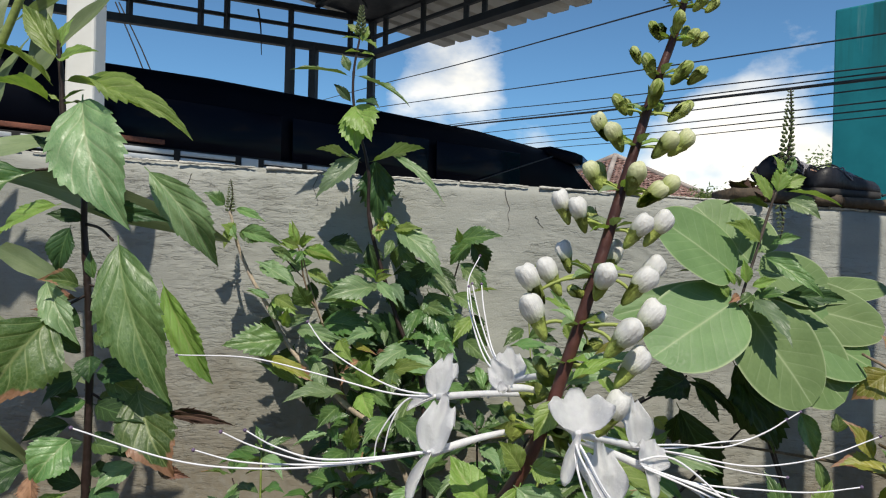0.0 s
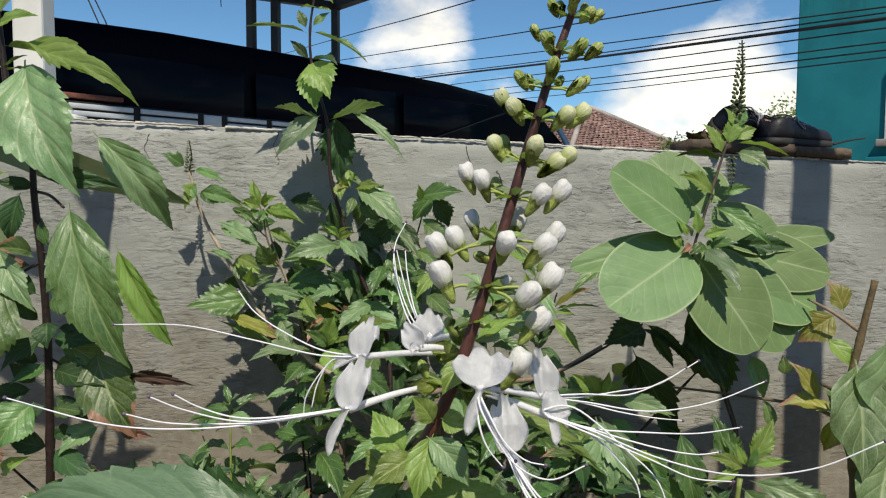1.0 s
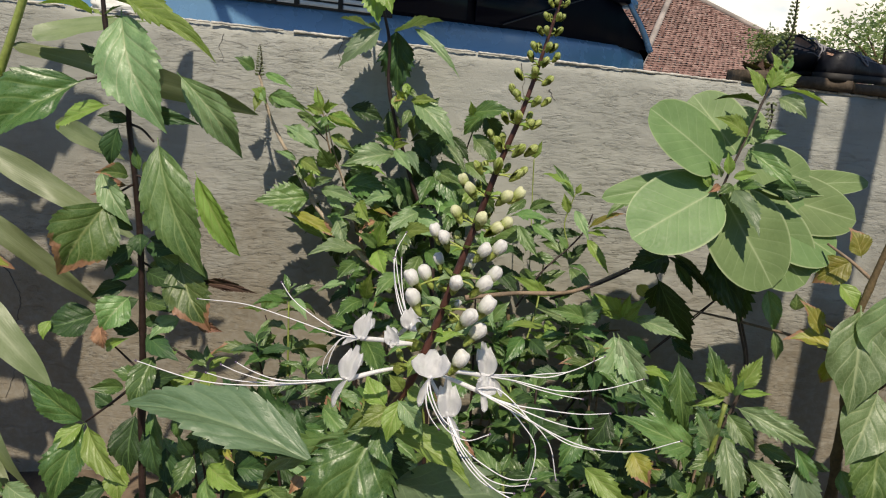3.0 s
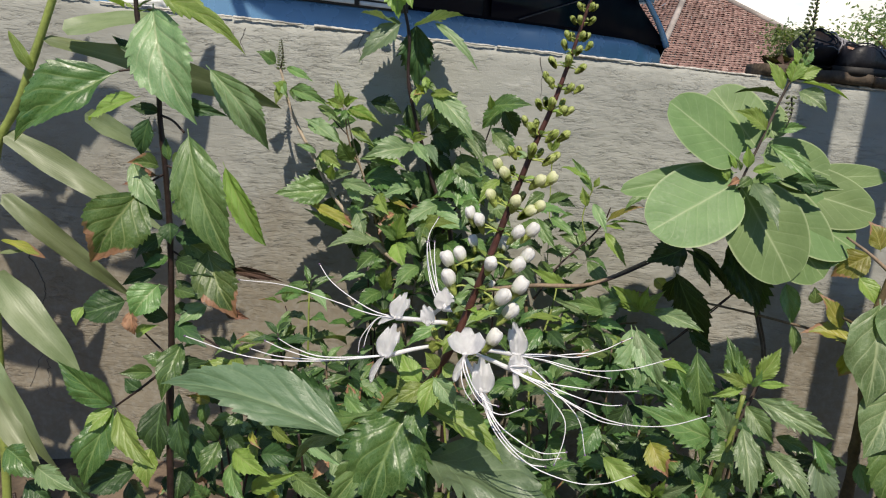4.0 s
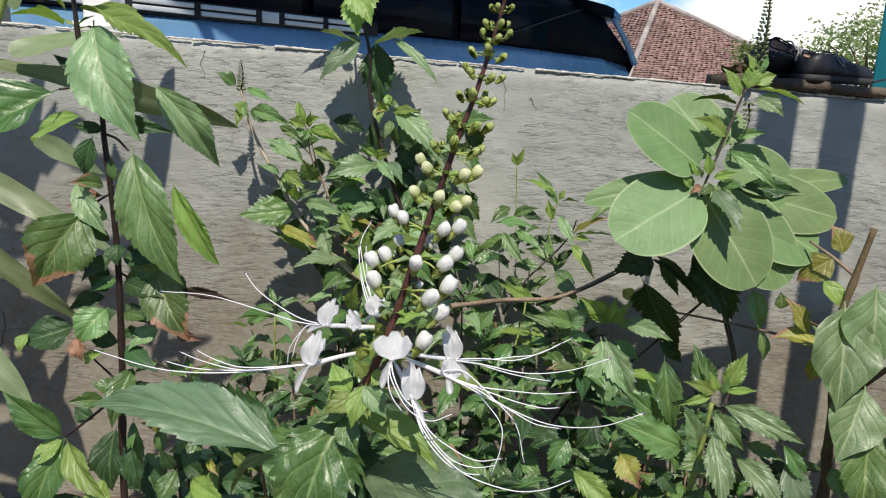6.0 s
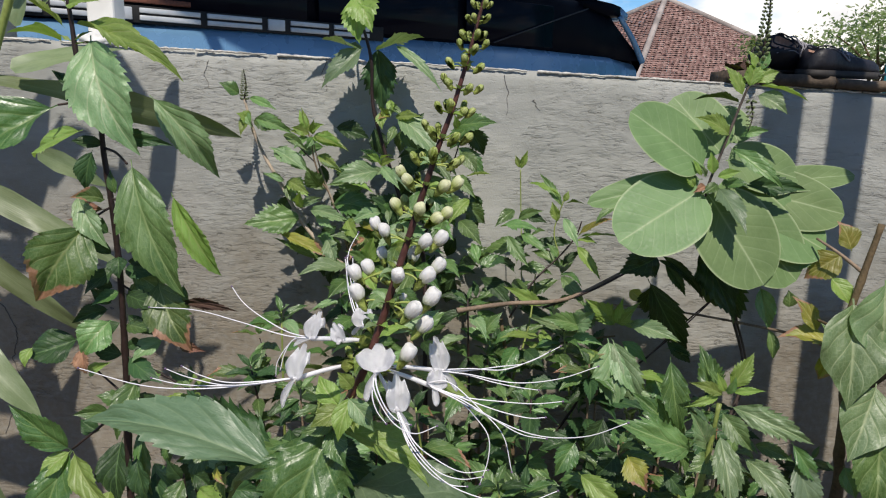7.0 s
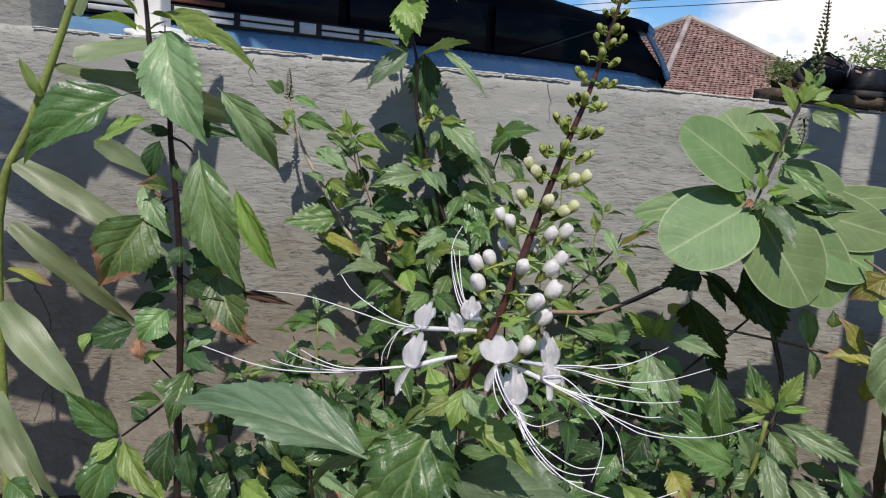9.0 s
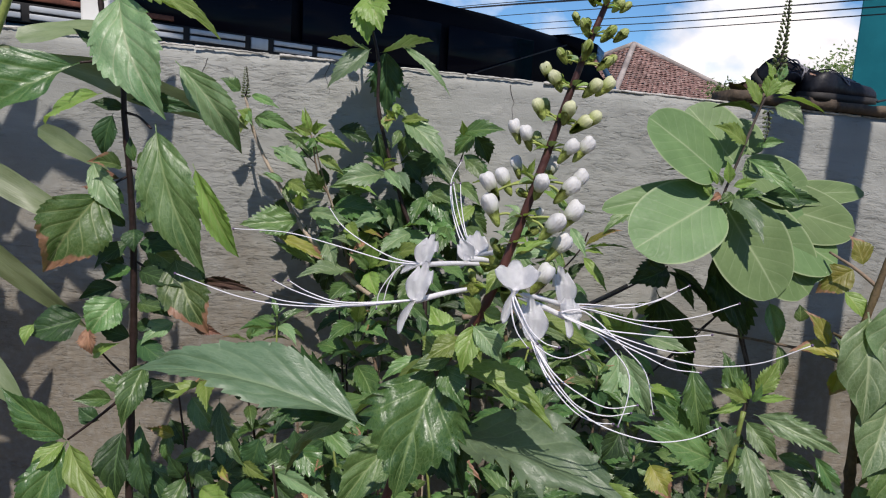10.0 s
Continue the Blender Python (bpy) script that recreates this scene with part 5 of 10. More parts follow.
bud(bloom, (0.055, 0.182, 0.793), (0.05, 0.182, 0.796), 0.00470, 0, 2.4)
bud(bloom, (0.055, 0.182, 0.793), (0.053, 0.186, 0.797), 0.00437, 0, 4.1)
bud(bloom, (0.055, 0.182, 0.793), (0.055, 0.177, 0.797), 0.00519, 0, 5.8)
bud(bloom, (0.055, 0.182, 0.793), (0.06, 0.181, 0.794), 0.00507, 0, 1.5)
bud(bloom, (0.055, 0.182, 0.793), (0.063, 0.183, 0.794), 0.00471, 0, 3.2)
bud(bloom, (0.055, 0.182, 0.793), (0.06, 0.187, 0.797), 0.00398, 0, 4.9)
bracts(bloom, (0.052, 0.181, 0.783), 0.0062, 5.0)
bud(bloom, (0.052, 0.181, 0.783), (0.045, 0.181, 0.789), 0.00448, 0, 0.6)
bud(bloom, (0.052, 0.181, 0.783), (0.048, 0.179, 0.786), 0.00606, 0.4, 2.3)
bud(bloom, (0.052, 0.181, 0.783), (0.05, 0.185, 0.788), 0.00435, 0, 4.0)
bud(bloom, (0.052, 0.181, 0.783), (0.057, 0.178, 0.784), 0.00651, 0.4, 5.7)
bud(bloom, (0.052, 0.181, 0.783), (0.062, 0.181, 0.784), 0.00587, 0.4, 1.4)
bracts(bloom, (0.048, 0.181, 0.773), 0.0066, 4.0)
bud(bloom, (0.048, 0.181, 0.773), (0.041, 0.181, 0.776), 0.00564, 0.4, 3.1)
bud(bloom, (0.048, 0.181, 0.773), (0.044, 0.185, 0.776), 0.00475, 0, 4.8)
bud(bloom, (0.048, 0.181, 0.773), (0.049, 0.175, 0.778), 0.00667, 0.4, 0.5)
bud(bloom, (0.048, 0.181, 0.773), (0.057, 0.18, 0.774), 0.00609, 0.4, 2.2)
bud(bloom, (0.048, 0.181, 0.773), (0.059, 0.182, 0.775), 0.00566, 0.4, 3.9)
bud(bloom, (0.048, 0.181, 0.773), (0.053, 0.186, 0.776), 0.00437, 0, 5.6)
bracts(bloom, (0.046, 0.18, 0.764), 0.0070, 5.0)
bud(bloom, (0.046, 0.18, 0.764), (0.036, 0.18, 0.77), 0.00609, 0.6, 1.3)
bud(bloom, (0.046, 0.18, 0.764), (0.039, 0.177, 0.767), 0.00648, 0.6, 3.0)
bud(bloom, (0.046, 0.18, 0.764), (0.042, 0.186, 0.768), 0.00437, 0, 4.7)
bud(bloom, (0.046, 0.18, 0.764), (0.053, 0.177, 0.765), 0.00672, 0.6, 0.4)
bud(bloom, (0.046, 0.18, 0.764), (0.058, 0.18, 0.766), 0.00679, 0.6, 2.1)
bracts(bloom, (0.042, 0.179, 0.752), 0.0074, 1.0)
bud(bloom, (0.042, 0.179, 0.752), (0.034, 0.179, 0.757), 0.00653, 0.7, 3.8)
bud(bloom, (0.042, 0.179, 0.752), (0.037, 0.184, 0.758), 0.00617, 0.4, 5.5)
bud(bloom, (0.042, 0.179, 0.752), (0.044, 0.173, 0.756), 0.00708, 0.8, 1.2)
bud(bloom, (0.042, 0.179, 0.752), (0.047, 0.185, 0.757), 0.00514, 0, 2.9)
bud(bloom, (0.042, 0.179, 0.752), (0.05, 0.177, 0.752), 0.00695, 0.7, 4.6)
bud(bloom, (0.042, 0.179, 0.752), (0.054, 0.179, 0.754), 0.00676, 0.8, 0.3)
bracts(bloom, (0.039, 0.178, 0.742), 0.0078, 0.0)
bud(bloom, (0.039, 0.178, 0.742), (0.026, 0.178, 0.749), 0.00674, 0.9, 2.0)
bud(bloom, (0.039, 0.178, 0.742), (0.03, 0.175, 0.747), 0.00690, 0.9, 3.7)
bud(bloom, (0.039, 0.178, 0.742), (0.035, 0.184, 0.746), 0.00617, 0.4, 5.4)
bud(bloom, (0.039, 0.178, 0.742), (0.046, 0.175, 0.743), 0.00759, 1, 1.1)
bud(bloom, (0.039, 0.178, 0.742), (0.052, 0.178, 0.744), 0.00790, 1, 2.8)
bracts(bloom, (0.035, 0.177, 0.73), 0.0083, 5.0)
bud(bloom, (0.035, 0.177, 0.73), (0.018, 0.176, 0.729), 0.00831, 1, 4.5)
bud(bloom, (0.035, 0.177, 0.73), (0.023, 0.178, 0.731), 0.00790, 1, 0.2)
bud(bloom, (0.035, 0.177, 0.73), (0.028, 0.183, 0.736), 0.00639, 0.9, 1.9)
bud(bloom, (0.035, 0.177, 0.73), (0.036, 0.17, 0.73), 0.00813, 1, 3.6)
bud(bloom, (0.035, 0.177, 0.73), (0.041, 0.183, 0.736), 0.00781, 0.9, 5.3)
bud(bloom, (0.035, 0.177, 0.73), (0.047, 0.175, 0.729), 0.00874, 1, 1.0)
bud(bloom, (0.035, 0.177, 0.73), (0.051, 0.181, 0.732), 0.00822, 1, 2.7)
bud(bloom, (0.035, 0.177, 0.73), (0.03, 0.177, 0.726), 0.00500, 0, 4.4)
bracts(bloom, (0.031, 0.176, 0.717), 0.0088, 4.0)
bud(bloom, (0.031, 0.176, 0.717), (0.019, 0.175, 0.721), 0.00920, 1, 0.1)
bud(bloom, (0.031, 0.176, 0.717), (0.049, 0.175, 0.72), 0.00966, 1, 1.8)
bud(bloom, (0.031, 0.176, 0.717), (0.042, 0.17, 0.716), 0.00926, 1, 3.5)
bud(bloom, (0.031, 0.176, 0.717), (0.037, 0.178, 0.719), 0.00418, 0.9, 5.2)
bud(bloom, (0.031, 0.176, 0.717), (0.036, 0.18, 0.712), 0.00583, 0, 0.9)
bracts(bloom, (0.028, 0.176, 0.707), 0.0092, 4.0)
bud(bloom, (0.028, 0.176, 0.707), (0.046, 0.177, 0.708), 0.00926, 1, 2.6)
bud(bloom, (0.028, 0.176, 0.707), (0.034, 0.179, 0.706), 0.00581, 0, 4.3)
bud(bloom, (0.028, 0.176, 0.707), (0.022, 0.182, 0.706), 0.00587, 0, 0.0)
bracts(bloom, (0.022, 0.176, 0.689), 0.0098, 2.0)
bud(bloom, (0.022, 0.176, 0.689), (0.04, 0.172, 0.697), 0.00933, 1, 1.7)
bud(bloom, (0.022, 0.176, 0.689), (0.014, 0.181, 0.694), 0.00507, 0, 3.4)
TOP_A, TOP_B = Vector((0.063, 0.185, 0.822)), Vector((0.0744, 0.1896, 0.8673))
for k in range(9):
    f = (k / 9) ** 0.9
    p = TOP_A.lerp(TOP_B, f)
    s = 0.0042 * (1.0 - 0.72 * f)
    for j in range(4):
        q = k * 0.8 + j * math.pi / 2 + 0.4
        out = Vector((math.cos(q), math.sin(q) * 0.9, 0.35))
        bud(bloom, p, p + out * s * 1.05, s, 0, q)
flower(bloom, (0.017, 0.177, 0.69), (-0.006, 0.17, 0.685), (-0.003, 0.172, 0.699), 0.0078, (-0.012, 0.168, 0.673), [[(-0.021, 0.166, 0.684), (-0.034, 0.163, 0.684), (-0.047, 0.16, 0.688), (-0.055, 0.158, 0.692)], [(-0.021, 0.168, 0.684), (-0.034, 0.166, 0.684), (-0.044, 0.165, 0.687), (-0.051, 0.164, 0.691)], [(-0.023, 0.167, 0.683), (-0.039, 0.164, 0.683), (-0.052, 0.162, 0.684), (-0.062, 0.16, 0.687)], [(-0.025, 0.166, 0.683), (-0.047, 0.16, 0.683), (-0.065, 0.155, 0.686), (-0.086, 0.15, 0.694)]], (-0.3, -1, 0.1), 3)
flower(bloom, (0.023, 0.182, 0.698), (-0.005, 0.195, 0.694), (-0.002, 0.196, 0.706), 0.0073, (-0.014, 0.196, 0.69), [[(-0.016, 0.199, 0.695), (-0.029, 0.203, 0.7), (-0.039, 0.206, 0.706), (-0.045, 0.208, 0.713)], [(-0.018, 0.198, 0.694), (-0.039, 0.202, 0.698), (-0.061, 0.205, 0.702), (-0.084, 0.207, 0.702)], [(-0.013, 0.197, 0.693), (-0.018, 0.197, 0.686), (-0.02, 0.196, 0.678)], [(-0.012, 0.198, 0.693), (-0.017, 0.199, 0.689), (-0.022, 0.199, 0.681), (-0.023, 0.199, 0.674)]], (-0.4, -1, 0.2), 3)
flower(bloom, (0.023, 0.179, 0.699), (0.013, 0.174, 0.701), (0.009, 0.174, 0.708), 0.0056, (0.011, 0.172, 0.7), [], (-0.2, -1, 0.3), 3)
flower(bloom, (0.027, 0.183, 0.703), (0.016, 0.205, 0.697), (0.016, 0.206, 0.707), 0.0084, (0.01, 0.212, 0.691), [[(0.01, 0.215, 0.701), (0.005, 0.225, 0.714), (0.004, 0.235, 0.725), (0.008, 0.24, 0.734)], [(0.011, 0.214, 0.702), (0.006, 0.222, 0.713), (0.004, 0.226, 0.724)], [(0.012, 0.214, 0.703), (0.008, 0.22, 0.713), (0.005, 0.225, 0.725)], [(0.012, 0.214, 0.704), (0.009, 0.22, 0.716), (0.008, 0.224, 0.725)]], (0, -0.8, 0.6), 3)
flower(bloom, (0.025, 0.175, 0.692), (0.029, 0.16, 0.693), (0.029, 0.166, 0.703), 0.0136, (0.025, 0.157, 0.682), [[(0.03, 0.155, 0.689), (0.034, 0.152, 0.682), (0.039, 0.15, 0.678), (0.044, 0.149, 0.677)], [(0.029, 0.155, 0.688), (0.036, 0.152, 0.677), (0.045, 0.15, 0.673), (0.054, 0.149, 0.677)], [(0.028, 0.156, 0.686), (0.03, 0.154, 0.68), (0.034, 0.153, 0.675)], [(0.03, 0.156, 0.688), (0.034, 0.153, 0.681), (0.037, 0.152, 0.677)]], (0, -1, 0.25), 3)
flower(bloom, (0.026, 0.175, 0.69), (0.037, 0.167, 0.674), (0.036, 0.168, 0.689), 0.0085, (0.042, 0.162, 0.665), [[(0.044, 0.16, 0.665), (0.054, 0.158, 0.658), (0.064, 0.157, 0.654), (0.074, 0.156, 0.656)], [(0.043, 0.16, 0.665), (0.053, 0.158, 0.654), (0.063, 0.157, 0.651), (0.072, 0.156, 0.653)], [(0.042, 0.16, 0.663), (0.051, 0.157, 0.653), (0.059, 0.156, 0.649), (0.066, 0.155, 0.649)], [(0.043, 0.16, 0.663), (0.058, 0.155, 0.65), (0.077, 0.152, 0.645), (0.09, 0.15, 0.647), (0.101, 0.15, 0.652)]], (0.2, -1, 0.3), 3)
flower(bloom, (0.026, 0.178, 0.689), (0.052, 0.196, 0.681), (0.05, 0.196, 0.696), 0.0077, (0.06, 0.198, 0.671), [[(0.063, 0.2, 0.68), (0.078, 0.204, 0.681), (0.091, 0.208, 0.682), (0.106, 0.212, 0.689)], [(0.065, 0.2, 0.681), (0.08, 0.203, 0.68), (0.093, 0.206, 0.684), (0.101, 0.21, 0.687)], [(0.065, 0.198, 0.679), (0.085, 0.198, 0.676), (0.104, 0.197, 0.679), (0.121, 0.196, 0.686)], [(0.063, 0.198, 0.679), (0.075, 0.198, 0.676), (0.086, 0.198, 0.674), (0.096, 0.198, 0.673)]], (0.3, -1, 0.1), 3)
flower(bloom, (0.026, 0.177, 0.689), (0.05, 0.18, 0.68), (0.053, 0.181, 0.687), 0.0081, (0.052, 0.176, 0.673), [[(0.062, 0.178, 0.677), (0.078, 0.177, 0.676), (0.092, 0.176, 0.676), (0.104, 0.175, 0.678)], [(0.062, 0.177, 0.677), (0.078, 0.174, 0.673), (0.09, 0.173, 0.671), (0.097, 0.172, 0.672)], [(0.062, 0.175, 0.677), (0.077, 0.165, 0.673), (0.093, 0.155, 0.672), (0.11, 0.148, 0.676), (0.124, 0.142, 0.685)], [(0.059, 0.176, 0.677), (0.076, 0.17, 0.671), (0.087, 0.166, 0.667), (0.097, 0.163, 0.667)], [(0.061, 0.176, 0.676), (0.069, 0.174, 0.669), (0.074, 0.172, 0.662), (0.074, 0.17, 0.653), (0.071, 0.168, 0.643)], [(0.057, 0.178, 0.683), (0.071, 0.175, 0.672), (0.08, 0.172, 0.663), (0.084, 0.17, 0.648)]], (0.2, -1, 0.1), 3)
leaf(bloom, "fine", (-0.024, 0.217, 0.615), (-0.144, 0.245, 0.627), 0.0330, (0.05, -0.42, 0.90), 0.12, 0.5, "sheen", 1)
# separate dark leaf added as the shaded half of the big folded leaf
leaf(bloom, "crisp", (-0.031, 0.236, 0.61), (-0.096, 0.262, 0.639), 0.0275, (0.1, -0.9, 0.35), 0.06, 0.25, "dark", 0)
leaf(bloom, "crisp", (0.006, 0.188, 0.657), (-0.01, 0.165, 0.61), 0.0349, (0, -0.85, 0.5), 0.08, 0.3, "deep", 0)
leaf(bloom, "crisp", (0.009, 0.205, 0.62), (0.079, 0.165, 0.614), 0.0371, (0.2, -0.5, 0.8), 0.06, 0.35, "sheen", 1)
leaf(bloom, "crisp", (-0.006, 0.22, 0.626), (0.017, 0.2, 0.597), 0.0293, (0, -0.85, 0.5), 0.1, 0.4, "dark", 2)
leaf(bloom, "fine", (0.006, 0.19, 0.655), (0.05, 0.176, 0.638), 0.0179, (0, -0.3, 1), 0.1, 0.75, "young", 3)
leaf(bloom, "fine", (0.002, 0.21, 0.644), (-0.077, 0.26, 0.574), 0.0158, (0, -0.3, 1), 0.06, 0.5, "leaf", 0)
leaf(bloom, "fine", (0.035, 0.215, 0.673), (0.075, 0.215, 0.651), 0.0149, (0, -0.3, 1), 0.08, 0.5, "young", 1)
leaf(bloom, "fine", (0.009, 0.2, 0.658), (-0.023, 0.24, 0.617), 0.0151, (0, -0.3, 1), 0.05, 0.5, "young", 2)
leaf(bloom, "fine", (0.017, 0.174, 0.677), (0.012, 0.166, 0.66), 0.0102, (0, -0.85, 0.5), 0.08, 0.4, "young", 3)
leaf(bloom, "fine", (0.012, 0.18, 0.669), (-0.001, 0.172, 0.663), 0.0109, (0, -0.85, 0.5), 0.08, 0.4, "young", 0)
leaf(bloom, "fine", (0.015, 0.172, 0.677), (0.027, 0.168, 0.664), 0.0098, (0, -0.85, 0.5), 0.08, 0.4, "pale", 1)
leaf(bloom, "fine", (0.009, 0.182, 0.662), (-0.007, 0.178, 0.657), 0.0088, (0, -0.85, 0.5), 0.06, 0.4, "leaf", 2)
leaf(bloom, "fine", (0.006, 0.183, 0.658), (0.014, 0.172, 0.645), 0.0123, (0, -0.85, 0.5), 0.08, 0.4, "deep", 3)
leaf(bloom, "fine", (0.017, 0.174, 0.68), (0.011, 0.172, 0.688), 0.0073, (0, -0.85, 0.5), 0.06, 0.4, "young", 0)
leaf(bloom, "fine", (0.019, 0.172, 0.682), (0.027, 0.168, 0.681), 0.0072, (0, -0.85, 0.5), 0.06, 0.4, "young", 1)
leaf(bloom, "fine", (0.009, 0.185, 0.667), (-0.001, 0.19, 0.679), 0.0113, (0, -0.85, 0.5), 0.05, 0.4, "young", 2)
leaf(bloom, "fine", (0.014, 0.18, 0.672), (0.019, 0.165, 0.665), 0.0082, (0, -0.85, 0.5), 0.1, 0.3, "young", 3)
leaf(bloom, "fine", (0.007, 0.19, 0.656), (-0.004, 0.2, 0.664), 0.0116, (0, -0.85, 0.5), 0.05, 0.4, "young", 0)
leaf(bloom, "fine", (0.008, 0.19, 0.66), (0.024, 0.2, 0.663), 0.0093, (0, -0.3, 1), 0.05, 0.4, "young", 1)
leaf(bloom, "fine", (0.028, 0.17, 0.704), (0.041, 0.168, 0.71), 0.0072, (0, -0.3, 1), 0.05, 0.4, "young", 2)
leaf(bloom, "fine", (0.026, 0.17, 0.699), (0.019, 0.166, 0.69), 0.0072, (0, -0.85, 0.5), 0.1, 0.4, "young", 3)
leaf(bloom, "fine", (0.029, 0.19, 0.699), (0.052, 0.2, 0.708), 0.0070, (0, -1, 0.1), 0.05, 0.3, "pale", 0)
leaf(bloom, "fine", (-0.006, 0.22, 0.626), (0.013, 0.2, 0.597), 0.0220, (0, -0.85, 0.5), 0.1, 0.4, "dark", 1)
leaf(bloom, "fine", (-0.002, 0.215, 0.632), (0.018, 0.2, 0.631), 0.0194, (0, -0.85, 0.5), 0.1, 0.4, "dark", 2)
leaf(bloom, "fine", (-0.008, 0.24, 0.609), (-0.041, 0.22, 0.571), 0.0234, (0, -0.85, 0.5), 0.1, 0.4, "leaf", 3)
leaf(bloom, "fine", (-0.003, 0.24, 0.61), (0.041, 0.26, 0.579), 0.0220, (0, -0.3, 1), 0.1, 0.4, "leaf", 0)


# ---- the tall leafy plant near the left ----

tall = thing("cat_whiskers_plant", (-0.285, 0.55, 0), "tall leafy herb with a dark stem and toothed leaves", "plant")
stem(tall, [(-0.285, 0.55, -0.12), (-0.287, 0.552, 0.1), (-0.285, 0.55, 0.363), (-0.283, 0.55, 0.46), (-0.28, 0.55, 0.522), (-0.279, 0.55, 0.581), (-0.279, 0.55, 0.638), (-0.282, 0.55, 0.697), (-0.286, 0.55, 0.744), (-0.288, 0.55, 0.779), (-0.302, 0.55, 0.812), (-0.307, 0.55, 0.864), (-0.31, 0.55, 0.895)], 0.0040, 0.0018, "stem_dark", "stem", 8)
leaf(tall, "fine", (-0.307, 0.55, 0.86), (-0.185, 0.5, 0.815), 0.0167, (0, -0.3, 1), 0.1, 0.75, "young", 1)
leaf(tall, "fine", (-0.31, 0.55, 0.875), (-0.345, 0.56, 0.922), 0.0203, (0, -0.85, 0.5), 0.06, 0.5, "young", 2)
leaf(tall, "fine", (-0.309, 0.55, 0.875), (-0.265, 0.52, 0.876), 0.0178, (0, -0.85, 0.5), 0.05, 0.35, "young", 3)
leaf(tall, "fine", (-0.313, 0.55, 0.855), (-0.347, 0.53, 0.883), 0.0197, (0, -0.3, 1), 0.1, 0.5, "young", 0)
leaf(tall, "fine", (-0.315, 0.55, 0.843), (-0.335, 0.5, 0.848), 0.0209, (0, -0.3, 1), 0.1, 0.5, "young", 1)
leaf(tall, "fine", (-0.307, 0.55, 0.842), (-0.288, 0.55, 0.853), 0.0070, (0, -0.3, 1), 0.05, 0.4, "leaf", 2)
leaf(tall, "fine", (-0.307, 0.55, 0.84), (-0.283, 0.55, 0.843), 0.0052, (0, -0.3, 1), 0.05, 0.4, "leaf", 3)
leaf(tall, "fine", (-0.307, 0.55, 0.842), (-0.323, 0.55, 0.85), 0.0061, (0, -0.3, 1), 0.05, 0.4, "young", 0)
leaf(tall, "fine", (-0.309, 0.55, 0.882), (-0.299, 0.55, 0.908), 0.0113, (0, -0.85, 0.5), 0.05, 0.4, "young", 1)
leaf(tall, "fine", (-0.309, 0.55, 0.882), (-0.319, 0.55, 0.912), 0.0105, (0, -0.85, 0.5), 0.05, 0.4, "young", 2)
stem(tall, [(-0.29, 0.55, 0.792), (-0.301, 0.54, 0.79), (-0.314, 0.53, 0.787)], 0.0013, 0.001, "stem_dark", "petiole", 0)
stem(tall, [(-0.284, 0.55, 0.748), (-0.269, 0.54, 0.745), (-0.254, 0.53, 0.736)], 0.0013, 0.001, "stem_dark", "petiole", 0)
stem(tall, [(-0.283, 0.55, 0.693), (-0.29, 0.54, 0.687), (-0.299, 0.53, 0.678)], 0.0012, 0.001, "stem_dark", "petiole", 0)
stem(tall, [(-0.285, 0.55, 0.702), (-0.27, 0.55, 0.697), (-0.261, 0.56, 0.681)], 0.0012, 0.0009, "stem_dark", "petiole", 0)
stem(tall, [(-0.282, 0.55, 0.62), (-0.265, 0.55, 0.611), (-0.243, 0.55, 0.606)], 0.0011, 0.0009, "stem_dark", "petiole", 0)
leaf(tall, "fine", (-0.29, 0.55, 0.849), (-0.242, 0.525, 0.745), 0.0633, (0, -1, 0.1), 0.15, 0.25, "pale", 0)
leaf(tall, "fine", (-0.29, 0.55, 0.792), (-0.336, 0.56, 0.819), 0.0135, (0, -0.85, 0.5), 0.06, 0.7, "dark", 1)
leaf(tall, "fine", (-0.314, 0.53, 0.787), (-0.399, 0.5, 0.72), 0.0632, (0, -0.85, 0.5), 0.12, 0.75, "deep", 0)
leaf(tall, "fine", (-0.31, 0.56, 0.764), (-0.382, 0.59, 0.735), 0.029, (0, -0.85, 0.5), 0.12, 0.4, "young", 3)
leaf(tall, "fine", (-0.285, 0.55, 0.751), (-0.311, 0.54, 0.755), 0.0156, (0, -0.85, 0.5), 0.1, 0.5, "dark", 0)
leaf(tall, "fine", (-0.282, 0.55, 0.76), (-0.22, 0.55, 0.753), 0.0162, (0, -0.85, 0.5), 0.08, 0.5, "dark", 1)
leaf(tall, "fine", (-0.253, 0.58, 0.797), (-0.199, 0.61, 0.715), 0.0365, (0, -0.85, 0.5), 0.12, 0.4, "pale", 2)
leaf(tall, "fine", (-0.251, 0.53, 0.74), (-0.206, 0.52, 0.615), 0.053, (0, -1, 0.1), 0.12, 0.22, "leaf", 0)
leaf(tall, "fine", (-0.233, 0.57, 0.706), (-0.199, 0.6, 0.615), 0.0246, (0, -1, 0.1), 0.12, 0.5, "young", 0)
leaf(tall, "fine", (-0.291, 0.54, 0.747), (-0.3, 0.54, 0.709), 0.0213, (0, -1, 0.1), 0.1, 0.5, "dark", 1)
leaf(tall, "fine", (-0.288, 0.55, 0.7), (-0.304, 0.52, 0.706), 0.0175, (0, -0.85, 0.5), 0.15, 0.6, "burnt", 2)
leaf(tall, "fine", (-0.312, 0.545, 0.705), (-0.278, 0.53, 0.657), 0.0235, (0, -1, 0.1), 0.15, 0.5, "pale", 3)
leaf(tall, "crisp", (-0.289, 0.55, 0.691), (-0.326, 0.56, 0.678), 0.0205, (0, -0.85, 0.5), 0.2, 0.8, "brown", 0)
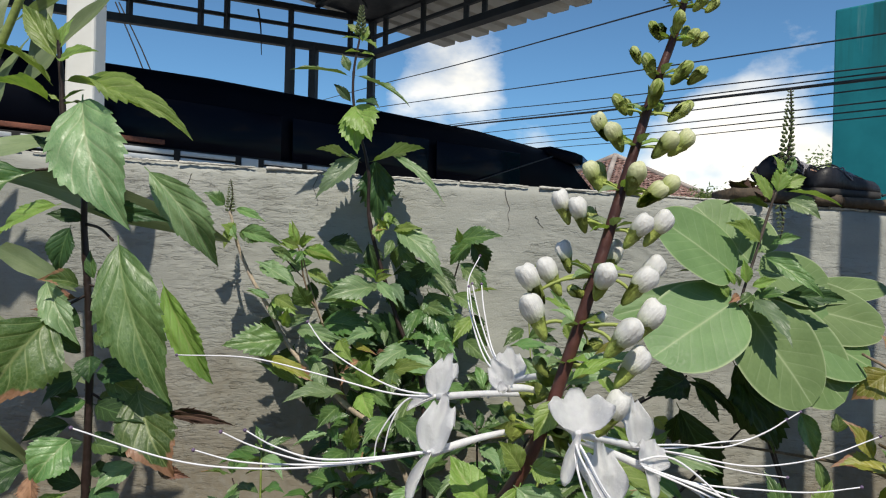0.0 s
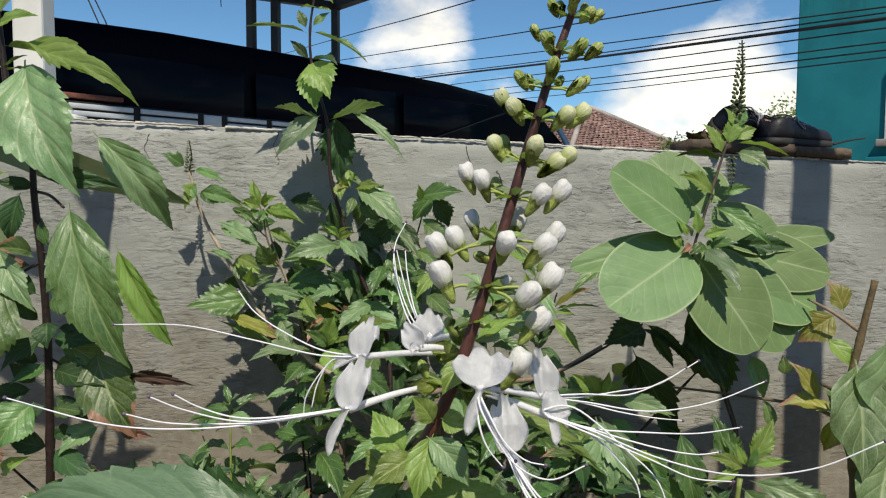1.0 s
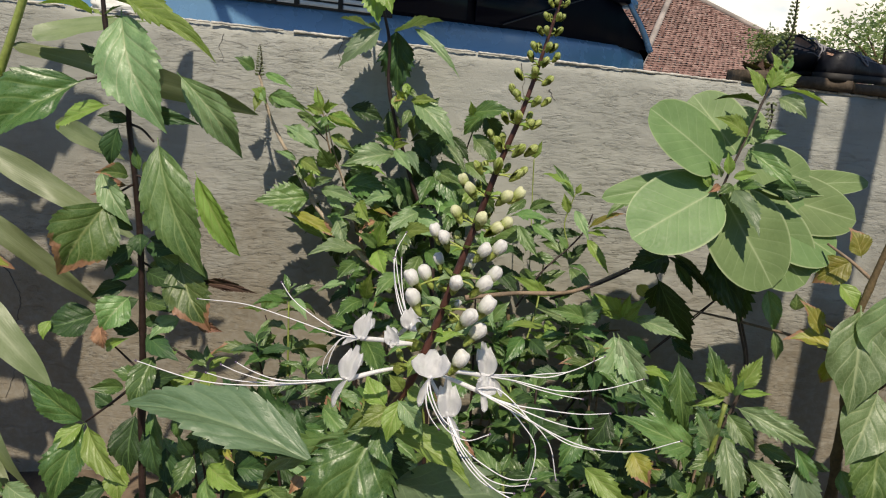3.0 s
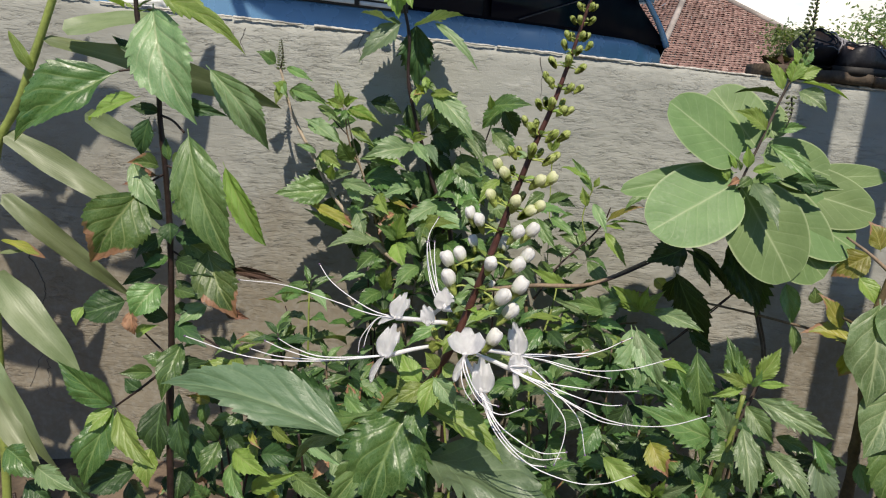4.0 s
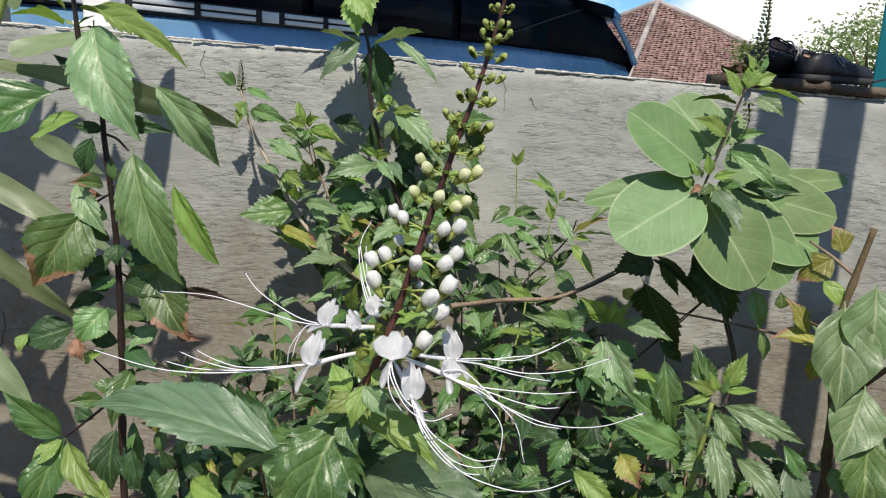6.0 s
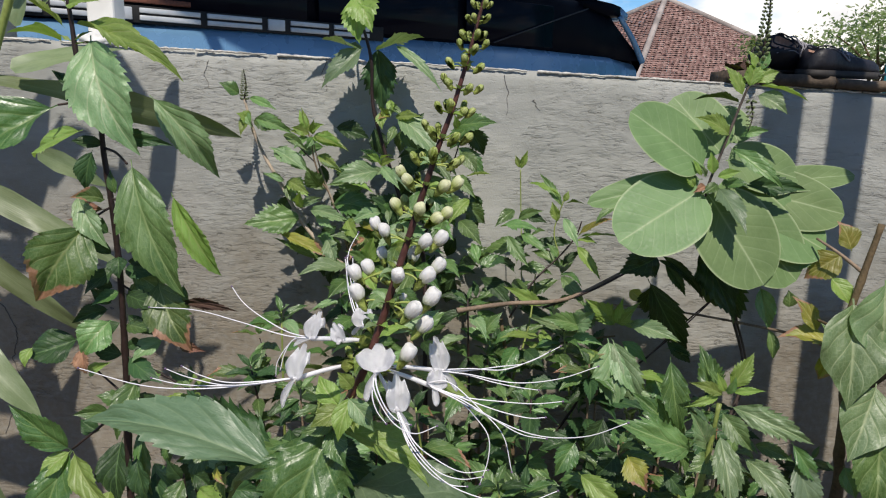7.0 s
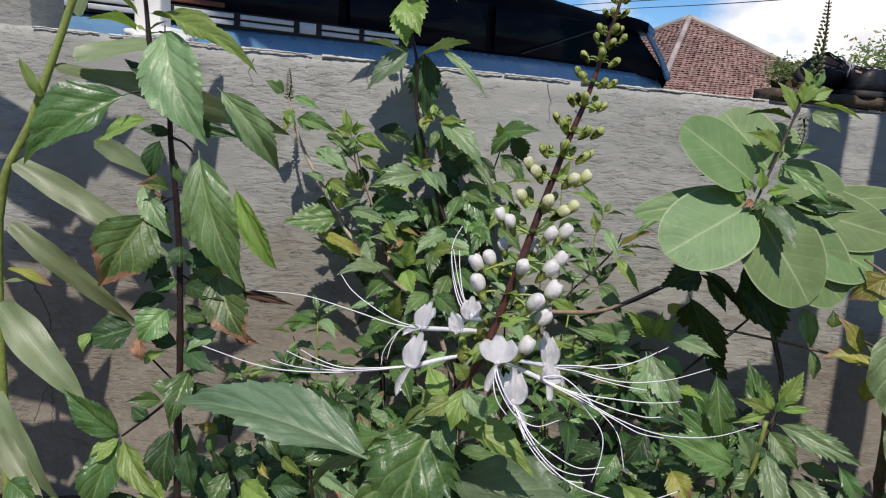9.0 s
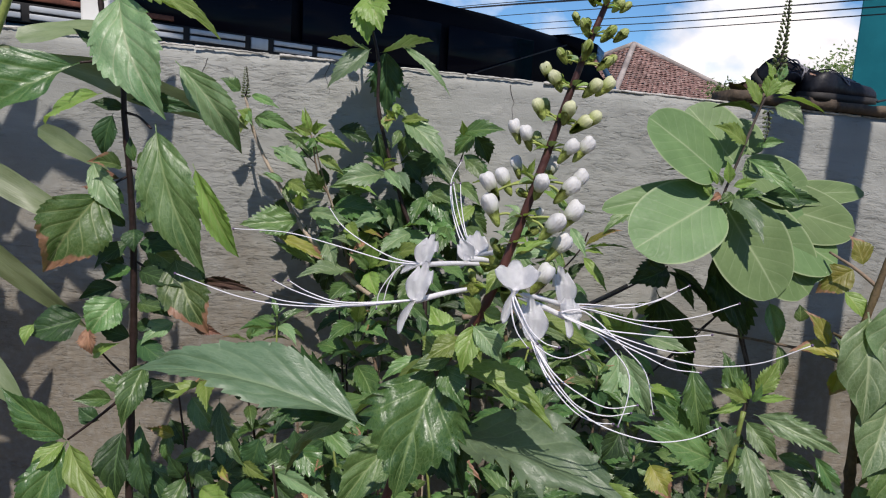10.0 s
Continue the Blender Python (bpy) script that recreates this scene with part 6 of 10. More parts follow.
leaf(tall, "fine", (-0.277, 0.55, 0.705), (-0.281, 0.55, 0.728), 0.0097, (0, -0.85, 0.5), 0.06, 0.5, "deep", 1)
leaf(tall, "lance", (-0.276, 0.55, 0.703), (-0.262, 0.55, 0.717), 0.0074, (0, -0.85, 0.5), 0.06, 0.5, "leaf", 2)
leaf(tall, "fine", (-0.285, 0.55, 0.647), (-0.306, 0.54, 0.665), 0.0133, (0, -0.85, 0.5), 0.1, 0.5, "dark", 3)
leaf(tall, "fine", (-0.277, 0.55, 0.655), (-0.256, 0.56, 0.661), 0.0135, (0, -0.85, 0.5), 0.08, 0.5, "dark", 0)
leaf(tall, "fine", (-0.296, 0.53, 0.679), (-0.332, 0.5, 0.612), 0.065, (0, -0.7, -0.6), 0.12, 0.3, "burnt", 0)
leaf(tall, "fine", (-0.274, 0.54, 0.648), (-0.27, 0.53, 0.629), 0.022, (0, -1, 0.1), 0.12, 0.4, "dark", 2)
leaf(tall, "fine", (-0.271, 0.55, 0.641), (-0.243, 0.55, 0.64), 0.0097, (0, -0.85, 0.5), 0.08, 0.5, "dark", 3)
leaf(tall, "fine", (-0.272, 0.555, 0.63), (-0.232, 0.56, 0.599), 0.0244, (0, -0.85, 0.5), 0.12, 0.45, "leaf", 0)
leaf(tall, "fine", (-0.286, 0.55, 0.614), (-0.308, 0.54, 0.625), 0.0142, (0, -0.85, 0.5), 0.08, 0.5, "dark", 1)
leaf(tall, "lance", (-0.274, 0.55, 0.609), (-0.253, 0.55, 0.617), 0.0097, (0, -0.85, 0.5), 0.08, 0.5, "deep", 2)
leaf(tall, "fine", (-0.242, 0.55, 0.624), (-0.205, 0.53, 0.558), 0.0459, (0, -1, 0.1), 0.15, 0.3, "burnt", 3)
leaf(tall, "fine", (-0.225, 0.57, 0.615), (-0.234, 0.57, 0.576), 0.0273, (0, -1, 0.1), 0.1, 0.4, "deep", 0)
leaf(tall, "crisp", (-0.222, 0.552, 0.602), (-0.164, 0.55, 0.595), 0.0093, (0, -0.85, 0.5), 0.24, 0.9, "dry", 0)
leaf(tall, "crisp", (-0.222, 0.545, 0.56), (-0.195, 0.54, 0.557), 0.0096, (0, -0.85, 0.5), 0.24, 0.9, "brown", 2)
stem(tall, [(-0.287, 0.55, 0.508), (-0.3, 0.55, 0.52), (-0.306, 0.54, 0.535)], 0.0012, 0.0009, "stem_dark", "petiole", 0)
stem(tall, [(-0.286, 0.55, 0.492), (-0.311, 0.55, 0.469), (-0.342, 0.55, 0.443)], 0.0016, 0.0011, "stem_dark", "branch", 0)
stem(tall, [(-0.283, 0.55, 0.537), (-0.258, 0.555, 0.531), (-0.223, 0.56, 0.51)], 0.0016, 0.001, "stem_dark", "branch", 0)
leaf(tall, "fine", (-0.319, 0.54, 0.565), (-0.363, 0.52, 0.552), 0.0397, (0, -0.85, 0.5), 0.12, 0.35, "dark", 0)
leaf(tall, "fine", (-0.353, 0.52, 0.562), (-0.356, 0.51, 0.545), 0.013, (0, -1, 0.1), 0.15, 0.6, "young", 1)
leaf(tall, "fine", (-0.286, 0.54, 0.585), (-0.307, 0.52, 0.553), 0.0374, (0, -1, 0.1), 0.12, 0.35, "leaf", 2)
leaf(tall, "crisp", (-0.308, 0.525, 0.561), (-0.303, 0.52, 0.537), 0.0141, (0, -1, 0.1), 0.2, 0.8, "brown", 3)
leaf(tall, "fine", (-0.312, 0.54, 0.529), (-0.285, 0.53, 0.546), 0.0135, (0, -0.85, 0.5), 0.15, 0.6, "young", 0)
leaf(tall, "fine", (-0.289, 0.55, 0.598), (-0.305, 0.54, 0.617), 0.0147, (0, -0.85, 0.5), 0.08, 0.5, "dark", 1)
leaf(tall, "fine", (-0.292, 0.55, 0.593), (-0.319, 0.53, 0.584), 0.0182, (0, -0.85, 0.5), 0.1, 0.5, "dark", 2)
leaf(tall, "fine", (-0.275, 0.55, 0.588), (-0.244, 0.55, 0.567), 0.0148, (0, -0.85, 0.5), 0.1, 0.5, "dark", 3)
leaf(tall, "fine", (-0.277, 0.55, 0.555), (-0.257, 0.55, 0.56), 0.0139, (0, -0.85, 0.5), 0.08, 0.5, "dark", 0)
leaf(tall, "fine", (-0.245, 0.56, 0.56), (-0.269, 0.54, 0.543), 0.0227, (0, -0.85, 0.5), 0.12, 0.5, "pale", 1)
leaf(tall, "fine", (-0.248, 0.56, 0.527), (-0.264, 0.54, 0.52), 0.0125, (0, -0.85, 0.5), 0.1, 0.5, "leaf", 2)
leaf(tall, "fine", (-0.265, 0.545, 0.526), (-0.274, 0.51, 0.476), 0.0275, (0, -1, 0.1), 0.15, 0.4, "deep", 3)
leaf(tall, "fine", (-0.268, 0.55, 0.499), (-0.24, 0.54, 0.489), 0.0137, (0, -0.85, 0.5), 0.1, 0.5, "dark", 0)
leaf(tall, "fine", (-0.299, 0.55, 0.485), (-0.326, 0.53, 0.49), 0.0173, (0, -0.85, 0.5), 0.1, 0.5, "deep", 1)
leaf(tall, "fine", (-0.344, 0.55, 0.442), (-0.391, 0.53, 0.497), 0.0354, (0, -0.85, 0.5), 0.1, 0.35, "deep", 2)
leaf(tall, "fine", (-0.344, 0.55, 0.441), (-0.369, 0.53, 0.416), 0.0222, (0, -0.85, 0.5), 0.12, 0.4, "young", 3)
leaf(tall, "fine", (-0.343, 0.55, 0.441), (-0.365, 0.52, 0.364), 0.04, (0, -1, 0.1), 0.1, 0.4, "deep", 0)
leaf(tall, "fine", (-0.342, 0.55, 0.441), (-0.286, 0.52, 0.392), 0.0306, (0, -1, 0.1), 0.15, 0.35, "young", 1)
leaf(tall, "fine", (-0.3, 0.54, 0.407), (-0.296, 0.52, 0.37), 0.029, (0, -1, 0.1), 0.12, 0.4, "young", 2)
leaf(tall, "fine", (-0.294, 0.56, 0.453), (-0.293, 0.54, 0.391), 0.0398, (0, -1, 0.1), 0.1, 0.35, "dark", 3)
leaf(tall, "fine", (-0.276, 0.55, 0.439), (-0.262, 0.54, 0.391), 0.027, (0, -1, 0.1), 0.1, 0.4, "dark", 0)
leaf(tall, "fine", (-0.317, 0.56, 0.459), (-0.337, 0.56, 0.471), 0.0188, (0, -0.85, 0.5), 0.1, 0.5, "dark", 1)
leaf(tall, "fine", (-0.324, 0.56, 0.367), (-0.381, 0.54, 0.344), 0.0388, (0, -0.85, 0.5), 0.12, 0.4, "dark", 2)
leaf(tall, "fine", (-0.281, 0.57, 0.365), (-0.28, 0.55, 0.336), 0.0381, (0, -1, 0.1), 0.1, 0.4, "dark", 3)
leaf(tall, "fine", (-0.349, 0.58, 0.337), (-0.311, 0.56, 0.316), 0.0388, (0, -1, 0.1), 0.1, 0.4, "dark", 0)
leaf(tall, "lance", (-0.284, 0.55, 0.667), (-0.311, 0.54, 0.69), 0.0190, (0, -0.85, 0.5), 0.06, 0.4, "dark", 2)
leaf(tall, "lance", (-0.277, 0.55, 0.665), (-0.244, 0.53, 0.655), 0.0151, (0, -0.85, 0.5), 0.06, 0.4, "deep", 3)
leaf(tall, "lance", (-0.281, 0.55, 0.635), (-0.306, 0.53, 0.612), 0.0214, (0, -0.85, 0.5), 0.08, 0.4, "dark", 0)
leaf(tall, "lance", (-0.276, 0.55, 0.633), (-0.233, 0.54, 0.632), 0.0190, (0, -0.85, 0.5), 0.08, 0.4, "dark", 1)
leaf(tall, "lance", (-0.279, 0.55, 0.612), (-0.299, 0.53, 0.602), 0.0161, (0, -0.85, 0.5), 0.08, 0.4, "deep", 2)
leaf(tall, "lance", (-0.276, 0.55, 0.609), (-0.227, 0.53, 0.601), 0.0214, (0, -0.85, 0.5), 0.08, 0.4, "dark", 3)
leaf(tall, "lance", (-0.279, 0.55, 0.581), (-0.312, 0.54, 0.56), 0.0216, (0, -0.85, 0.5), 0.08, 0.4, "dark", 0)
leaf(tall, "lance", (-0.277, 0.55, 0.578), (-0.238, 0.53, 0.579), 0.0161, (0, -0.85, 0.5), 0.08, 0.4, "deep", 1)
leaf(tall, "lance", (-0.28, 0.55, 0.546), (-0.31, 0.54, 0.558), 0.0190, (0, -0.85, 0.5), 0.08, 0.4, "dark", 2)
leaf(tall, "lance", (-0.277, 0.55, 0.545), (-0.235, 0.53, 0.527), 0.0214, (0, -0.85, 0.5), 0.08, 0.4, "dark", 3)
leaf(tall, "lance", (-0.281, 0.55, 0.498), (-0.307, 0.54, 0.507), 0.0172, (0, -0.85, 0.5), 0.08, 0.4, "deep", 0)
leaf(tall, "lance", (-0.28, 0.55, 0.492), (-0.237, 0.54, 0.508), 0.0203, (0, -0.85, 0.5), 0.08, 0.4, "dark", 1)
rosette(tall, (-0.217, 0.555, 0.518), 0.0453, 8, RNG, ("young", "young", "leaf"), (0, -0.3, 1))


# ---- the strap-leaved plant ----

reed = thing("reed_plant", (-0.62, 0.74, 0), "tall green stalk with long pale strap-shaped leaves", "plant")
stem(reed, [(-0.64, 0.76, -0.12), (-0.62, 0.75, 0.25), (-0.601, 0.74, 0.622), (-0.553, 0.74, 0.742), (-0.507, 0.74, 0.853), (-0.441, 0.74, 1.019)], 0.0066, 0.004, "stem_green", "stalk", 7)
leaf(reed, "strap", (-0.523, 0.74, 0.812), (-0.291, 0.95, 0.737), 0.0284, (0, -0.85, 0.5), 0.06, 0.3, "strap", 0)
leaf(reed, "strap", (-0.484, 0.76, 0.725), (-0.429, 0.82, 0.676), 0.0292, (0, -0.85, 0.5), 0.06, 0.3, "strap", 1)
leaf(reed, "strap", (-0.579, 0.74, 0.696), (-0.392, 0.78, 0.577), 0.0332, (0, -0.85, 0.5), 0.08, 0.25, "strap", 2)
leaf(reed, "strap", (-0.573, 0.72, 0.622), (-0.429, 0.76, 0.488), 0.0299, (0, -0.85, 0.5), 0.08, 0.25, "strap", 3)
leaf(reed, "strap", (-0.575, 0.7, 0.526), (-0.459, 0.68, 0.413), 0.0418, (0, -0.85, 0.5), 0.08, 0.25, "strap", 0)
leaf(reed, "strap", (-0.579, 0.68, 0.415), (-0.445, 0.62, 0.298), 0.0372, (0, -0.85, 0.5), 0.08, 0.25, "strap", 1)
leaf(reed, "strap", (-0.542, 0.73, 0.749), (-0.507, 0.72, 0.755), 0.0091, (0, -0.85, 0.5), 0.1, 0.4, "young", 0)
leaf(reed, "strap", (-0.529, 0.73, 0.776), (-0.549, 0.72, 0.819), 0.0129, (0, -0.85, 0.5), 0.1, 0.4, "young", 1)
leaf(reed, "strap", (-0.561, 0.66, 0.381), (-0.477, 0.62, 0.307), 0.0267, (0, -0.85, 0.5), 0.1, 0.3, "strap", 2)
leaf(reed, "strap", (-0.55, 0.72, 0.551), (-0.594, 0.7, 0.542), 0.0127, (0, -0.3, 1), 0.1, 0.3, "strap", 3)
leaf(reed, "strap", (-0.578, 0.72, 0.564), (-0.508, 0.7, 0.551), 0.0089, (0, -0.3, 1), 0.1, 0.3, "yellow", 0)
leaf(reed, "strap", (-0.471, 0.78, 0.904), (-0.348, 0.74, 0.999), 0.0312, (0, -0.85, 0.5), 0.04, 0.3, "strap", 1)
leaf(reed, "strap", (-0.537, 0.8, 0.942), (-0.399, 0.78, 1.014), 0.0274, (0.2, -0.5, 0.8), 0.08, 0.3, "strap", 2)
leaf(reed, "strap", (-0.495, 0.74, 0.825), (-0.379, 0.8, 0.852), 0.0340, (0, -0.85, 0.5), 0.05, 0.2, "strap", 3)
leaf(reed, "strap", (-0.536, 0.82, 0.879), (-0.498, 0.84, 0.977), 0.0262, (0, -0.85, 0.5), 0.08, 0.3, "strap", 0)
leaf(reed, "strap", (-0.544, 0.82, 0.931), (-0.526, 0.84, 1.042), 0.0262, (0, -0.85, 0.5), 0.08, 0.3, "strap", 1)
leaf(reed, "strap", (-0.473, 0.8, 0.921), (-0.465, 0.82, 1.03), 0.0192, (0, -0.85, 0.5), 0.05, 0.3, "strap", 2)
# reed top above the view, added for its shadows on the wall
stem(reed, [(-0.441, 0.74, 1.019), (-0.52, 0.75, 1.30), (-0.50, 0.76, 1.50)], 0.0045, 0.003, "stem_green", "stalk", 3)
for bx, bz, tx, ty, tz, w in ((-0.53, 1.24, -0.80, 0.78, 1.16, 0.035), (-0.51, 1.37, -0.78, 0.84, 1.30, 0.04),
                              (-0.50, 1.49, -0.66, 0.90, 1.52, 0.03), (-0.55, 1.10, -0.82, 0.92, 1.08, 0.035), (-0.54, 1.14, -0.62, 1.02, 1.07, 0.05), (-0.53, 1.28, -0.50, 1.05, 1.18, 0.05), (-0.55, 1.12, -0.70, 0.70, 1.20, 0.045)):
    leaf(reed, "strap", (bx, 0.75, bz), (tx, ty, tz), w, (0, -0.4, 1), 0.1, 0.2, "strap", 1)
# unseen clump further left, added to shade the low wall
for k in range(26):
    f = k / 25
    bx, bz = -0.83 + 0.08 * RNG.random(), 0.45 + 0.9 * f
    side = -1 if k % 2 else 0.35
    tip = (bx + side * RNG.uniform(0.15, 0.34), RNG.uniform(0.66, 1.0), bz + RNG.uniform(-0.12, 0.16))
    if tip[0] > -0.60 and tip[2] < 1.10:
        tip = (-0.66, tip[1], tip[2])
    leaf(reed, "strap", (bx, 0.82, bz), tip, RNG.uniform(0.05, 0.075), (0.1, -0.5, 1), 0.08, 0.2, "strap", k)
stem(reed, [(-0.86, 0.82, -0.12), (-0.85, 0.82, 0.5), (-0.83, 0.82, 1.4)], 0.008, 0.004, "stem_green", "stalk", 8)


under_herb = thing("cat_whiskers_plant", (-0.2, 0.62, 0), "low leafy herb under the tall stems with some browned leaves", "plant")
stem(under_herb, [(-0.2, 0.62, -0.12), (-0.202, 0.61, 0.2), (-0.212, 0.6, 0.31)], 0.0024, 0.0018, "stem_dark", "stem", 5)
stem(under_herb, [(-0.238, 0.6, 0.301), (-0.247, 0.6, 0.35), (-0.251, 0.6, 0.392)], 0.0018, 0.0013, "stem_dark", "stem", 0)
stem(under_herb, [(-0.152, 0.62, 0.297), (-0.159, 0.62, 0.347), (-0.166, 0.62, 0.396)], 0.0018, 0.0013, "stem_dark", "stem", 0)
leaf(under_herb, "serrate", (-0.25, 0.6, 0.388), (-0.265, 0.57, 0.354), 0.0256, (0, -1, 0.1), 0.12, 0.4, "deep", 0)
leaf(under_herb, "serrate", (-0.282, 0.6, 0.396), (-0.26, 0.58, 0.354), 0.0248, (0, -1, 0.1), 0.12, 0.4, "dark", 1)
leaf(under_herb, "serrate", (-0.251, 0.6, 0.386), (-0.264, 0.59, 0.415), 0.016, (0, -0.85, 0.5), 0.1, 0.5, "dark", 2)
leaf(under_herb, "serrate", (-0.235, 0.6, 0.377), (-0.18, 0.56, 0.373), 0.0254, (0, -0.85, 0.5), 0.12, 0.45, "young", 3)
leaf(under_herb, "serrate", (-0.237, 0.6, 0.364), (-0.206, 0.56, 0.338), 0.0283, (0, -1, 0.1), 0.12, 0.4, "leaf", 0)
leaf(under_herb, "serrate", (-0.244, 0.61, 0.387), (-0.218, 0.6, 0.374), 0.0214, (0, -0.85, 0.5), 0.1, 0.5, "dark", 1)
leaf(under_herb, "serrate", (-0.215, 0.6, 0.325), (-0.155, 0.57, 0.374), 0.0207, (0, -0.85, 0.5), 0.12, 0.5, "young", 2)
leaf(under_herb, "serrate", (-0.169, 0.6, 0.357), (-0.11, 0.56, 0.352), 0.0234, (0, -0.85, 0.5), 0.12, 0.45, "leaf", 3)
leaf(under_herb, "serrate", (-0.121, 0.62, 0.381), (-0.101, 0.58, 0.349), 0.0303, (0, -1, 0.1), 0.15, 0.4, "pale", 0)
leaf(under_herb, "serrate", (-0.125, 0.6, 0.38), (-0.139, 0.58, 0.362), 0.0159, (0, -1, 0.1), 0.2, 0.8, "brown", 1)
leaf(under_herb, "serrate", (-0.265, 0.59, 0.34), (-0.265, 0.58, 0.359), 0.0138, (0, -0.85, 0.5), 0.2, 0.8, "brown", 2)
leaf(under_herb, "serrate", (-0.213, 0.6, 0.404), (-0.197, 0.58, 0.393), 0.0099, (0, -1, 0.1), 0.2, 0.7, "yellow", 3)
leaf(under_herb, "serrate", (-0.192, 0.6, 0.33), (-0.167, 0.58, 0.322), 0.0248, (0, -1, 0.1), 0.15, 0.5, "yellow", 0)
leaf(under_herb, "serrate", (-0.256, 0.58, 0.326), (-0.266, 0.56, 0.359), 0.024, (0, -0.85, 0.5), 0.1, 0.4, "leaf", 1)
# dark leaves set behind, in place of shade between the stems
leaf(under_herb, "serrate", (-0.219, 0.64, 0.351), (-0.172, 0.64, 0.349), 0.0296, (0, -0.85, 0.5), 0.1, 0.4, "dark", 2)
leaf(under_herb, "serrate", (-0.174, 0.65, 0.365), (-0.131, 0.64, 0.338), 0.0271, (0, -1, 0.1), 0.1, 0.4, "dark", 3)
leaf(under_herb, "serrate", (-0.198, 0.64, 0.324), (-0.216, 0.63, 0.29), 0.0331, (0, -1, 0.1), 0.1, 0.4, "dark", 0)
leaf(under_herb, "serrate", (-0.292, 0.62, 0.341), (-0.304, 0.6, 0.308), 0.0349, (0, -1, 0.1), 0.1, 0.4, "dark", 1)
leaf(under_herb, "serrate", (-0.101, 0.62, 0.36), (-0.109, 0.6, 0.322), 0.0318, (0, -1, 0.1), 0.1, 0.4, "deep", 2)
stem(under_herb, [(-0.269, 0.68, 0.308), (-0.279, 0.68, 0.376), (-0.288, 0.68, 0.448)], 0.0016, 0.001, "stem_dark", "stem", 0)
leaf(under_herb, "serrate", (-0.236, 0.66, 0.45), (-0.196, 0.62, 0.391), 0.0297, (0, -1, 0.1), 0.12, 0.4, "deep", 0)
leaf(under_herb, "serrate", (-0.274, 0.68, 0.443), (-0.235, 0.66, 0.406), 0.0311, (0, -1, 0.1), 0.12, 0.4, "leaf", 1)
leaf(under_herb, "serrate", (-0.297, 0.6, 0.445), (-0.277, 0.58, 0.371), 0.0226, (0, -1, 0.1), 0.12, 0.4, "deep", 2)
leaf(under_herb, "serrate", (-0.282, 0.64, 0.417), (-0.28, 0.63, 0.384), 0.0179, (0, -1, 0.1), 0.12, 0.4, "deep", 3)
leaf(under_herb, "serrate", (-0.245, 0.66, 0.395), (-0.255, 0.63, 0.361), 0.0234, (0, -1, 0.1), 0.12, 0.4, "deep", 0)
leaf(under_herb, "serrate", (-0.304, 0.64, 0.383), (-0.267, 0.62, 0.359), 0.0203, (0, -0.85, 0.5), 0.12, 0.4, "deep", 1)
leaf(under_herb, "serrate", (-0.257, 0.66, 0.386), (-0.277, 0.64, 0.384), 0.0171, (0, -0.85, 0.5), 0.12, 0.5, "leaf", 2)
leaf(under_herb, "serrate", (-0.209, 0.66, 0.378), (-0.168, 0.62, 0.378), 0.0142, (0, -0.85, 0.5), 0.15, 0.5, "young", 3)
leaf(under_herb, "serrate", (-0.227, 0.66, 0.363), (-0.213, 0.62, 0.35), 0.0245, (0, -1, 0.1), 0.12, 0.4, "young", 0)
leaf(under_herb, "serrate", (-0.276, 0.64, 0.412), (-0.299, 0.62, 0.428), 0.014, (0, -0.85, 0.5), 0.17, 0.5, "yellow", 1)
leaf(under_herb, "serrate", (-0.158, 0.6, 0.399), (-0.097, 0.55, 0.399), 0.0162, (0, -0.85, 0.5), 0.15, 0.5, "pale", 2)
leaf(under_herb, "serrate", (-0.132, 0.7, 0.411), (-0.077, 0.66, 0.378), 0.0206, (0, -0.85, 0.5), 0.15, 0.5, "leaf", 3)
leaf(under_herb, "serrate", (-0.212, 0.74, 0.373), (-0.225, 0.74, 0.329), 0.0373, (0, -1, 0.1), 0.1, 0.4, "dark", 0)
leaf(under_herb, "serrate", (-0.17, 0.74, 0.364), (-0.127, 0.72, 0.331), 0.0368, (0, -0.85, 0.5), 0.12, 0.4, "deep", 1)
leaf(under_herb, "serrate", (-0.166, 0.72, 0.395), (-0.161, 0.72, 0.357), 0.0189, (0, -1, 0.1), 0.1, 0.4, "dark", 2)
# large dark leaves added as backing, standing for the black shaded gaps
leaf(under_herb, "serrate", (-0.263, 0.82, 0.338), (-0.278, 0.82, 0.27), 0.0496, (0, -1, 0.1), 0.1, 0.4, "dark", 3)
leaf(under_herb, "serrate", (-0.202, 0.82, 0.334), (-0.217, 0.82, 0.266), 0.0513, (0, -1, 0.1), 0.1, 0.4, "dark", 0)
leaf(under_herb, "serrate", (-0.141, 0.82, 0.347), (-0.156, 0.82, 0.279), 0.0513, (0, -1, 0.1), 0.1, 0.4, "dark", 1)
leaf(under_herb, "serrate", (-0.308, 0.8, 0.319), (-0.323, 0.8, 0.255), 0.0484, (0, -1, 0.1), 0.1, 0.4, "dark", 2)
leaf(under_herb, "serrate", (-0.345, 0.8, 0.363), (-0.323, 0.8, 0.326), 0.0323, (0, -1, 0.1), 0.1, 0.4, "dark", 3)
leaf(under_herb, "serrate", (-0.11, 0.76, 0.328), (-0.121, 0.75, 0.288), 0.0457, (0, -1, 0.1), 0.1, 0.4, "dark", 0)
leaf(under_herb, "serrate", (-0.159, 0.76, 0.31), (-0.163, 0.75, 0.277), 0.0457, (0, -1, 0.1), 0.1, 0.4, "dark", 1)

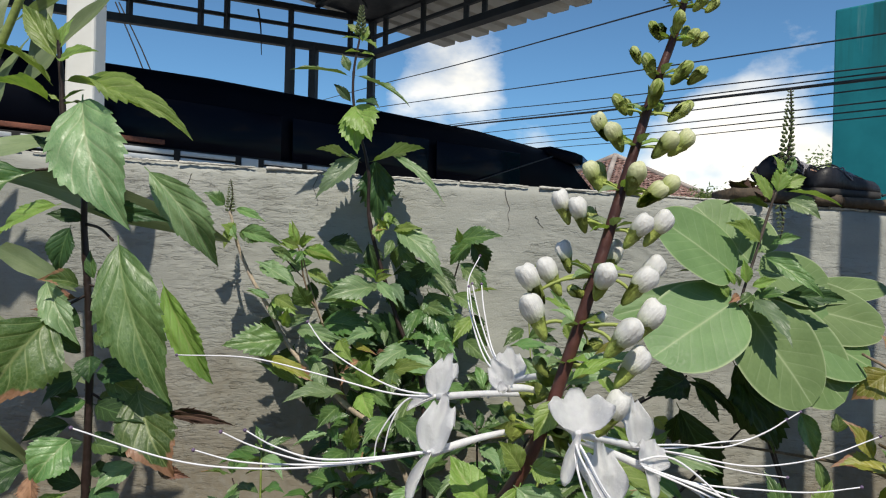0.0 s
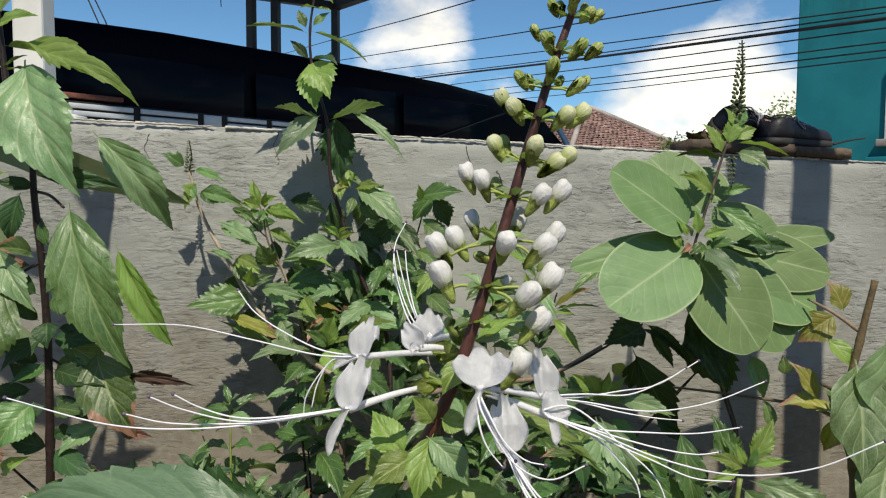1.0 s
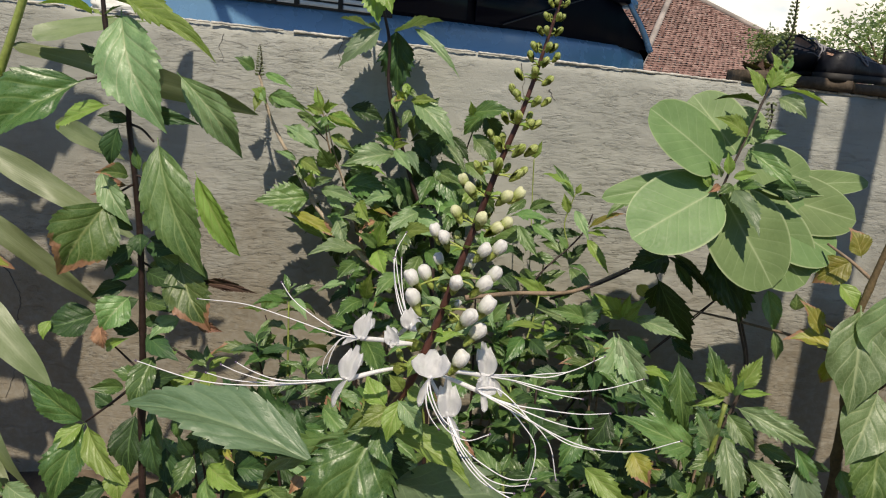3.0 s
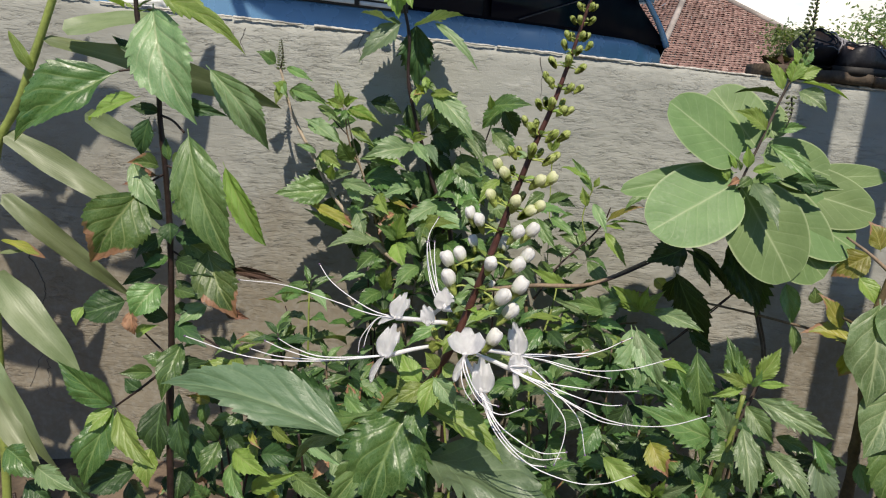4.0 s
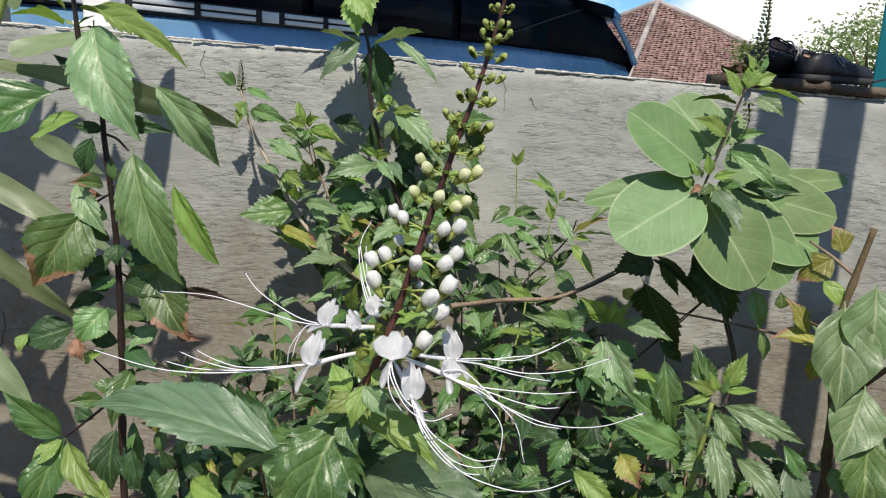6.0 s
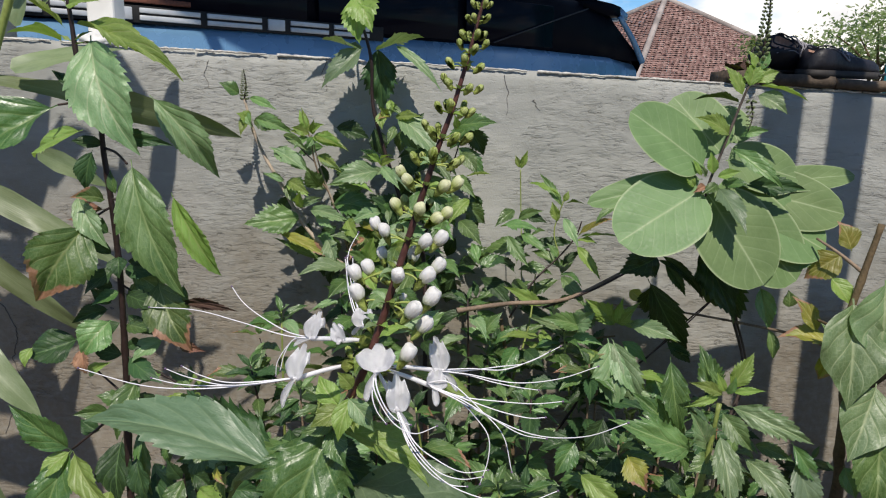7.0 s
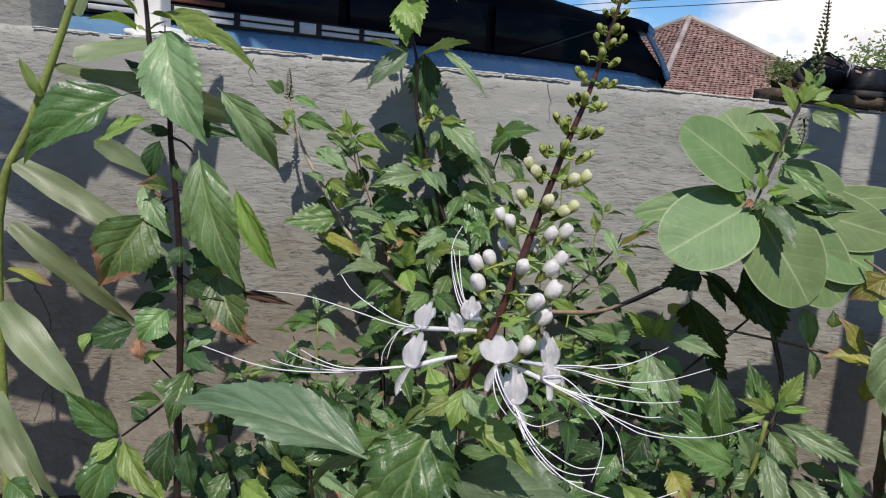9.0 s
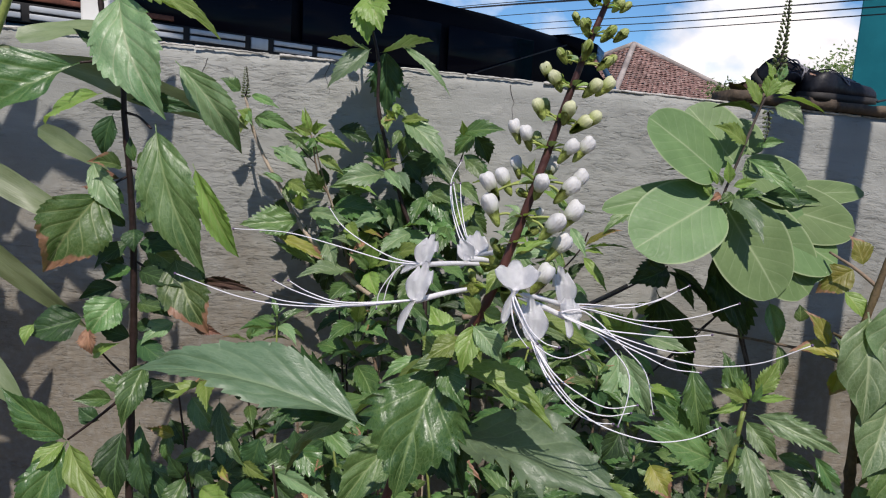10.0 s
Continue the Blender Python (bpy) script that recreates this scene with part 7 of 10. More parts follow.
corner_herb = thing("cat_whiskers_plant", (-0.49, 0.62, 0), "low dark leafy herb at the foot of the reed", "plant")
stem(corner_herb, [(-0.49, 0.62, -0.12), (-0.50, 0.61, 0.15), (-0.50, 0.6, 0.29)], 0.0024, 0.0016, "stem_dark", "stem", 5)
leaf(corner_herb, "serrate", (-0.507, 0.6, 0.35), (-0.453, 0.58, 0.325), 0.0372, (0, -0.85, 0.5), 0.12, 0.4, "deep", 0)
leaf(corner_herb, "serrate", (-0.464, 0.59, 0.336), (-0.399, 0.56, 0.329), 0.0251, (0, -0.85, 0.5), 0.12, 0.4, "pale", 1)
leaf(corner_herb, "serrate", (-0.492, 0.61, 0.303), (-0.447, 0.6, 0.278), 0.0331, (0, -0.85, 0.5), 0.12, 0.4, "dark", 2)
leaf(corner_herb, "serrate", (-0.443, 0.62, 0.31), (-0.398, 0.6, 0.29), 0.0333, (0, -1, 0.1), 0.12, 0.4, "dark", 3)


# ---- the round-leaved plant ----

round_plant = thing("broadleaf_plant", (0.401, 1.02, 0), "young shrub with large smooth round pale green leaves", "plant")
stem(round_plant, [(0.47, 1.06, -0.12), (0.475, 1.06, 0.2), (0.504, 1.06, 0.353), (0.48, 1.06, 0.451), (0.442, 1.05, 0.555), (0.404, 1.0, 0.635), (0.385, 0.955, 0.675)], 0.0026, 0.0022, "stem_grey", "stem", 6)
leaf(round_plant, "round", (0.378, 0.945, 0.679), (0.256, 0.9, 0.607), 0.1170, (0, -0.85, 0.5), 0.02, 0.08, "round", 0)
leaf(round_plant, "round", (0.379, 0.95, 0.71), (0.267, 0.94, 0.786), 0.0882, (0, -0.85, 0.5), 0.02, 0.1, "round", 1)
leaf(round_plant, "round", (0.412, 0.985, 0.726), (0.344, 1.02, 0.807), 0.0936, (0, -0.85, 0.5), 0.02, 0.1, "round", 2)
leaf(round_plant, "round", (0.44, 1.0, 0.74), (0.426, 1.05, 0.796), 0.0543, (0, -0.85, 0.5), 0.02, 0.1, "round", 3)
leaf(round_plant, "round", (0.379, 0.955, 0.693), (0.217, 0.955, 0.653), 0.0466, (0, -0.85, 0.5), 0.02, 0.1, "round", 0)
leaf(round_plant, "round", (0.384, 0.95, 0.675), (0.467, 0.92, 0.548), 0.1226, (0, -0.85, 0.5), 0.02, 0.08, "round", 1)
leaf(round_plant, "round", (0.394, 0.965, 0.678), (0.523, 0.945, 0.55), 0.1205, (0, -0.85, 0.5), 0.02, 0.08, "round", 2)
leaf(round_plant, "round", (0.401, 0.975, 0.681), (0.567, 0.965, 0.591), 0.1166, (0, -0.85, 0.5), 0.02, 0.08, "round", 3)
leaf(round_plant, "round", (0.412, 0.985, 0.682), (0.599, 0.99, 0.642), 0.0922, (0, -0.85, 0.5), 0.02, 0.08, "round", 0)
leaf(round_plant, "round", (0.47, 0.99, 0.684), (0.626, 1.03, 0.697), 0.0425, (0, -0.85, 0.5), 0.02, 0.08, "round", 1)
leaf(round_plant, "round", (0.418, 0.985, 0.718), (0.531, 1.0, 0.693), 0.0818, (0, -0.85, 0.5), 0.02, 0.08, "round", 2)
leaf(round_plant, "round", (0.517, 1.0, 0.692), (0.565, 1.02, 0.698), 0.0289, (0, -0.85, 0.5), 0.02, 0.1, "round", 3)


# ---- the budding herb beside it ----

spire = thing("cat_whiskers_plant", (0.418, 1.06, 0), "budding herb with a young green flower spike", "plant")
stem(spire, [(0.485, 1.075, -0.12), (0.486, 1.075, 0.2), (0.512, 1.072, 0.353), (0.488, 1.072, 0.451), (0.45, 1.062, 0.555), (0.412, 1.012, 0.635), (0.387, 0.955, 0.678), (0.402, 0.955, 0.731), (0.427, 0.96, 0.81), (0.446, 0.965, 0.853)], 0.0022, 0.0017, "stem_grey", "stem", 6)
flower_spike(spire, (0.446, 0.965, 0.853), (0.45, 0.965, 0.964), 20, 0.0094)
flower_spike(spire, (0.436, 0.955, 0.803), (0.432, 0.945, 0.761), 7, 0.006)
leaf(spire, "serrate", (0.424, 0.96, 0.801), (0.353, 0.94, 0.807), 0.0280, (0, -0.3, 1), 0.08, 0.5, "dark", 2)
leaf(spire, "serrate", (0.426, 0.96, 0.81), (0.397, 0.96, 0.852), 0.0249, (0, -0.85, 0.5), 0.05, 0.4, "young", 3)
leaf(spire, "serrate", (0.433, 0.96, 0.822), (0.437, 0.96, 0.862), 0.0266, (0, -0.85, 0.5), 0.05, 0.4, "young", 0)
leaf(spire, "serrate", (0.44, 0.96, 0.828), (0.472, 0.96, 0.845), 0.0232, (0, -0.85, 0.5), 0.05, 0.4, "young", 1)
leaf(spire, "serrate", (0.443, 0.96, 0.825), (0.504, 0.93, 0.806), 0.0246, (0, -0.3, 1), 0.08, 0.5, "young", 2)
leaf(spire, "serrate", (0.4, 0.95, 0.683), (0.425, 0.885, 0.627), 0.0401, (0, -0.85, 0.5), 0.1, 0.4, "sheen", 0)
leaf(spire, "serrate", (0.368, 0.955, 0.701), (0.301, 0.95, 0.718), 0.0144, (0, -0.3, 1), 0.1, 0.5, "leaf", 1)
leaf(spire, "serrate", (0.375, 0.945, 0.698), (0.358, 0.94, 0.722), 0.0127, (0, -0.85, 0.5), 0.06, 0.5, "young", 2)
leaf(spire, "serrate", (0.39, 0.945, 0.7), (0.383, 0.94, 0.733), 0.0166, (0, -1, 0.1), 0.06, 0.5, "young", 3)
leaf(spire, "serrate", (0.395, 0.945, 0.697), (0.423, 0.93, 0.708), 0.015, (0, -0.85, 0.5), 0.06, 0.5, "young", 0)
leaf(spire, "serrate", (0.381, 0.945, 0.696), (0.366, 0.93, 0.715), 0.0095, (0, -0.85, 0.5), 0.06, 0.5, "pale", 1)
leaf(spire, "serrate", (0.381, 0.945, 0.684), (0.36, 0.93, 0.675), 0.0118, (0, -0.85, 0.5), 0.18, 0.8, "brown", 2)
leaf(spire, "serrate", (0.412, 0.955, 0.754), (0.359, 0.94, 0.781), 0.0303, (0, -0.85, 0.5), 0.1, 0.45, "young", 3)
leaf(spire, "serrate", (0.413, 0.955, 0.739), (0.482, 0.92, 0.685), 0.0268, (0, -0.85, 0.5), 0.12, 0.5, "leaf", 0)
leaf(spire, "serrate", (0.435, 0.955, 0.686), (0.52, 0.94, 0.685), 0.0279, (0, -0.85, 0.5), 0.1, 0.4, "dark", 1)
leaf(spire, "serrate", (0.425, 0.96, 0.753), (0.463, 0.95, 0.764), 0.0153, (0, -0.85, 0.5), 0.08, 0.5, "leaf", 2)
leaf(spire, "serrate", (0.444, 0.96, 0.812), (0.478, 0.93, 0.789), 0.0318, (0, -0.85, 0.5), 0.12, 0.4, "pale", 3)
leaf(spire, "serrate", (0.398, 0.945, 0.688), (0.372, 0.93, 0.673), 0.0173, (0, -0.85, 0.5), 0.1, 0.5, "deep", 0)
leaf(spire, "serrate", (0.406, 0.95, 0.685), (0.439, 0.93, 0.69), 0.0198, (0, -0.85, 0.5), 0.1, 0.5, "deep", 1)
leaf(spire, "serrate", (0.402, 1, 0.595), (0.499, 1.08, 0.447), 0.0750, (0, -0.7, -0.6), 0.06, 0.3, "dark", 1)
leaf(spire, "serrate", (0.367, 0.945, 0.682), (0.344, 0.93, 0.702), 0.0163, (0, -0.85, 0.5), 0.06, 0.4, "young", 2)
leaf(spire, "serrate", (0.446, 0.96, 0.845), (0.456, 0.96, 0.872), 0.0149, (0, -0.85, 0.5), 0.06, 0.4, "leaf", 3)
leaf(spire, "serrate", (0.442, 0.96, 0.845), (0.426, 0.96, 0.874), 0.0149, (0, -0.85, 0.5), 0.06, 0.4, "young", 0)


# ---- herbs against the wall ----

wallherb = thing("cat_whiskers_plant", (-0.078, 1.13, 0), "tall budding herb that reaches above the wall", "plant")
stem(wallherb, [(-0.02, 1.10, -0.12), (-0.03, 1.12, 0.3), (-0.041, 1.17, 0.52), (-0.081, 1.19, 0.607), (-0.134, 1.2, 0.771), (-0.14, 1.2, 0.866), (-0.165, 1.2, 0.959), (-0.169, 1.2, 1.025), (-0.159, 1.2, 1.092)], 0.0046, 0.0018, "stem_dark", "stem", 8)
flower_spike(wallherb, (-0.159, 1.2, 1.092), (-0.158, 1.2, 1.141), 15, 0.0085)
leaf(wallherb, "serrate", (-0.157, 1.2, 1.09), (-0.184, 1.2, 1.108), 0.0170, (0, -0.85, 0.5), 0.05, 0.4, "young", 1)
leaf(wallherb, "serrate", (-0.157, 1.2, 1.082), (-0.191, 1.2, 1.085), 0.0170, (0, -0.3, 1), 0.05, 0.4, "young", 2)
leaf(wallherb, "serrate", (-0.155, 1.2, 1.082), (-0.13, 1.2, 1.068), 0.0207, (0, -0.3, 1), 0.05, 0.4, "young", 3)
leaf(wallherb, "serrate", (-0.157, 1.2, 1.077), (-0.146, 1.2, 1.106), 0.0170, (0, -0.85, 0.5), 0.05, 0.4, "young", 0)
leaf(wallherb, "serrate", (-0.158, 1.2, 1.059), (-0.134, 1.2, 1.056), 0.0170, (0, -0.3, 1), 0.05, 0.4, "young", 1)
leaf(wallherb, "serrate", (-0.158, 1.2, 1.061), (-0.185, 1.2, 1.061), 0.0151, (0, -0.3, 1), 0.05, 0.4, "young", 2)
leaf(wallherb, "serrate", (-0.173, 1.2, 1.02), (-0.268, 1.16, 1.02), 0.0185, (0, -0.3, 1), 0.08, 0.6, "leaf", 3)
leaf(wallherb, "serrate", (-0.167, 1.2, 1.023), (-0.07, 1.16, 0.965), 0.0204, (0, -0.3, 1), 0.1, 0.6, "leaf", 0)
leaf(wallherb, "serrate", (-0.175, 1.2, 1.027), (-0.189, 1.2, 1.058), 0.0170, (0, -0.85, 0.5), 0.05, 0.4, "leaf", 1)
leaf(wallherb, "serrate", (-0.165, 1.2, 1.03), (-0.136, 1.2, 1.054), 0.0170, (0, -0.85, 0.5), 0.05, 0.4, "leaf", 2)
leaf(wallherb, "serrate", (-0.171, 1.2, 0.976), (-0.202, 1.2, 1.008), 0.0170, (0, -0.85, 0.5), 0.05, 0.5, "dark", 3)
leaf(wallherb, "serrate", (-0.166, 1.2, 0.976), (-0.122, 1.18, 0.968), 0.0336, (0, -0.3, 1), 0.1, 0.5, "dark", 0)
leaf(wallherb, "serrate", (-0.168, 1.2, 0.974), (-0.133, 1.16, 0.909), 0.0575, (0, -1, 0.1), 0.06, 0.3, "young", 1)
leaf(wallherb, "serrate", (-0.17, 1.19, 0.967), (-0.157, 1.18, 0.889), 0.0484, (0, -1, 0.1), 0.06, 0.3, "young", 2)
leaf(wallherb, "crisp", (-0.131, 1.22, 0.887), (-0.124, 1.225, 0.771), 0.0576, (0, -0.9, -0.4), 0.06, 0.3, "dark", 0)
# two broad leaves added edge-on to cast the wide shadow below
leaf(wallherb, "serrate", (-0.152, 1.2, 0.878), (-0.228, 1.2, 0.899), 0.0980, (0, -0.1, 1), 0.03, 0.1, "leaf", 0)
leaf(wallherb, "serrate", (-0.138, 1.2, 0.878), (-0.047, 1.2, 0.904), 0.1080, (0, -0.1, 1), 0.03, 0.1, "leaf", 2)
leaf(wallherb, "serrate", (-0.152, 1.19, 0.885), (-0.222, 1.16, 0.813), 0.049, (0, -0.85, 0.5), 0.1, 0.5, "sheen", 1)
leaf(wallherb, "serrate", (-0.101, 1.19, 0.89), (-0.01, 1.16, 0.809), 0.0233, (0, -0.85, 0.5), 0.17, 0.5, "pale", 2)
leaf(wallherb, "serrate", (-0.119, 1.19, 0.774), (-0.116, 1.17, 0.744), 0.021, (0, -1, 0.1), 0.1, 0.4, "young", 3)
leaf(wallherb, "serrate", (-0.111, 1.2, 0.79), (-0.078, 1.18, 0.765), 0.0165, (0, -0.85, 0.5), 0.1, 0.5, "leaf", 0)
leaf(wallherb, "serrate", (-0.107, 1.2, 0.796), (-0.102, 1.18, 0.766), 0.0165, (0, -1, 0.1), 0.1, 0.5, "young", 1)
leaf(wallherb, "serrate", (-0.095, 1.19, 0.768), (-0.008, 1.14, 0.689), 0.0486, (0, -0.85, 0.5), 0.17, 0.35, "pale", 2)
leaf(wallherb, "serrate", (-0.097, 1.19, 0.764), (-0.045, 1.16, 0.768), 0.0209, (0, -0.85, 0.5), 0.12, 0.5, "young", 3)
leaf(wallherb, "serrate", (-0.097, 1.2, 0.751), (-0.108, 1.18, 0.717), 0.0189, (0, -1, 0.1), 0.12, 0.5, "leaf", 0)
leaf(wallherb, "serrate", (-0.09, 1.2, 0.738), (-0.055, 1.19, 0.708), 0.0284, (0, -0.85, 0.5), 0.1, 0.4, "deep", 1)
leaf(wallherb, "serrate", (-0.081, 1.21, 0.766), (-0.075, 1.2, 0.722), 0.0263, (0, -1, 0.1), 0.1, 0.4, "dark", 2)
leaf(wallherb, "serrate", (-0.122, 1.2, 0.683), (-0.157, 1.18, 0.708), 0.0189, (0, -0.85, 0.5), 0.1, 0.5, "dark", 3)
leaf(wallherb, "serrate", (-0.124, 1.2, 0.678), (-0.094, 1.18, 0.692), 0.0153, (0, -0.85, 0.5), 0.1, 0.5, "young", 0)
leaf(wallherb, "serrate", (-0.122, 1.2, 0.678), (-0.133, 1.17, 0.694), 0.0141, (0, -0.85, 0.5), 0.1, 0.5, "young", 1)
leaf(wallherb, "serrate", (-0.101, 1.2, 0.676), (-0.071, 1.16, 0.642), 0.0234, (0, -0.85, 0.5), 0.12, 0.4, "sheen", 2)
leaf(wallherb, "serrate", (-0.124, 1.19, 0.665), (-0.19, 1.16, 0.676), 0.028, (0, -0.85, 0.5), 0.12, 0.4, "pale", 3)
leaf(wallherb, "serrate", (-0.104, 1.19, 0.669), (-0.206, 1.15, 0.65), 0.0278, (0, -0.85, 0.5), 0.15, 0.45, "pale", 0)
leaf(wallherb, "serrate", (-0.139, 1.19, 0.637), (-0.213, 1.16, 0.646), 0.0233, (0, -0.85, 0.5), 0.12, 0.5, "leaf", 1)
leaf(wallherb, "serrate", (-0.214, 1.2, 0.607), (-0.114, 1.17, 0.592), 0.0517, (0, -0.85, 0.5), 0.12, 0.4, "deep", 2)
leaf(wallherb, "serrate", (-0.189, 1.18, 0.593), (-0.113, 1.15, 0.579), 0.0301, (0, -0.85, 0.5), 0.12, 0.4, "sheen", 3)
leaf(wallherb, "serrate", (-0.13, 1.19, 0.618), (-0.096, 1.16, 0.574), 0.0326, (0, -1, 0.1), 0.12, 0.4, "deep", 0)
leaf(wallherb, "serrate", (-0.042, 1.19, 0.659), (0.018, 1.16, 0.583), 0.049, (0, -1, 0.1), 0.12, 0.4, "deep", 1)
leaf(wallherb, "serrate", (-0.031, 1.19, 0.695), (0.012, 1.15, 0.651), 0.0209, (0, -0.85, 0.5), 0.12, 0.5, "pale", 2)
leaf(wallherb, "serrate", (-0.034, 1.18, 0.606), (0.001, 1.14, 0.558), 0.0369, (0, -1, 0.1), 0.12, 0.4, "leaf", 3)
leaf(wallherb, "serrate", (0.019, 1.19, 0.624), (0.008, 1.16, 0.582), 0.035, (0, -1, 0.1), 0.12, 0.4, "pale", 0)
leaf(wallherb, "serrate", (0.011, 1.2, 0.751), (0.085, 1.17, 0.76), 0.0377, (0, -0.85, 0.5), 0.1, 0.4, "deep", 1)
leaf(wallherb, "serrate", (0.014, 1.21, 0.715), (0.067, 1.2, 0.665), 0.0359, (0, -0.85, 0.5), 0.1, 0.4, "deep", 2)
leaf(wallherb, "serrate", (0.014, 1.2, 0.745), (0.01, 1.18, 0.772), 0.0142, (0, -0.85, 0.5), 0.1, 0.5, "young", 3)
leaf(wallherb, "serrate", (-0.131, 1.18, 0.551), (-0.028, 1.14, 0.54), 0.0322, (0, -0.85, 0.5), 0.15, 0.4, "pale", 0)
leaf(wallherb, "serrate", (-0.088, 1.17, 0.546), (-0.001, 1.13, 0.535), 0.0297, (0, -0.85, 0.5), 0.15, 0.4, "young", 1)
# dark leaves added at the back as the bush's inner shade
leaf(wallherb, "serrate", (-0.082, 1.23, 0.612), (-0.096, 1.24, 0.556), 0.0368, (0, -1, 0.1), 0.1, 0.4, "dark", 2)
leaf(wallherb, "serrate", (-0.058, 1.23, 0.655), (-0.071, 1.24, 0.59), 0.0416, (0, -1, 0.1), 0.1, 0.4, "dark", 3)
leaf(wallherb, "serrate", (-0.105, 1.24, 0.619), (-0.13, 1.25, 0.557), 0.042, (0, -1, 0.1), 0.1, 0.4, "dark", 0)
leaf(wallherb, "serrate", (-0.158, 1.24, 0.626), (-0.19, 1.25, 0.569), 0.0494, (0, -0.85, 0.5), 0.1, 0.4, "dark", 1)
leaf(wallherb, "serrate", (-0.041, 1.24, 0.613), (-0.022, 1.25, 0.559), 0.0494, (0, -1, 0.1), 0.1, 0.4, "dark", 2)
leaf(wallherb, "serrate", (-0.037, 1.21, 0.668), (0.017, 1.16, 0.578), 0.0603, (0, -0.85, 0.5), 0.08, 0.3, "leaf", 1)
leaf(wallherb, "serrate", (-0.079, 1.21, 0.583), (-0.136, 1.16, 0.627), 0.0603, (0, -0.85, 0.5), 0.08, 0.35, "dark", 2)
leaf(wallherb, "serrate", (-0.204, 1.21, 0.574), (-0.114, 1.16, 0.573), 0.0603, (0, -0.3, 1), 0.1, 0.35, "dark", 3)
leaf(wallherb, "serrate", (-0.116, 1.18, 0.564), (-0.004, 1.11, 0.541), 0.0682, (0, -0.85, 0.5), 0.1, 0.35, "pale", 0)
leaf(wallherb, "serrate", (-0.137, 1.18, 0.568), (-0.164, 1.11, 0.524), 0.0584, (0, -0.85, 0.5), 0.1, 0.35, "burnt", 1)
stem(wallherb, [(-0.057, 1.18, 0.517), (-0.022, 1.21, 0.597), (0.003, 1.23, 0.669), (0.022, 1.24, 0.737)], 0.0022, 0.0012, "stem_dark", "branch", 0)

herb_b = thing("cat_whiskers_plant", (-0.24, 1.19, 0), "slender herb with a pale woody stem against the wall", "plant")
stem(herb_b, [(-0.02, 1.11, -0.12), (-0.03, 1.12, 0.25), (-0.084, 1.14, 0.419), (-0.161, 1.16, 0.479), (-0.24, 1.18, 0.545), (-0.274, 1.19, 0.585), (-0.303, 1.2, 0.633), (-0.335, 1.21, 0.682), (-0.358, 1.21, 0.734), (-0.373, 1.21, 0.792)], 0.005, 0.0024, "stem_pale", "stem", 9)
stem(herb_b, [(-0.203, 1.2, 0.589), (-0.219, 1.2, 0.631), (-0.236, 1.2, 0.679), (-0.249, 1.2, 0.731)], 0.0018, 0.0012, "stem_pale", "branch", 0)
leaf(herb_b, "serrate", (-0.377, 1.2, 0.799), (-0.408, 1.18, 0.82), 0.0283, (0, -0.85, 0.5), 0.08, 0.5, "deep", 0)
leaf(herb_b, "serrate", (-0.362, 1.2, 0.795), (-0.304, 1.18, 0.773), 0.0189, (0, -0.85, 0.5), 0.12, 0.5, "leaf", 1)
leaf(herb_b, "serrate", (-0.366, 1.2, 0.765), (-0.373, 1.18, 0.727), 0.0212, (0, -1, 0.1), 0.1, 0.5, "young", 2)
leaf(herb_b, "serrate", (-0.368, 1.2, 0.77), (-0.351, 1.18, 0.742), 0.0165, (0, -1, 0.1), 0.1, 0.5, "leaf", 3)
leaf(herb_b, "serrate", (-0.357, 1.2, 0.755), (-0.275, 1.17, 0.74), 0.0353, (0, -0.85, 0.5), 0.12, 0.45, "deep", 0)
leaf(herb_b, "serrate", (-0.251, 1.2, 0.732), (-0.267, 1.2, 0.78), 0.0107, (0, -0.85, 0.5), 0.06, 0.5, "young", 1)
leaf(herb_b, "serrate", (-0.251, 1.2, 0.732), (-0.282, 1.18, 0.737), 0.0201, (0, -0.85, 0.5), 0.1, 0.5, "young", 2)
leaf(herb_b, "serrate", (-0.246, 1.2, 0.731), (-0.174, 1.16, 0.708), 0.0258, (0, -0.85, 0.5), 0.15, 0.5, "young", 3)
leaf(herb_b, "serrate", (-0.249, 1.2, 0.736), (-0.223, 1.18, 0.751), 0.0165, (0, -0.85, 0.5), 0.08, 0.5, "young", 0)
leaf(herb_b, "serrate", (-0.254, 1.2, 0.728), (-0.274, 1.17, 0.706), 0.0152, (0, -0.85, 0.5), 0.1, 0.5, "leaf", 1)
leaf(herb_b, "serrate", (-0.247, 1.2, 0.73), (-0.239, 1.18, 0.759), 0.013, (0, -1, 0.1), 0.06, 0.5, "young", 2)
leaf(herb_b, "serrate", (-0.244, 1.2, 0.727), (-0.254, 1.18, 0.707), 0.0165, (0, -1, 0.1), 0.1, 0.5, "deep", 3)
leaf(herb_b, "serrate", (-0.255, 1.2, 0.666), (-0.318, 1.17, 0.709), 0.0329, (0, -0.85, 0.5), 0.17, 0.4, "pale", 0)
leaf(herb_b, "serrate", (-0.237, 1.2, 0.691), (-0.188, 1.17, 0.671), 0.0188, (0, -0.85, 0.5), 0.12, 0.5, "pale", 1)
leaf(herb_b, "serrate", (-0.221, 1.21, 0.63), (-0.268, 1.22, 0.658), 0.0289, (0, -0.85, 0.5), 0.06, 0.4, "leaf", 2)
leaf(herb_b, "serrate", (-0.299, 1.2, 0.646), (-0.334, 1.18, 0.66), 0.013, (0, -0.85, 0.5), 0.08, 0.5, "leaf", 3)
leaf(herb_b, "serrate", (-0.297, 1.2, 0.646), (-0.248, 1.17, 0.622), 0.0329, (0, -0.85, 0.5), 0.12, 0.4, "young", 0)
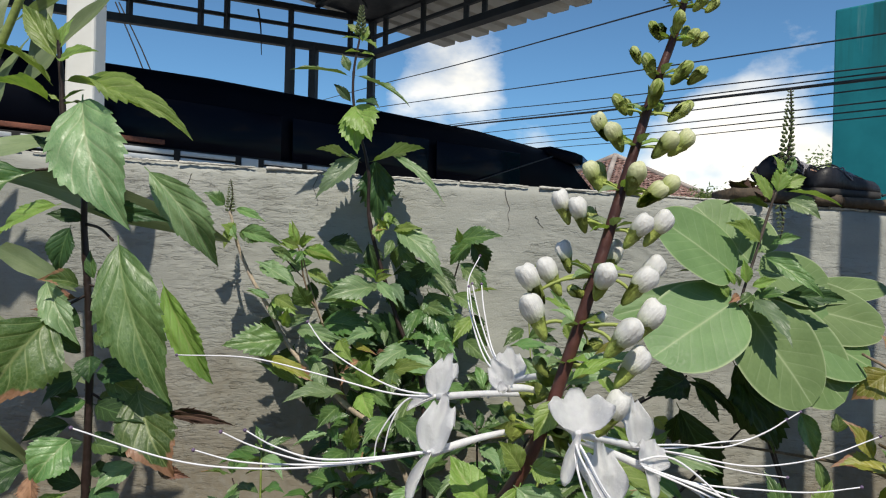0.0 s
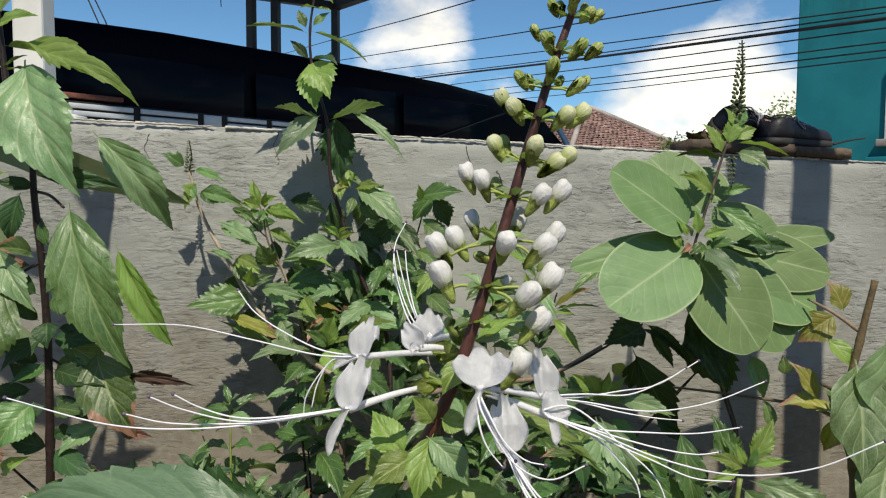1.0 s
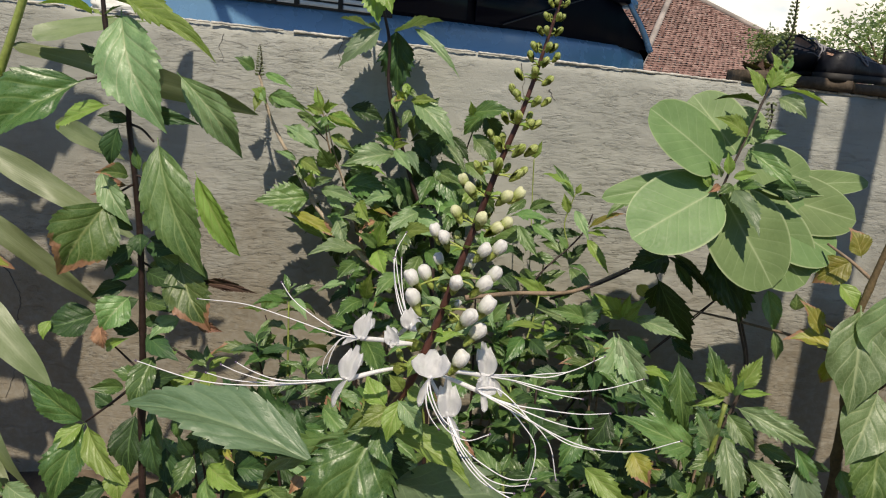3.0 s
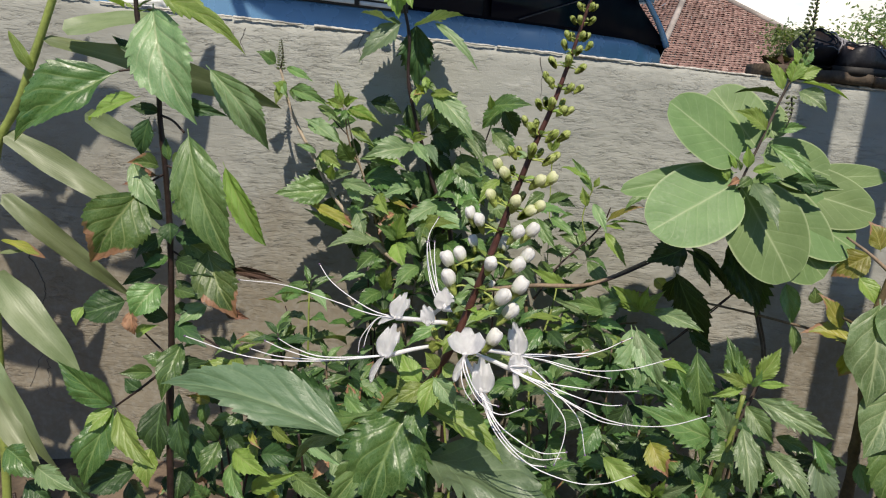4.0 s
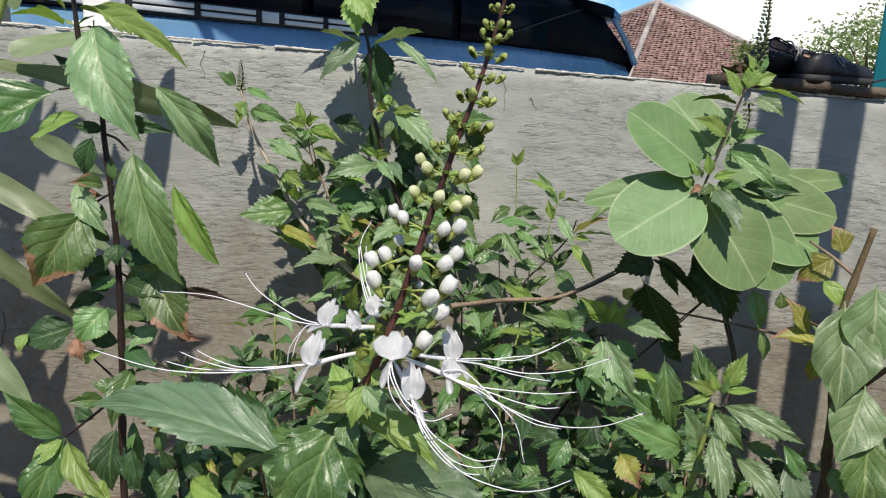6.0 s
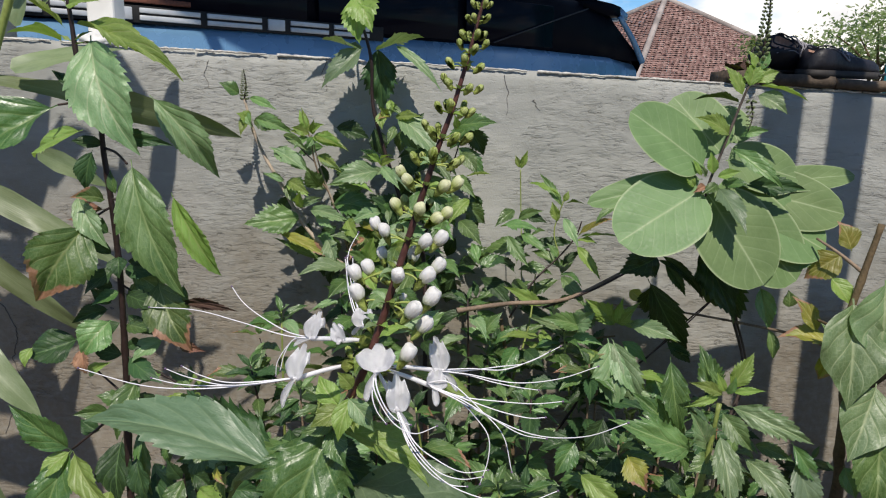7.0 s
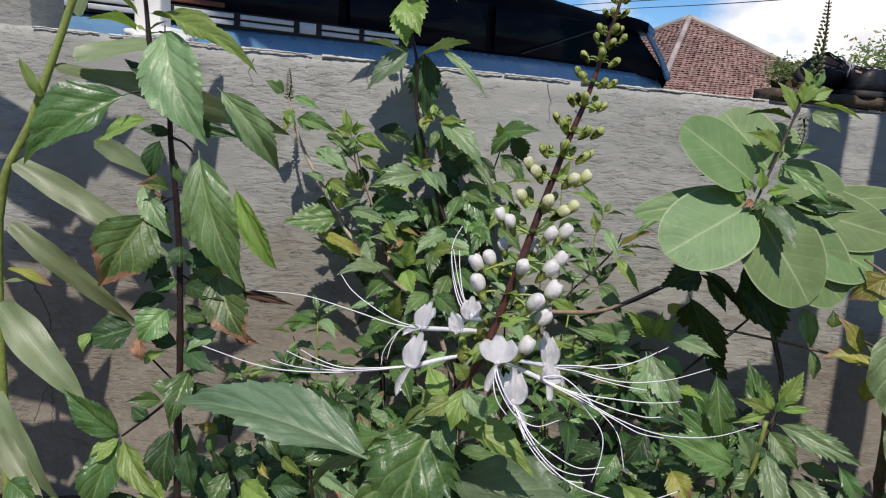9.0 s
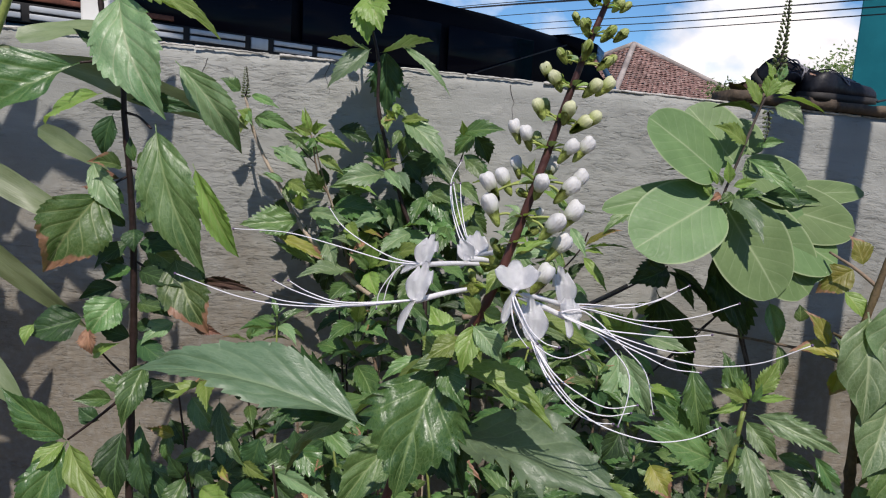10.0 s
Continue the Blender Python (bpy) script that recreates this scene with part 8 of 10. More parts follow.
leaf(herb_b, "serrate", (-0.297, 1.2, 0.644), (-0.272, 1.18, 0.605), 0.0236, (0, -1, 0.1), 0.1, 0.4, "leaf", 1)
leaf(herb_b, "crisp", (-0.266, 1.19, 0.582), (-0.363, 1.15, 0.573), 0.0534, (0, -0.85, 0.5), 0.1, 0.3, "leaf", 2)
leaf(herb_b, "serrate", (-0.256, 1.2, 0.595), (-0.173, 1.16, 0.579), 0.0281, (0, -0.85, 0.5), 0.15, 0.45, "pale", 3)
leaf(herb_b, "serrate", (-0.273, 1.2, 0.596), (-0.228, 1.18, 0.614), 0.0118, (0, -0.85, 0.5), 0.1, 0.5, "sheen", 0)
leaf(herb_b, "serrate", (-0.24, 1.2, 0.55), (-0.193, 1.16, 0.513), 0.0398, (0, -1, 0.1), 0.12, 0.4, "leaf", 1)
leaf(herb_b, "serrate", (-0.228, 1.19, 0.5), (-0.317, 1.17, 0.547), 0.0176, (0, -0.85, 0.5), 0.12, 0.5, "leaf", 2)
# two dark leaves added behind the stem, again for inner shade
leaf(herb_b, "serrate", (-0.295, 1.23, 0.618), (-0.319, 1.24, 0.572), 0.0319, (0, -1, 0.1), 0.1, 0.4, "dark", 3)
leaf(herb_b, "serrate", (-0.262, 1.23, 0.567), (-0.285, 1.24, 0.509), 0.0416, (0, -1, 0.1), 0.1, 0.4, "dark", 0)
leaf(herb_b, "serrate", (-0.2, 1.19, 0.562), (-0.143, 1.16, 0.544), 0.028, (0, -0.85, 0.5), 0.12, 0.4, "leaf", 1)
flower_spike(herb_b, (-0.373, 1.21, 0.792), (-0.373, 1.21, 0.844), 13, 0.0068)

herb_c = thing("cat_whiskers_plant", (-0.177, 1.2, 0), "bushy herb with tufts of toothed leaves against the wall", "plant")
stem(herb_c, [(-0.1, 1.18, -0.12), (-0.11, 1.19, 0.25), (-0.15, 1.2, 0.42), (-0.19, 1.19, 0.55)], 0.004, 0.0022, "stem_brown", "stem", 8)
stem(herb_c, [(-0.195, 1.19, 0.579), (-0.209, 1.2, 0.604), (-0.221, 1.2, 0.632), (-0.231, 1.2, 0.646), (-0.244, 1.2, 0.684), (-0.249, 1.2, 0.717), (-0.256, 1.2, 0.738)], 0.0022, 0.0012, "stem_brown", "branch", 0)
stem(herb_c, [(-0.29, 1.2, 0.73), (-0.265, 1.2, 0.702), (-0.244, 1.2, 0.682)], 0.0014, 0.001, "stem_dark", "branch", 0)
leaf(herb_c, "serrate", (-0.249, 1.2, 0.726), (-0.182, 1.16, 0.71), 0.0258, (0, -0.85, 0.5), 0.12, 0.6, "young", 0)
leaf(herb_c, "serrate", (-0.257, 1.2, 0.731), (-0.279, 1.18, 0.744), 0.024, (0, -0.85, 0.5), 0.1, 0.6, "young", 1)
leaf(herb_c, "serrate", (-0.255, 1.2, 0.738), (-0.27, 1.2, 0.775), 0.0151, (0, -0.85, 0.5), 0.15, 0.3, "young", 2)
leaf(herb_c, "serrate", (-0.249, 1.2, 0.74), (-0.235, 1.2, 0.752), 0.0091, (0, -0.3, 1), 0.06, 0.4, "leaf", 3)
leaf(herb_c, "serrate", (-0.242, 1.2, 0.731), (-0.225, 1.22, 0.716), 0.0092, (0, -0.85, 0.5), 0.1, 0.6, "dark", 0)
leaf(herb_c, "serrate", (-0.24, 1.2, 0.695), (-0.187, 1.17, 0.666), 0.0199, (0, -0.85, 0.5), 0.15, 0.6, "young", 1)
leaf(herb_c, "serrate", (-0.319, 1.2, 0.704), (-0.244, 1.15, 0.669), 0.0336, (0, -0.85, 0.5), 0.15, 0.5, "pale", 2)
leaf(herb_c, "serrate", (-0.352, 1.2, 0.758), (-0.274, 1.16, 0.736), 0.0278, (0, -0.85, 0.5), 0.12, 0.6, "leaf", 3)
leaf(herb_c, "serrate", (-0.358, 1.2, 0.749), (-0.378, 1.18, 0.767), 0.028, (0, -0.85, 0.5), 0.06, 0.3, "young", 0)
leaf(herb_c, "serrate", (-0.303, 1.2, 0.731), (-0.248, 1.17, 0.703), 0.0179, (0, -0.85, 0.5), 0.1, 0.7, "leaf", 1)
leaf(herb_c, "serrate", (-0.291, 1.17, 0.647), (-0.324, 1.15, 0.666), 0.0127, (0, -0.85, 0.5), 0.1, 0.6, "pale", 2)
leaf(herb_c, "serrate", (-0.284, 1.17, 0.65), (-0.237, 1.13, 0.633), 0.0232, (0, -0.85, 0.5), 0.15, 0.3, "young", 3)
leaf(herb_c, "serrate", (-0.265, 1.17, 0.601), (-0.251, 1.12, 0.638), 0.0212, (0, -1, 0.1), 0.06, 0.4, "young", 0)
leaf(herb_c, "serrate", (-0.232, 1.2, 0.635), (-0.252, 1.17, 0.675), 0.0379, (0, -1, 0.1), 0.06, 0.3, "leaf", 1)
leaf(herb_c, "serrate", (-0.121, 1.18, 0.671), (-0.198, 1.13, 0.655), 0.0447, (0, -0.85, 0.5), 0.15, 0.5, "pale", 2)
leaf(herb_c, "serrate", (-0.181, 1.17, 0.655), (-0.124, 1.12, 0.64), 0.0193, (0, -0.85, 0.5), 0.15, 0.6, "young", 3)
leaf(herb_c, "serrate", (-0.259, 1.16, 0.607), (-0.22, 1.14, 0.626), 0.0145, (0, -0.85, 0.5), 0.1, 0.6, "pale", 0)
leaf(herb_c, "serrate", (-0.246, 1.16, 0.6), (-0.162, 1.1, 0.593), 0.0247, (0, -0.85, 0.5), 0.15, 0.5, "pale", 1)
leaf(herb_c, "serrate", (-0.229, 1.15, 0.597), (-0.192, 1.11, 0.576), 0.0228, (0, -1, 0.1), 0.06, 0.4, "pale", 2)
leaf(herb_c, "serrate", (-0.115, 1.17, 0.598), (-0.161, 1.12, 0.589), 0.025, (0, -0.85, 0.5), 0.1, 0.6, "pale", 3)
leaf(herb_c, "serrate", (-0.132, 1.22, 0.59), (-0.213, 1.24, 0.599), 0.0414, (0, -0.85, 0.5), 0.06, 0.2, "dark", 0)
leaf(herb_c, "serrate", (-0.101, 1.18, 0.594), (-0.145, 1.2, 0.628), 0.026, (0, -0.85, 0.5), 0.06, 0.4, "pale", 1)
leaf(herb_c, "serrate", (-0.104, 1.17, 0.604), (-0.1, 1.14, 0.58), 0.0146, (0, -1, 0.1), 0.1, 0.6, "pale", 2)
leaf(herb_c, "serrate", (-0.174, 1.15, 0.588), (-0.144, 1.1, 0.558), 0.0284, (0, -1, 0.1), 0.15, 0.3, "young", 3)
leaf(herb_c, "serrate", (-0.149, 1.14, 0.552), (-0.196, 1.1, 0.566), 0.0226, (0, -0.85, 0.5), 0.06, 0.4, "pale", 0)
leaf(herb_c, "serrate", (-0.139, 1.13, 0.557), (-0.16, 1.11, 0.544), 0.0122, (0, -0.85, 0.5), 0.18, 0.9, "brown", 1)
leaf(herb_c, "serrate", (-0.11, 1.13, 0.567), (-0.095, 1.11, 0.576), 0.0094, (0, -0.85, 0.5), 0.18, 0.9, "brown", 2)
leaf(herb_c, "serrate", (-0.159, 1.16, 0.582), (-0.109, 1.12, 0.568), 0.0134, (0, -0.85, 0.5), 0.06, 0.4, "yellow", 3)
leaf(herb_c, "serrate", (-0.096, 1.12, 0.541), (-0.025, 1.06, 0.563), 0.0312, (0, -0.85, 0.5), 0.15, 0.4, "young", 0)
leaf(herb_c, "serrate", (-0.063, 1.14, 0.578), (-0.113, 1.08, 0.545), 0.0373, (0, -0.85, 0.5), 0.1, 0.3, "pale", 1)
leaf(herb_c, "serrate", (-0.129, 1.1, 0.516), (-0.117, 1.08, 0.569), 0.0312, (0, -1, 0.1), 0.06, 0.4, "young", 2)
leaf(herb_c, "serrate", (-0.13, 1.1, 0.516), (-0.161, 1.06, 0.549), 0.0227, (0, -0.85, 0.5), 0.1, 0.6, "leaf", 3)
leaf(herb_c, "serrate", (-0.126, 1.1, 0.517), (-0.071, 1.06, 0.535), 0.0163, (0, -0.3, 1), 0.15, 0.3, "young", 0)
leaf(herb_c, "serrate", (-0.117, 1.1, 0.516), (-0.081, 1.05, 0.502), 0.0199, (0, -0.85, 0.5), 0.06, 0.4, "leaf", 1)
leaf(herb_c, "serrate", (-0.13, 1.1, 0.513), (-0.106, 1.05, 0.48), 0.0325, (0, -1, 0.1), 0.1, 0.6, "young", 2)
leaf(herb_c, "serrate", (-0.152, 1.12, 0.504), (-0.242, 1.06, 0.507), 0.0348, (0, -0.3, 1), 0.1, 0.5, "pale", 3)
leaf(herb_c, "serrate", (-0.21, 1.14, 0.554), (-0.185, 1.1, 0.514), 0.032, (0, -1, 0.1), 0.06, 0.3, "pale", 0)
leaf(herb_c, "serrate", (-0.315, 1.18, 0.554), (-0.201, 1.14, 0.515), 0.0215, (0, -0.3, 1), 0.06, 0.6, "yellow", 1)
leaf(herb_c, "serrate", (0.019, 1.2, 0.706), (0.054, 1.17, 0.668), 0.0299, (0, -0.85, 0.5), 0.15, 0.3, "leaf", 2)
leaf(herb_c, "serrate", (-0.054, 1.1, 0.511), (-0.073, 1.04, 0.465), 0.0306, (0, -1, 0.1), 0.06, 0.4, "leaf", 3)
leaf(herb_c, "serrate", (-0.048, 1.1, 0.52), (0.0, 1.04, 0.492), 0.0306, (0, -0.85, 0.5), 0.1, 0.6, "deep", 0)
leaf(herb_c, "serrate", (-0.055, 1.2, 0.623), (-0.02, 1.16, 0.573), 0.0298, (0, -0.85, 0.5), 0.15, 0.3, "dark", 1)
leaf(herb_c, "serrate", (-0.09, 1.22, 0.62), (-0.054, 1.2, 0.575), 0.0285, (0, -0.85, 0.5), 0.06, 0.4, "dark", 2)
leaf(herb_c, "serrate", (-0.03, 1.16, 0.59), (0.016, 1.1, 0.565), 0.0323, (0, -0.85, 0.5), 0.1, 0.6, "leaf", 3)
leaf(herb_c, "serrate", (-0.003, 1.18, 0.626), (0.038, 1.14, 0.604), 0.0293, (0, -0.85, 0.5), 0.15, 0.3, "deep", 0)
leaf(herb_c, "serrate", (-0.14, 1.06, 0.433), (-0.128, 1.03, 0.49), 0.0264, (0, -1, 0.1), 0.06, 0.4, "young", 1)
leaf(herb_c, "serrate", (-0.132, 1.06, 0.433), (-0.084, 1.0, 0.428), 0.0312, (0, -0.85, 0.5), 0.1, 0.6, "leaf", 2)
leaf(herb_c, "serrate", (-0.144, 1.06, 0.433), (-0.179, 1.0, 0.417), 0.0312, (0, -0.85, 0.5), 0.15, 0.3, "deep", 3)
stem(herb_c, [(-0.285, 1.1, 0.256), (-0.312, 1.12, 0.312), (-0.337, 1.14, 0.363)], 0.0016, 0.001, "stem_dark", "branch", 0)
leaf(herb_c, "serrate", (-0.339, 1.14, 0.369), (-0.376, 1.1, 0.385), 0.017, (0, -0.3, 1), 0.06, 0.4, "burnt", 0)
leaf(herb_c, "serrate", (-0.339, 1.14, 0.378), (-0.281, 1.1, 0.41), 0.0235, (0, -0.85, 0.5), 0.1, 0.6, "leaf", 1)
leaf(herb_c, "serrate", (-0.315, 1.13, 0.372), (-0.258, 1.1, 0.388), 0.0188, (0, -0.3, 1), 0.15, 0.3, "young", 2)
leaf(herb_c, "serrate", (-0.326, 1.13, 0.362), (-0.321, 1.08, 0.322), 0.0232, (0, -1, 0.1), 0.06, 0.4, "pale", 3)
leaf(herb_c, "serrate", (-0.299, 1.12, 0.333), (-0.239, 1.08, 0.312), 0.0277, (0, -0.85, 0.5), 0.1, 0.6, "deep", 0)
leaf(herb_c, "serrate", (-0.207, 1.14, 0.33), (-0.247, 1.1, 0.351), 0.0283, (0, -0.3, 1), 0.15, 0.3, "deep", 1)
leaf(herb_c, "serrate", (-0.307, 1.12, 0.335), (-0.346, 1.08, 0.313), 0.024, (0, -0.85, 0.5), 0.06, 0.4, "leaf", 2)
leaf(herb_c, "serrate", (-0.339, 1.14, 0.369), (-0.321, 1.13, 0.406), 0.0191, (0, -0.85, 0.5), 0.1, 0.6, "leaf", 3)
leaf(herb_c, "serrate", (-0.264, 1.1, 0.291), (-0.291, 1.05, 0.277), 0.0289, (0, -0.85, 0.5), 0.15, 0.3, "deep", 0)
leaf(herb_c, "serrate", (-0.259, 1.1, 0.292), (-0.201, 1.05, 0.285), 0.0289, (0, -0.85, 0.5), 0.06, 0.4, "leaf", 1)
# dark tufts added low down, deepening the bush's shade by colour
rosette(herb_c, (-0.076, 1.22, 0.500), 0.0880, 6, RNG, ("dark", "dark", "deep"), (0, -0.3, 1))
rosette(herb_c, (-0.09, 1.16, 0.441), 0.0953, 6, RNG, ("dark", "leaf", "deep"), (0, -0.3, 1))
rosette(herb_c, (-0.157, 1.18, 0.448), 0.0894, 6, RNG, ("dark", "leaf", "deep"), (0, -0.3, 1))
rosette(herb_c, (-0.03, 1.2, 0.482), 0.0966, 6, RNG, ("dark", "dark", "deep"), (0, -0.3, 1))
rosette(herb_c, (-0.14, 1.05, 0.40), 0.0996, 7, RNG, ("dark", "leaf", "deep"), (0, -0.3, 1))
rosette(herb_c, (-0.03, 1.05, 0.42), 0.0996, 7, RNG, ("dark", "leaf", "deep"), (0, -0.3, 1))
leaf(herb_c, "serrate", (-0.126, 1.18, 0.686), (-0.157, 1.16, 0.695), 0.0197, (0, -0.85, 0.5), 0.15, 0.7, "dark", 0)
leaf(herb_c, "serrate", (-0.122, 1.18, 0.686), (-0.142, 1.16, 0.702), 0.0138, (0, -0.85, 0.5), 0.1, 0.6, "young", 1)
leaf(herb_c, "serrate", (-0.122, 1.18, 0.688), (-0.094, 1.15, 0.701), 0.0118, (0, -0.3, 1), 0.15, 0.3, "young", 2)
leaf(herb_c, "serrate", (-0.119, 1.18, 0.68), (-0.079, 1.13, 0.644), 0.0214, (0, -0.85, 0.5), 0.12, 0.5, "pale", 3)
leaf(herb_c, "serrate", (-0.109, 1.2, 0.768), (-0.12, 1.17, 0.782), 0.0199, (0, -1, 0.1), 0.1, 0.6, "young", 0)
leaf(herb_c, "serrate", (-0.107, 1.2, 0.768), (-0.123, 1.17, 0.762), 0.0179, (0, -0.85, 0.5), 0.15, 0.3, "yellow", 1)
leaf(herb_c, "serrate", (-0.104, 1.2, 0.772), (-0.091, 1.18, 0.787), 0.016, (0, -0.85, 0.5), 0.06, 0.4, "leaf", 2)
leaf(herb_c, "serrate", (-0.036, 1.2, 0.691), (-0.003, 1.16, 0.661), 0.0179, (0, -0.85, 0.5), 0.1, 0.6, "pale", 3)
leaf(herb_c, "serrate", (-0.088, 1.22, 0.695), (-0.053, 1.2, 0.657), 0.0305, (0, -0.85, 0.5), 0.15, 0.3, "dark", 0)
leaf(herb_c, "serrate", (-0.075, 1.24, 0.733), (-0.049, 1.25, 0.773), 0.0272, (0, -1, 0.1), 0.06, 0.4, "dark", 1)
leaf(herb_c, "serrate", (-0.077, 1.23, 0.677), (-0.09, 1.22, 0.62), 0.0309, (0, -1, 0.1), 0.1, 0.6, "deep", 2)
leaf(herb_c, "serrate", (-0.051, 1.2, 0.642), (0.006, 1.15, 0.629), 0.0277, (0, -0.85, 0.5), 0.15, 0.3, "leaf", 3)
leaf(herb_c, "serrate", (-0.046, 1.18, 0.639), (-0.065, 1.13, 0.593), 0.0291, (0, -0.85, 0.5), 0.06, 0.4, "deep", 0)
leaf(herb_c, "serrate", (-0.025, 1.22, 0.708), (0.016, 1.2, 0.662), 0.0265, (0, -0.85, 0.5), 0.1, 0.6, "dark", 1)
leaf(herb_c, "serrate", (0.005, 1.2, 0.662), (0.051, 1.16, 0.629), 0.0278, (0, -0.85, 0.5), 0.15, 0.3, "leaf", 2)
leaf(herb_c, "serrate", (0.033, 1.18, 0.664), (0.076, 1.14, 0.675), 0.0195, (0, -0.3, 1), 0.06, 0.4, "young", 3)
leaf(herb_c, "serrate", (-0.084, 1.16, 0.58), (-0.029, 1.11, 0.597), 0.0248, (0, -0.3, 1), 0.1, 0.6, "leaf", 0)
leaf(herb_c, "serrate", (-0.003, 1.14, 0.594), (-0.018, 1.09, 0.548), 0.03, (0, -1, 0.1), 0.15, 0.3, "deep", 1)
leaf(herb_c, "serrate", (0.024, 1.12, 0.597), (0.065, 1.06, 0.564), 0.0312, (0, -0.85, 0.5), 0.06, 0.4, "leaf", 2)
leaf(herb_c, "serrate", (0.042, 1.16, 0.629), (0.006, 1.12, 0.588), 0.0249, (0, -0.85, 0.5), 0.1, 0.6, "young", 3)
leaf(herb_c, "serrate", (-0.079, 1.1, 0.553), (-0.083, 1.05, 0.512), 0.0271, (0, -1, 0.1), 0.15, 0.3, "deep", 0)
leaf(herb_c, "serrate", (-0.018, 1.08, 0.533), (0.032, 1.02, 0.521), 0.0318, (0, -0.3, 1), 0.06, 0.4, "leaf", 1)
leaf(herb_c, "serrate", (-0.161, 1.08, 0.495), (-0.188, 1.04, 0.47), 0.0267, (0, -0.85, 0.5), 0.1, 0.6, "deep", 2)
leaf(herb_c, "serrate", (-0.083, 1.06, 0.485), (-0.117, 1.0, 0.458), 0.0312, (0, -0.85, 0.5), 0.15, 0.3, "leaf", 3)
leaf(herb_c, "serrate", (-0.075, 1.06, 0.485), (-0.022, 1.0, 0.461), 0.0329, (0, -0.85, 0.5), 0.06, 0.4, "deep", 0)
# dark leaves added near the wall, in place of shadows in the gaps
SHADE_FILL = random.Random(41)
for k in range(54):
    bz = SHADE_FILL.uniform(0.46, 0.76)
    bx, by = SHADE_FILL.uniform(-0.24, 0.06) + 0.10 * min(0.0, 0.60 - bz), SHADE_FILL.uniform(1.20, 1.26)
    q = SHADE_FILL.uniform(-2.9, -0.2)
    ln = SHADE_FILL.uniform(0.045, 0.075)
    leaf(herb_c, "serrate", (bx, by, bz), (bx + ln * math.cos(q), by + 0.01, bz + ln * math.sin(q) * 0.9), ln * 0.55, (0, -0.85, 0.5), SHADE_FILL.choice((0.06, 0.12)), SHADE_FILL.choice((0.3, 0.6)), SHADE_FILL.choice(("dark", "dark", "deep")), k)

herb_d = thing("cat_whiskers_plant", (0.173, 1.1, 0), "bushy herb with bright young shoots against the wall", "plant")
stem(herb_d, [(0.14, 1.02, -0.12), (0.13, 1.03, 0.15), (0.12, 1.06, 0.32), (0.10, 1.06, 0.44)], 0.005, 0.0032, "stem_wood", "stem", 6)
stem(herb_d, [(0.13, 1.03, 0.15), (0.22, 1.02, 0.30), (0.27, 1.0, 0.42)], 0.0028, 0.0015, "stem_dark", "stem", 0)
stem(herb_d, [(0.12, 1.06, 0.32), (0.15, 1.1, 0.42), (0.16, 1.14, 0.50)], 0.0022, 0.0012, "stem_green", "stem", 0)
stem(herb_d, [(0.128, 1.17, 0.68), (0.131, 1.17, 0.619), (0.135, 1.15, 0.532), (0.136, 1.12, 0.468)], 0.0012, 0.0008, "stem_green", "branch", 0)
stem(herb_d, [(0.115, 1.08, 0.437), (0.153, 1.1, 0.495), (0.199, 1.12, 0.539), (0.225, 1.13, 0.571), (0.234, 1.13, 0.598)], 0.0018, 0.0012, "stem_dark", "branch", 0)
stem(herb_d, [(0.197, 1.12, 0.541), (0.188, 1.13, 0.58), (0.202, 1.13, 0.635)], 0.0014, 0.0009, "stem_green", "branch", 0)
stem(herb_d, [(0.338, 1.08, 0.365), (0.417, 1.12, 0.42), (0.476, 1.15, 0.467)], 0.0016, 0.0012, "stem_dark", "branch", 0)
stem(herb_d, [(0.164, 1.05, 0.396), (0.235, 1.06, 0.409), (0.292, 1.07, 0.415)], 0.0022, 0.0016, "stem_wood", "branch", 0)
leaf(herb_d, "serrate", (0.128, 1.17, 0.68), (0.139, 1.16, 0.715), 0.0127, (0, -1, 0.1), 0.06, 0.4, "young", 0)
leaf(herb_d, "serrate", (0.127, 1.17, 0.682), (0.118, 1.17, 0.705), 0.0108, (0, -1, 0.1), 0.1, 0.6, "young", 1)
leaf(herb_d, "serrate", (0.201, 1.13, 0.62), (0.16, 1.15, 0.677), 0.0173, (0, -0.85, 0.5), 0.06, 0.6, "leaf", 2)
leaf(herb_d, "serrate", (0.198, 1.13, 0.639), (0.14, 1.1, 0.667), 0.0113, (0, -0.3, 1), 0.06, 0.4, "young", 3)
leaf(herb_d, "serrate", (0.204, 1.13, 0.628), (0.233, 1.1, 0.633), 0.0094, (0, -0.3, 1), 0.1, 0.6, "deep", 0)
leaf(herb_d, "serrate", (0.202, 1.13, 0.63), (0.209, 1.13, 0.65), 0.0114, (0, -1, 0.1), 0.15, 0.3, "young", 1)
leaf(herb_d, "serrate", (0.201, 1.12, 0.607), (0.225, 1.08, 0.562), 0.0203, (0, -1, 0.1), 0.1, 0.5, "pale", 2)
leaf(herb_d, "serrate", (0.194, 1.13, 0.595), (0.182, 1.13, 0.631), 0.0171, (0, -1, 0.1), 0.1, 0.6, "young", 3)
leaf(herb_d, "serrate", (0.224, 1.12, 0.569), (0.284, 1.1, 0.609), 0.0159, (0, -0.3, 1), 0.15, 0.3, "yellow", 0)
leaf(herb_d, "serrate", (0.228, 1.12, 0.573), (0.293, 1.08, 0.584), 0.0129, (0, -0.3, 1), 0.06, 0.4, "leaf", 1)
leaf(herb_d, "serrate", (0.223, 1.12, 0.565), (0.258, 1.1, 0.566), 0.0131, (0, -0.3, 1), 0.1, 0.6, "young", 2)
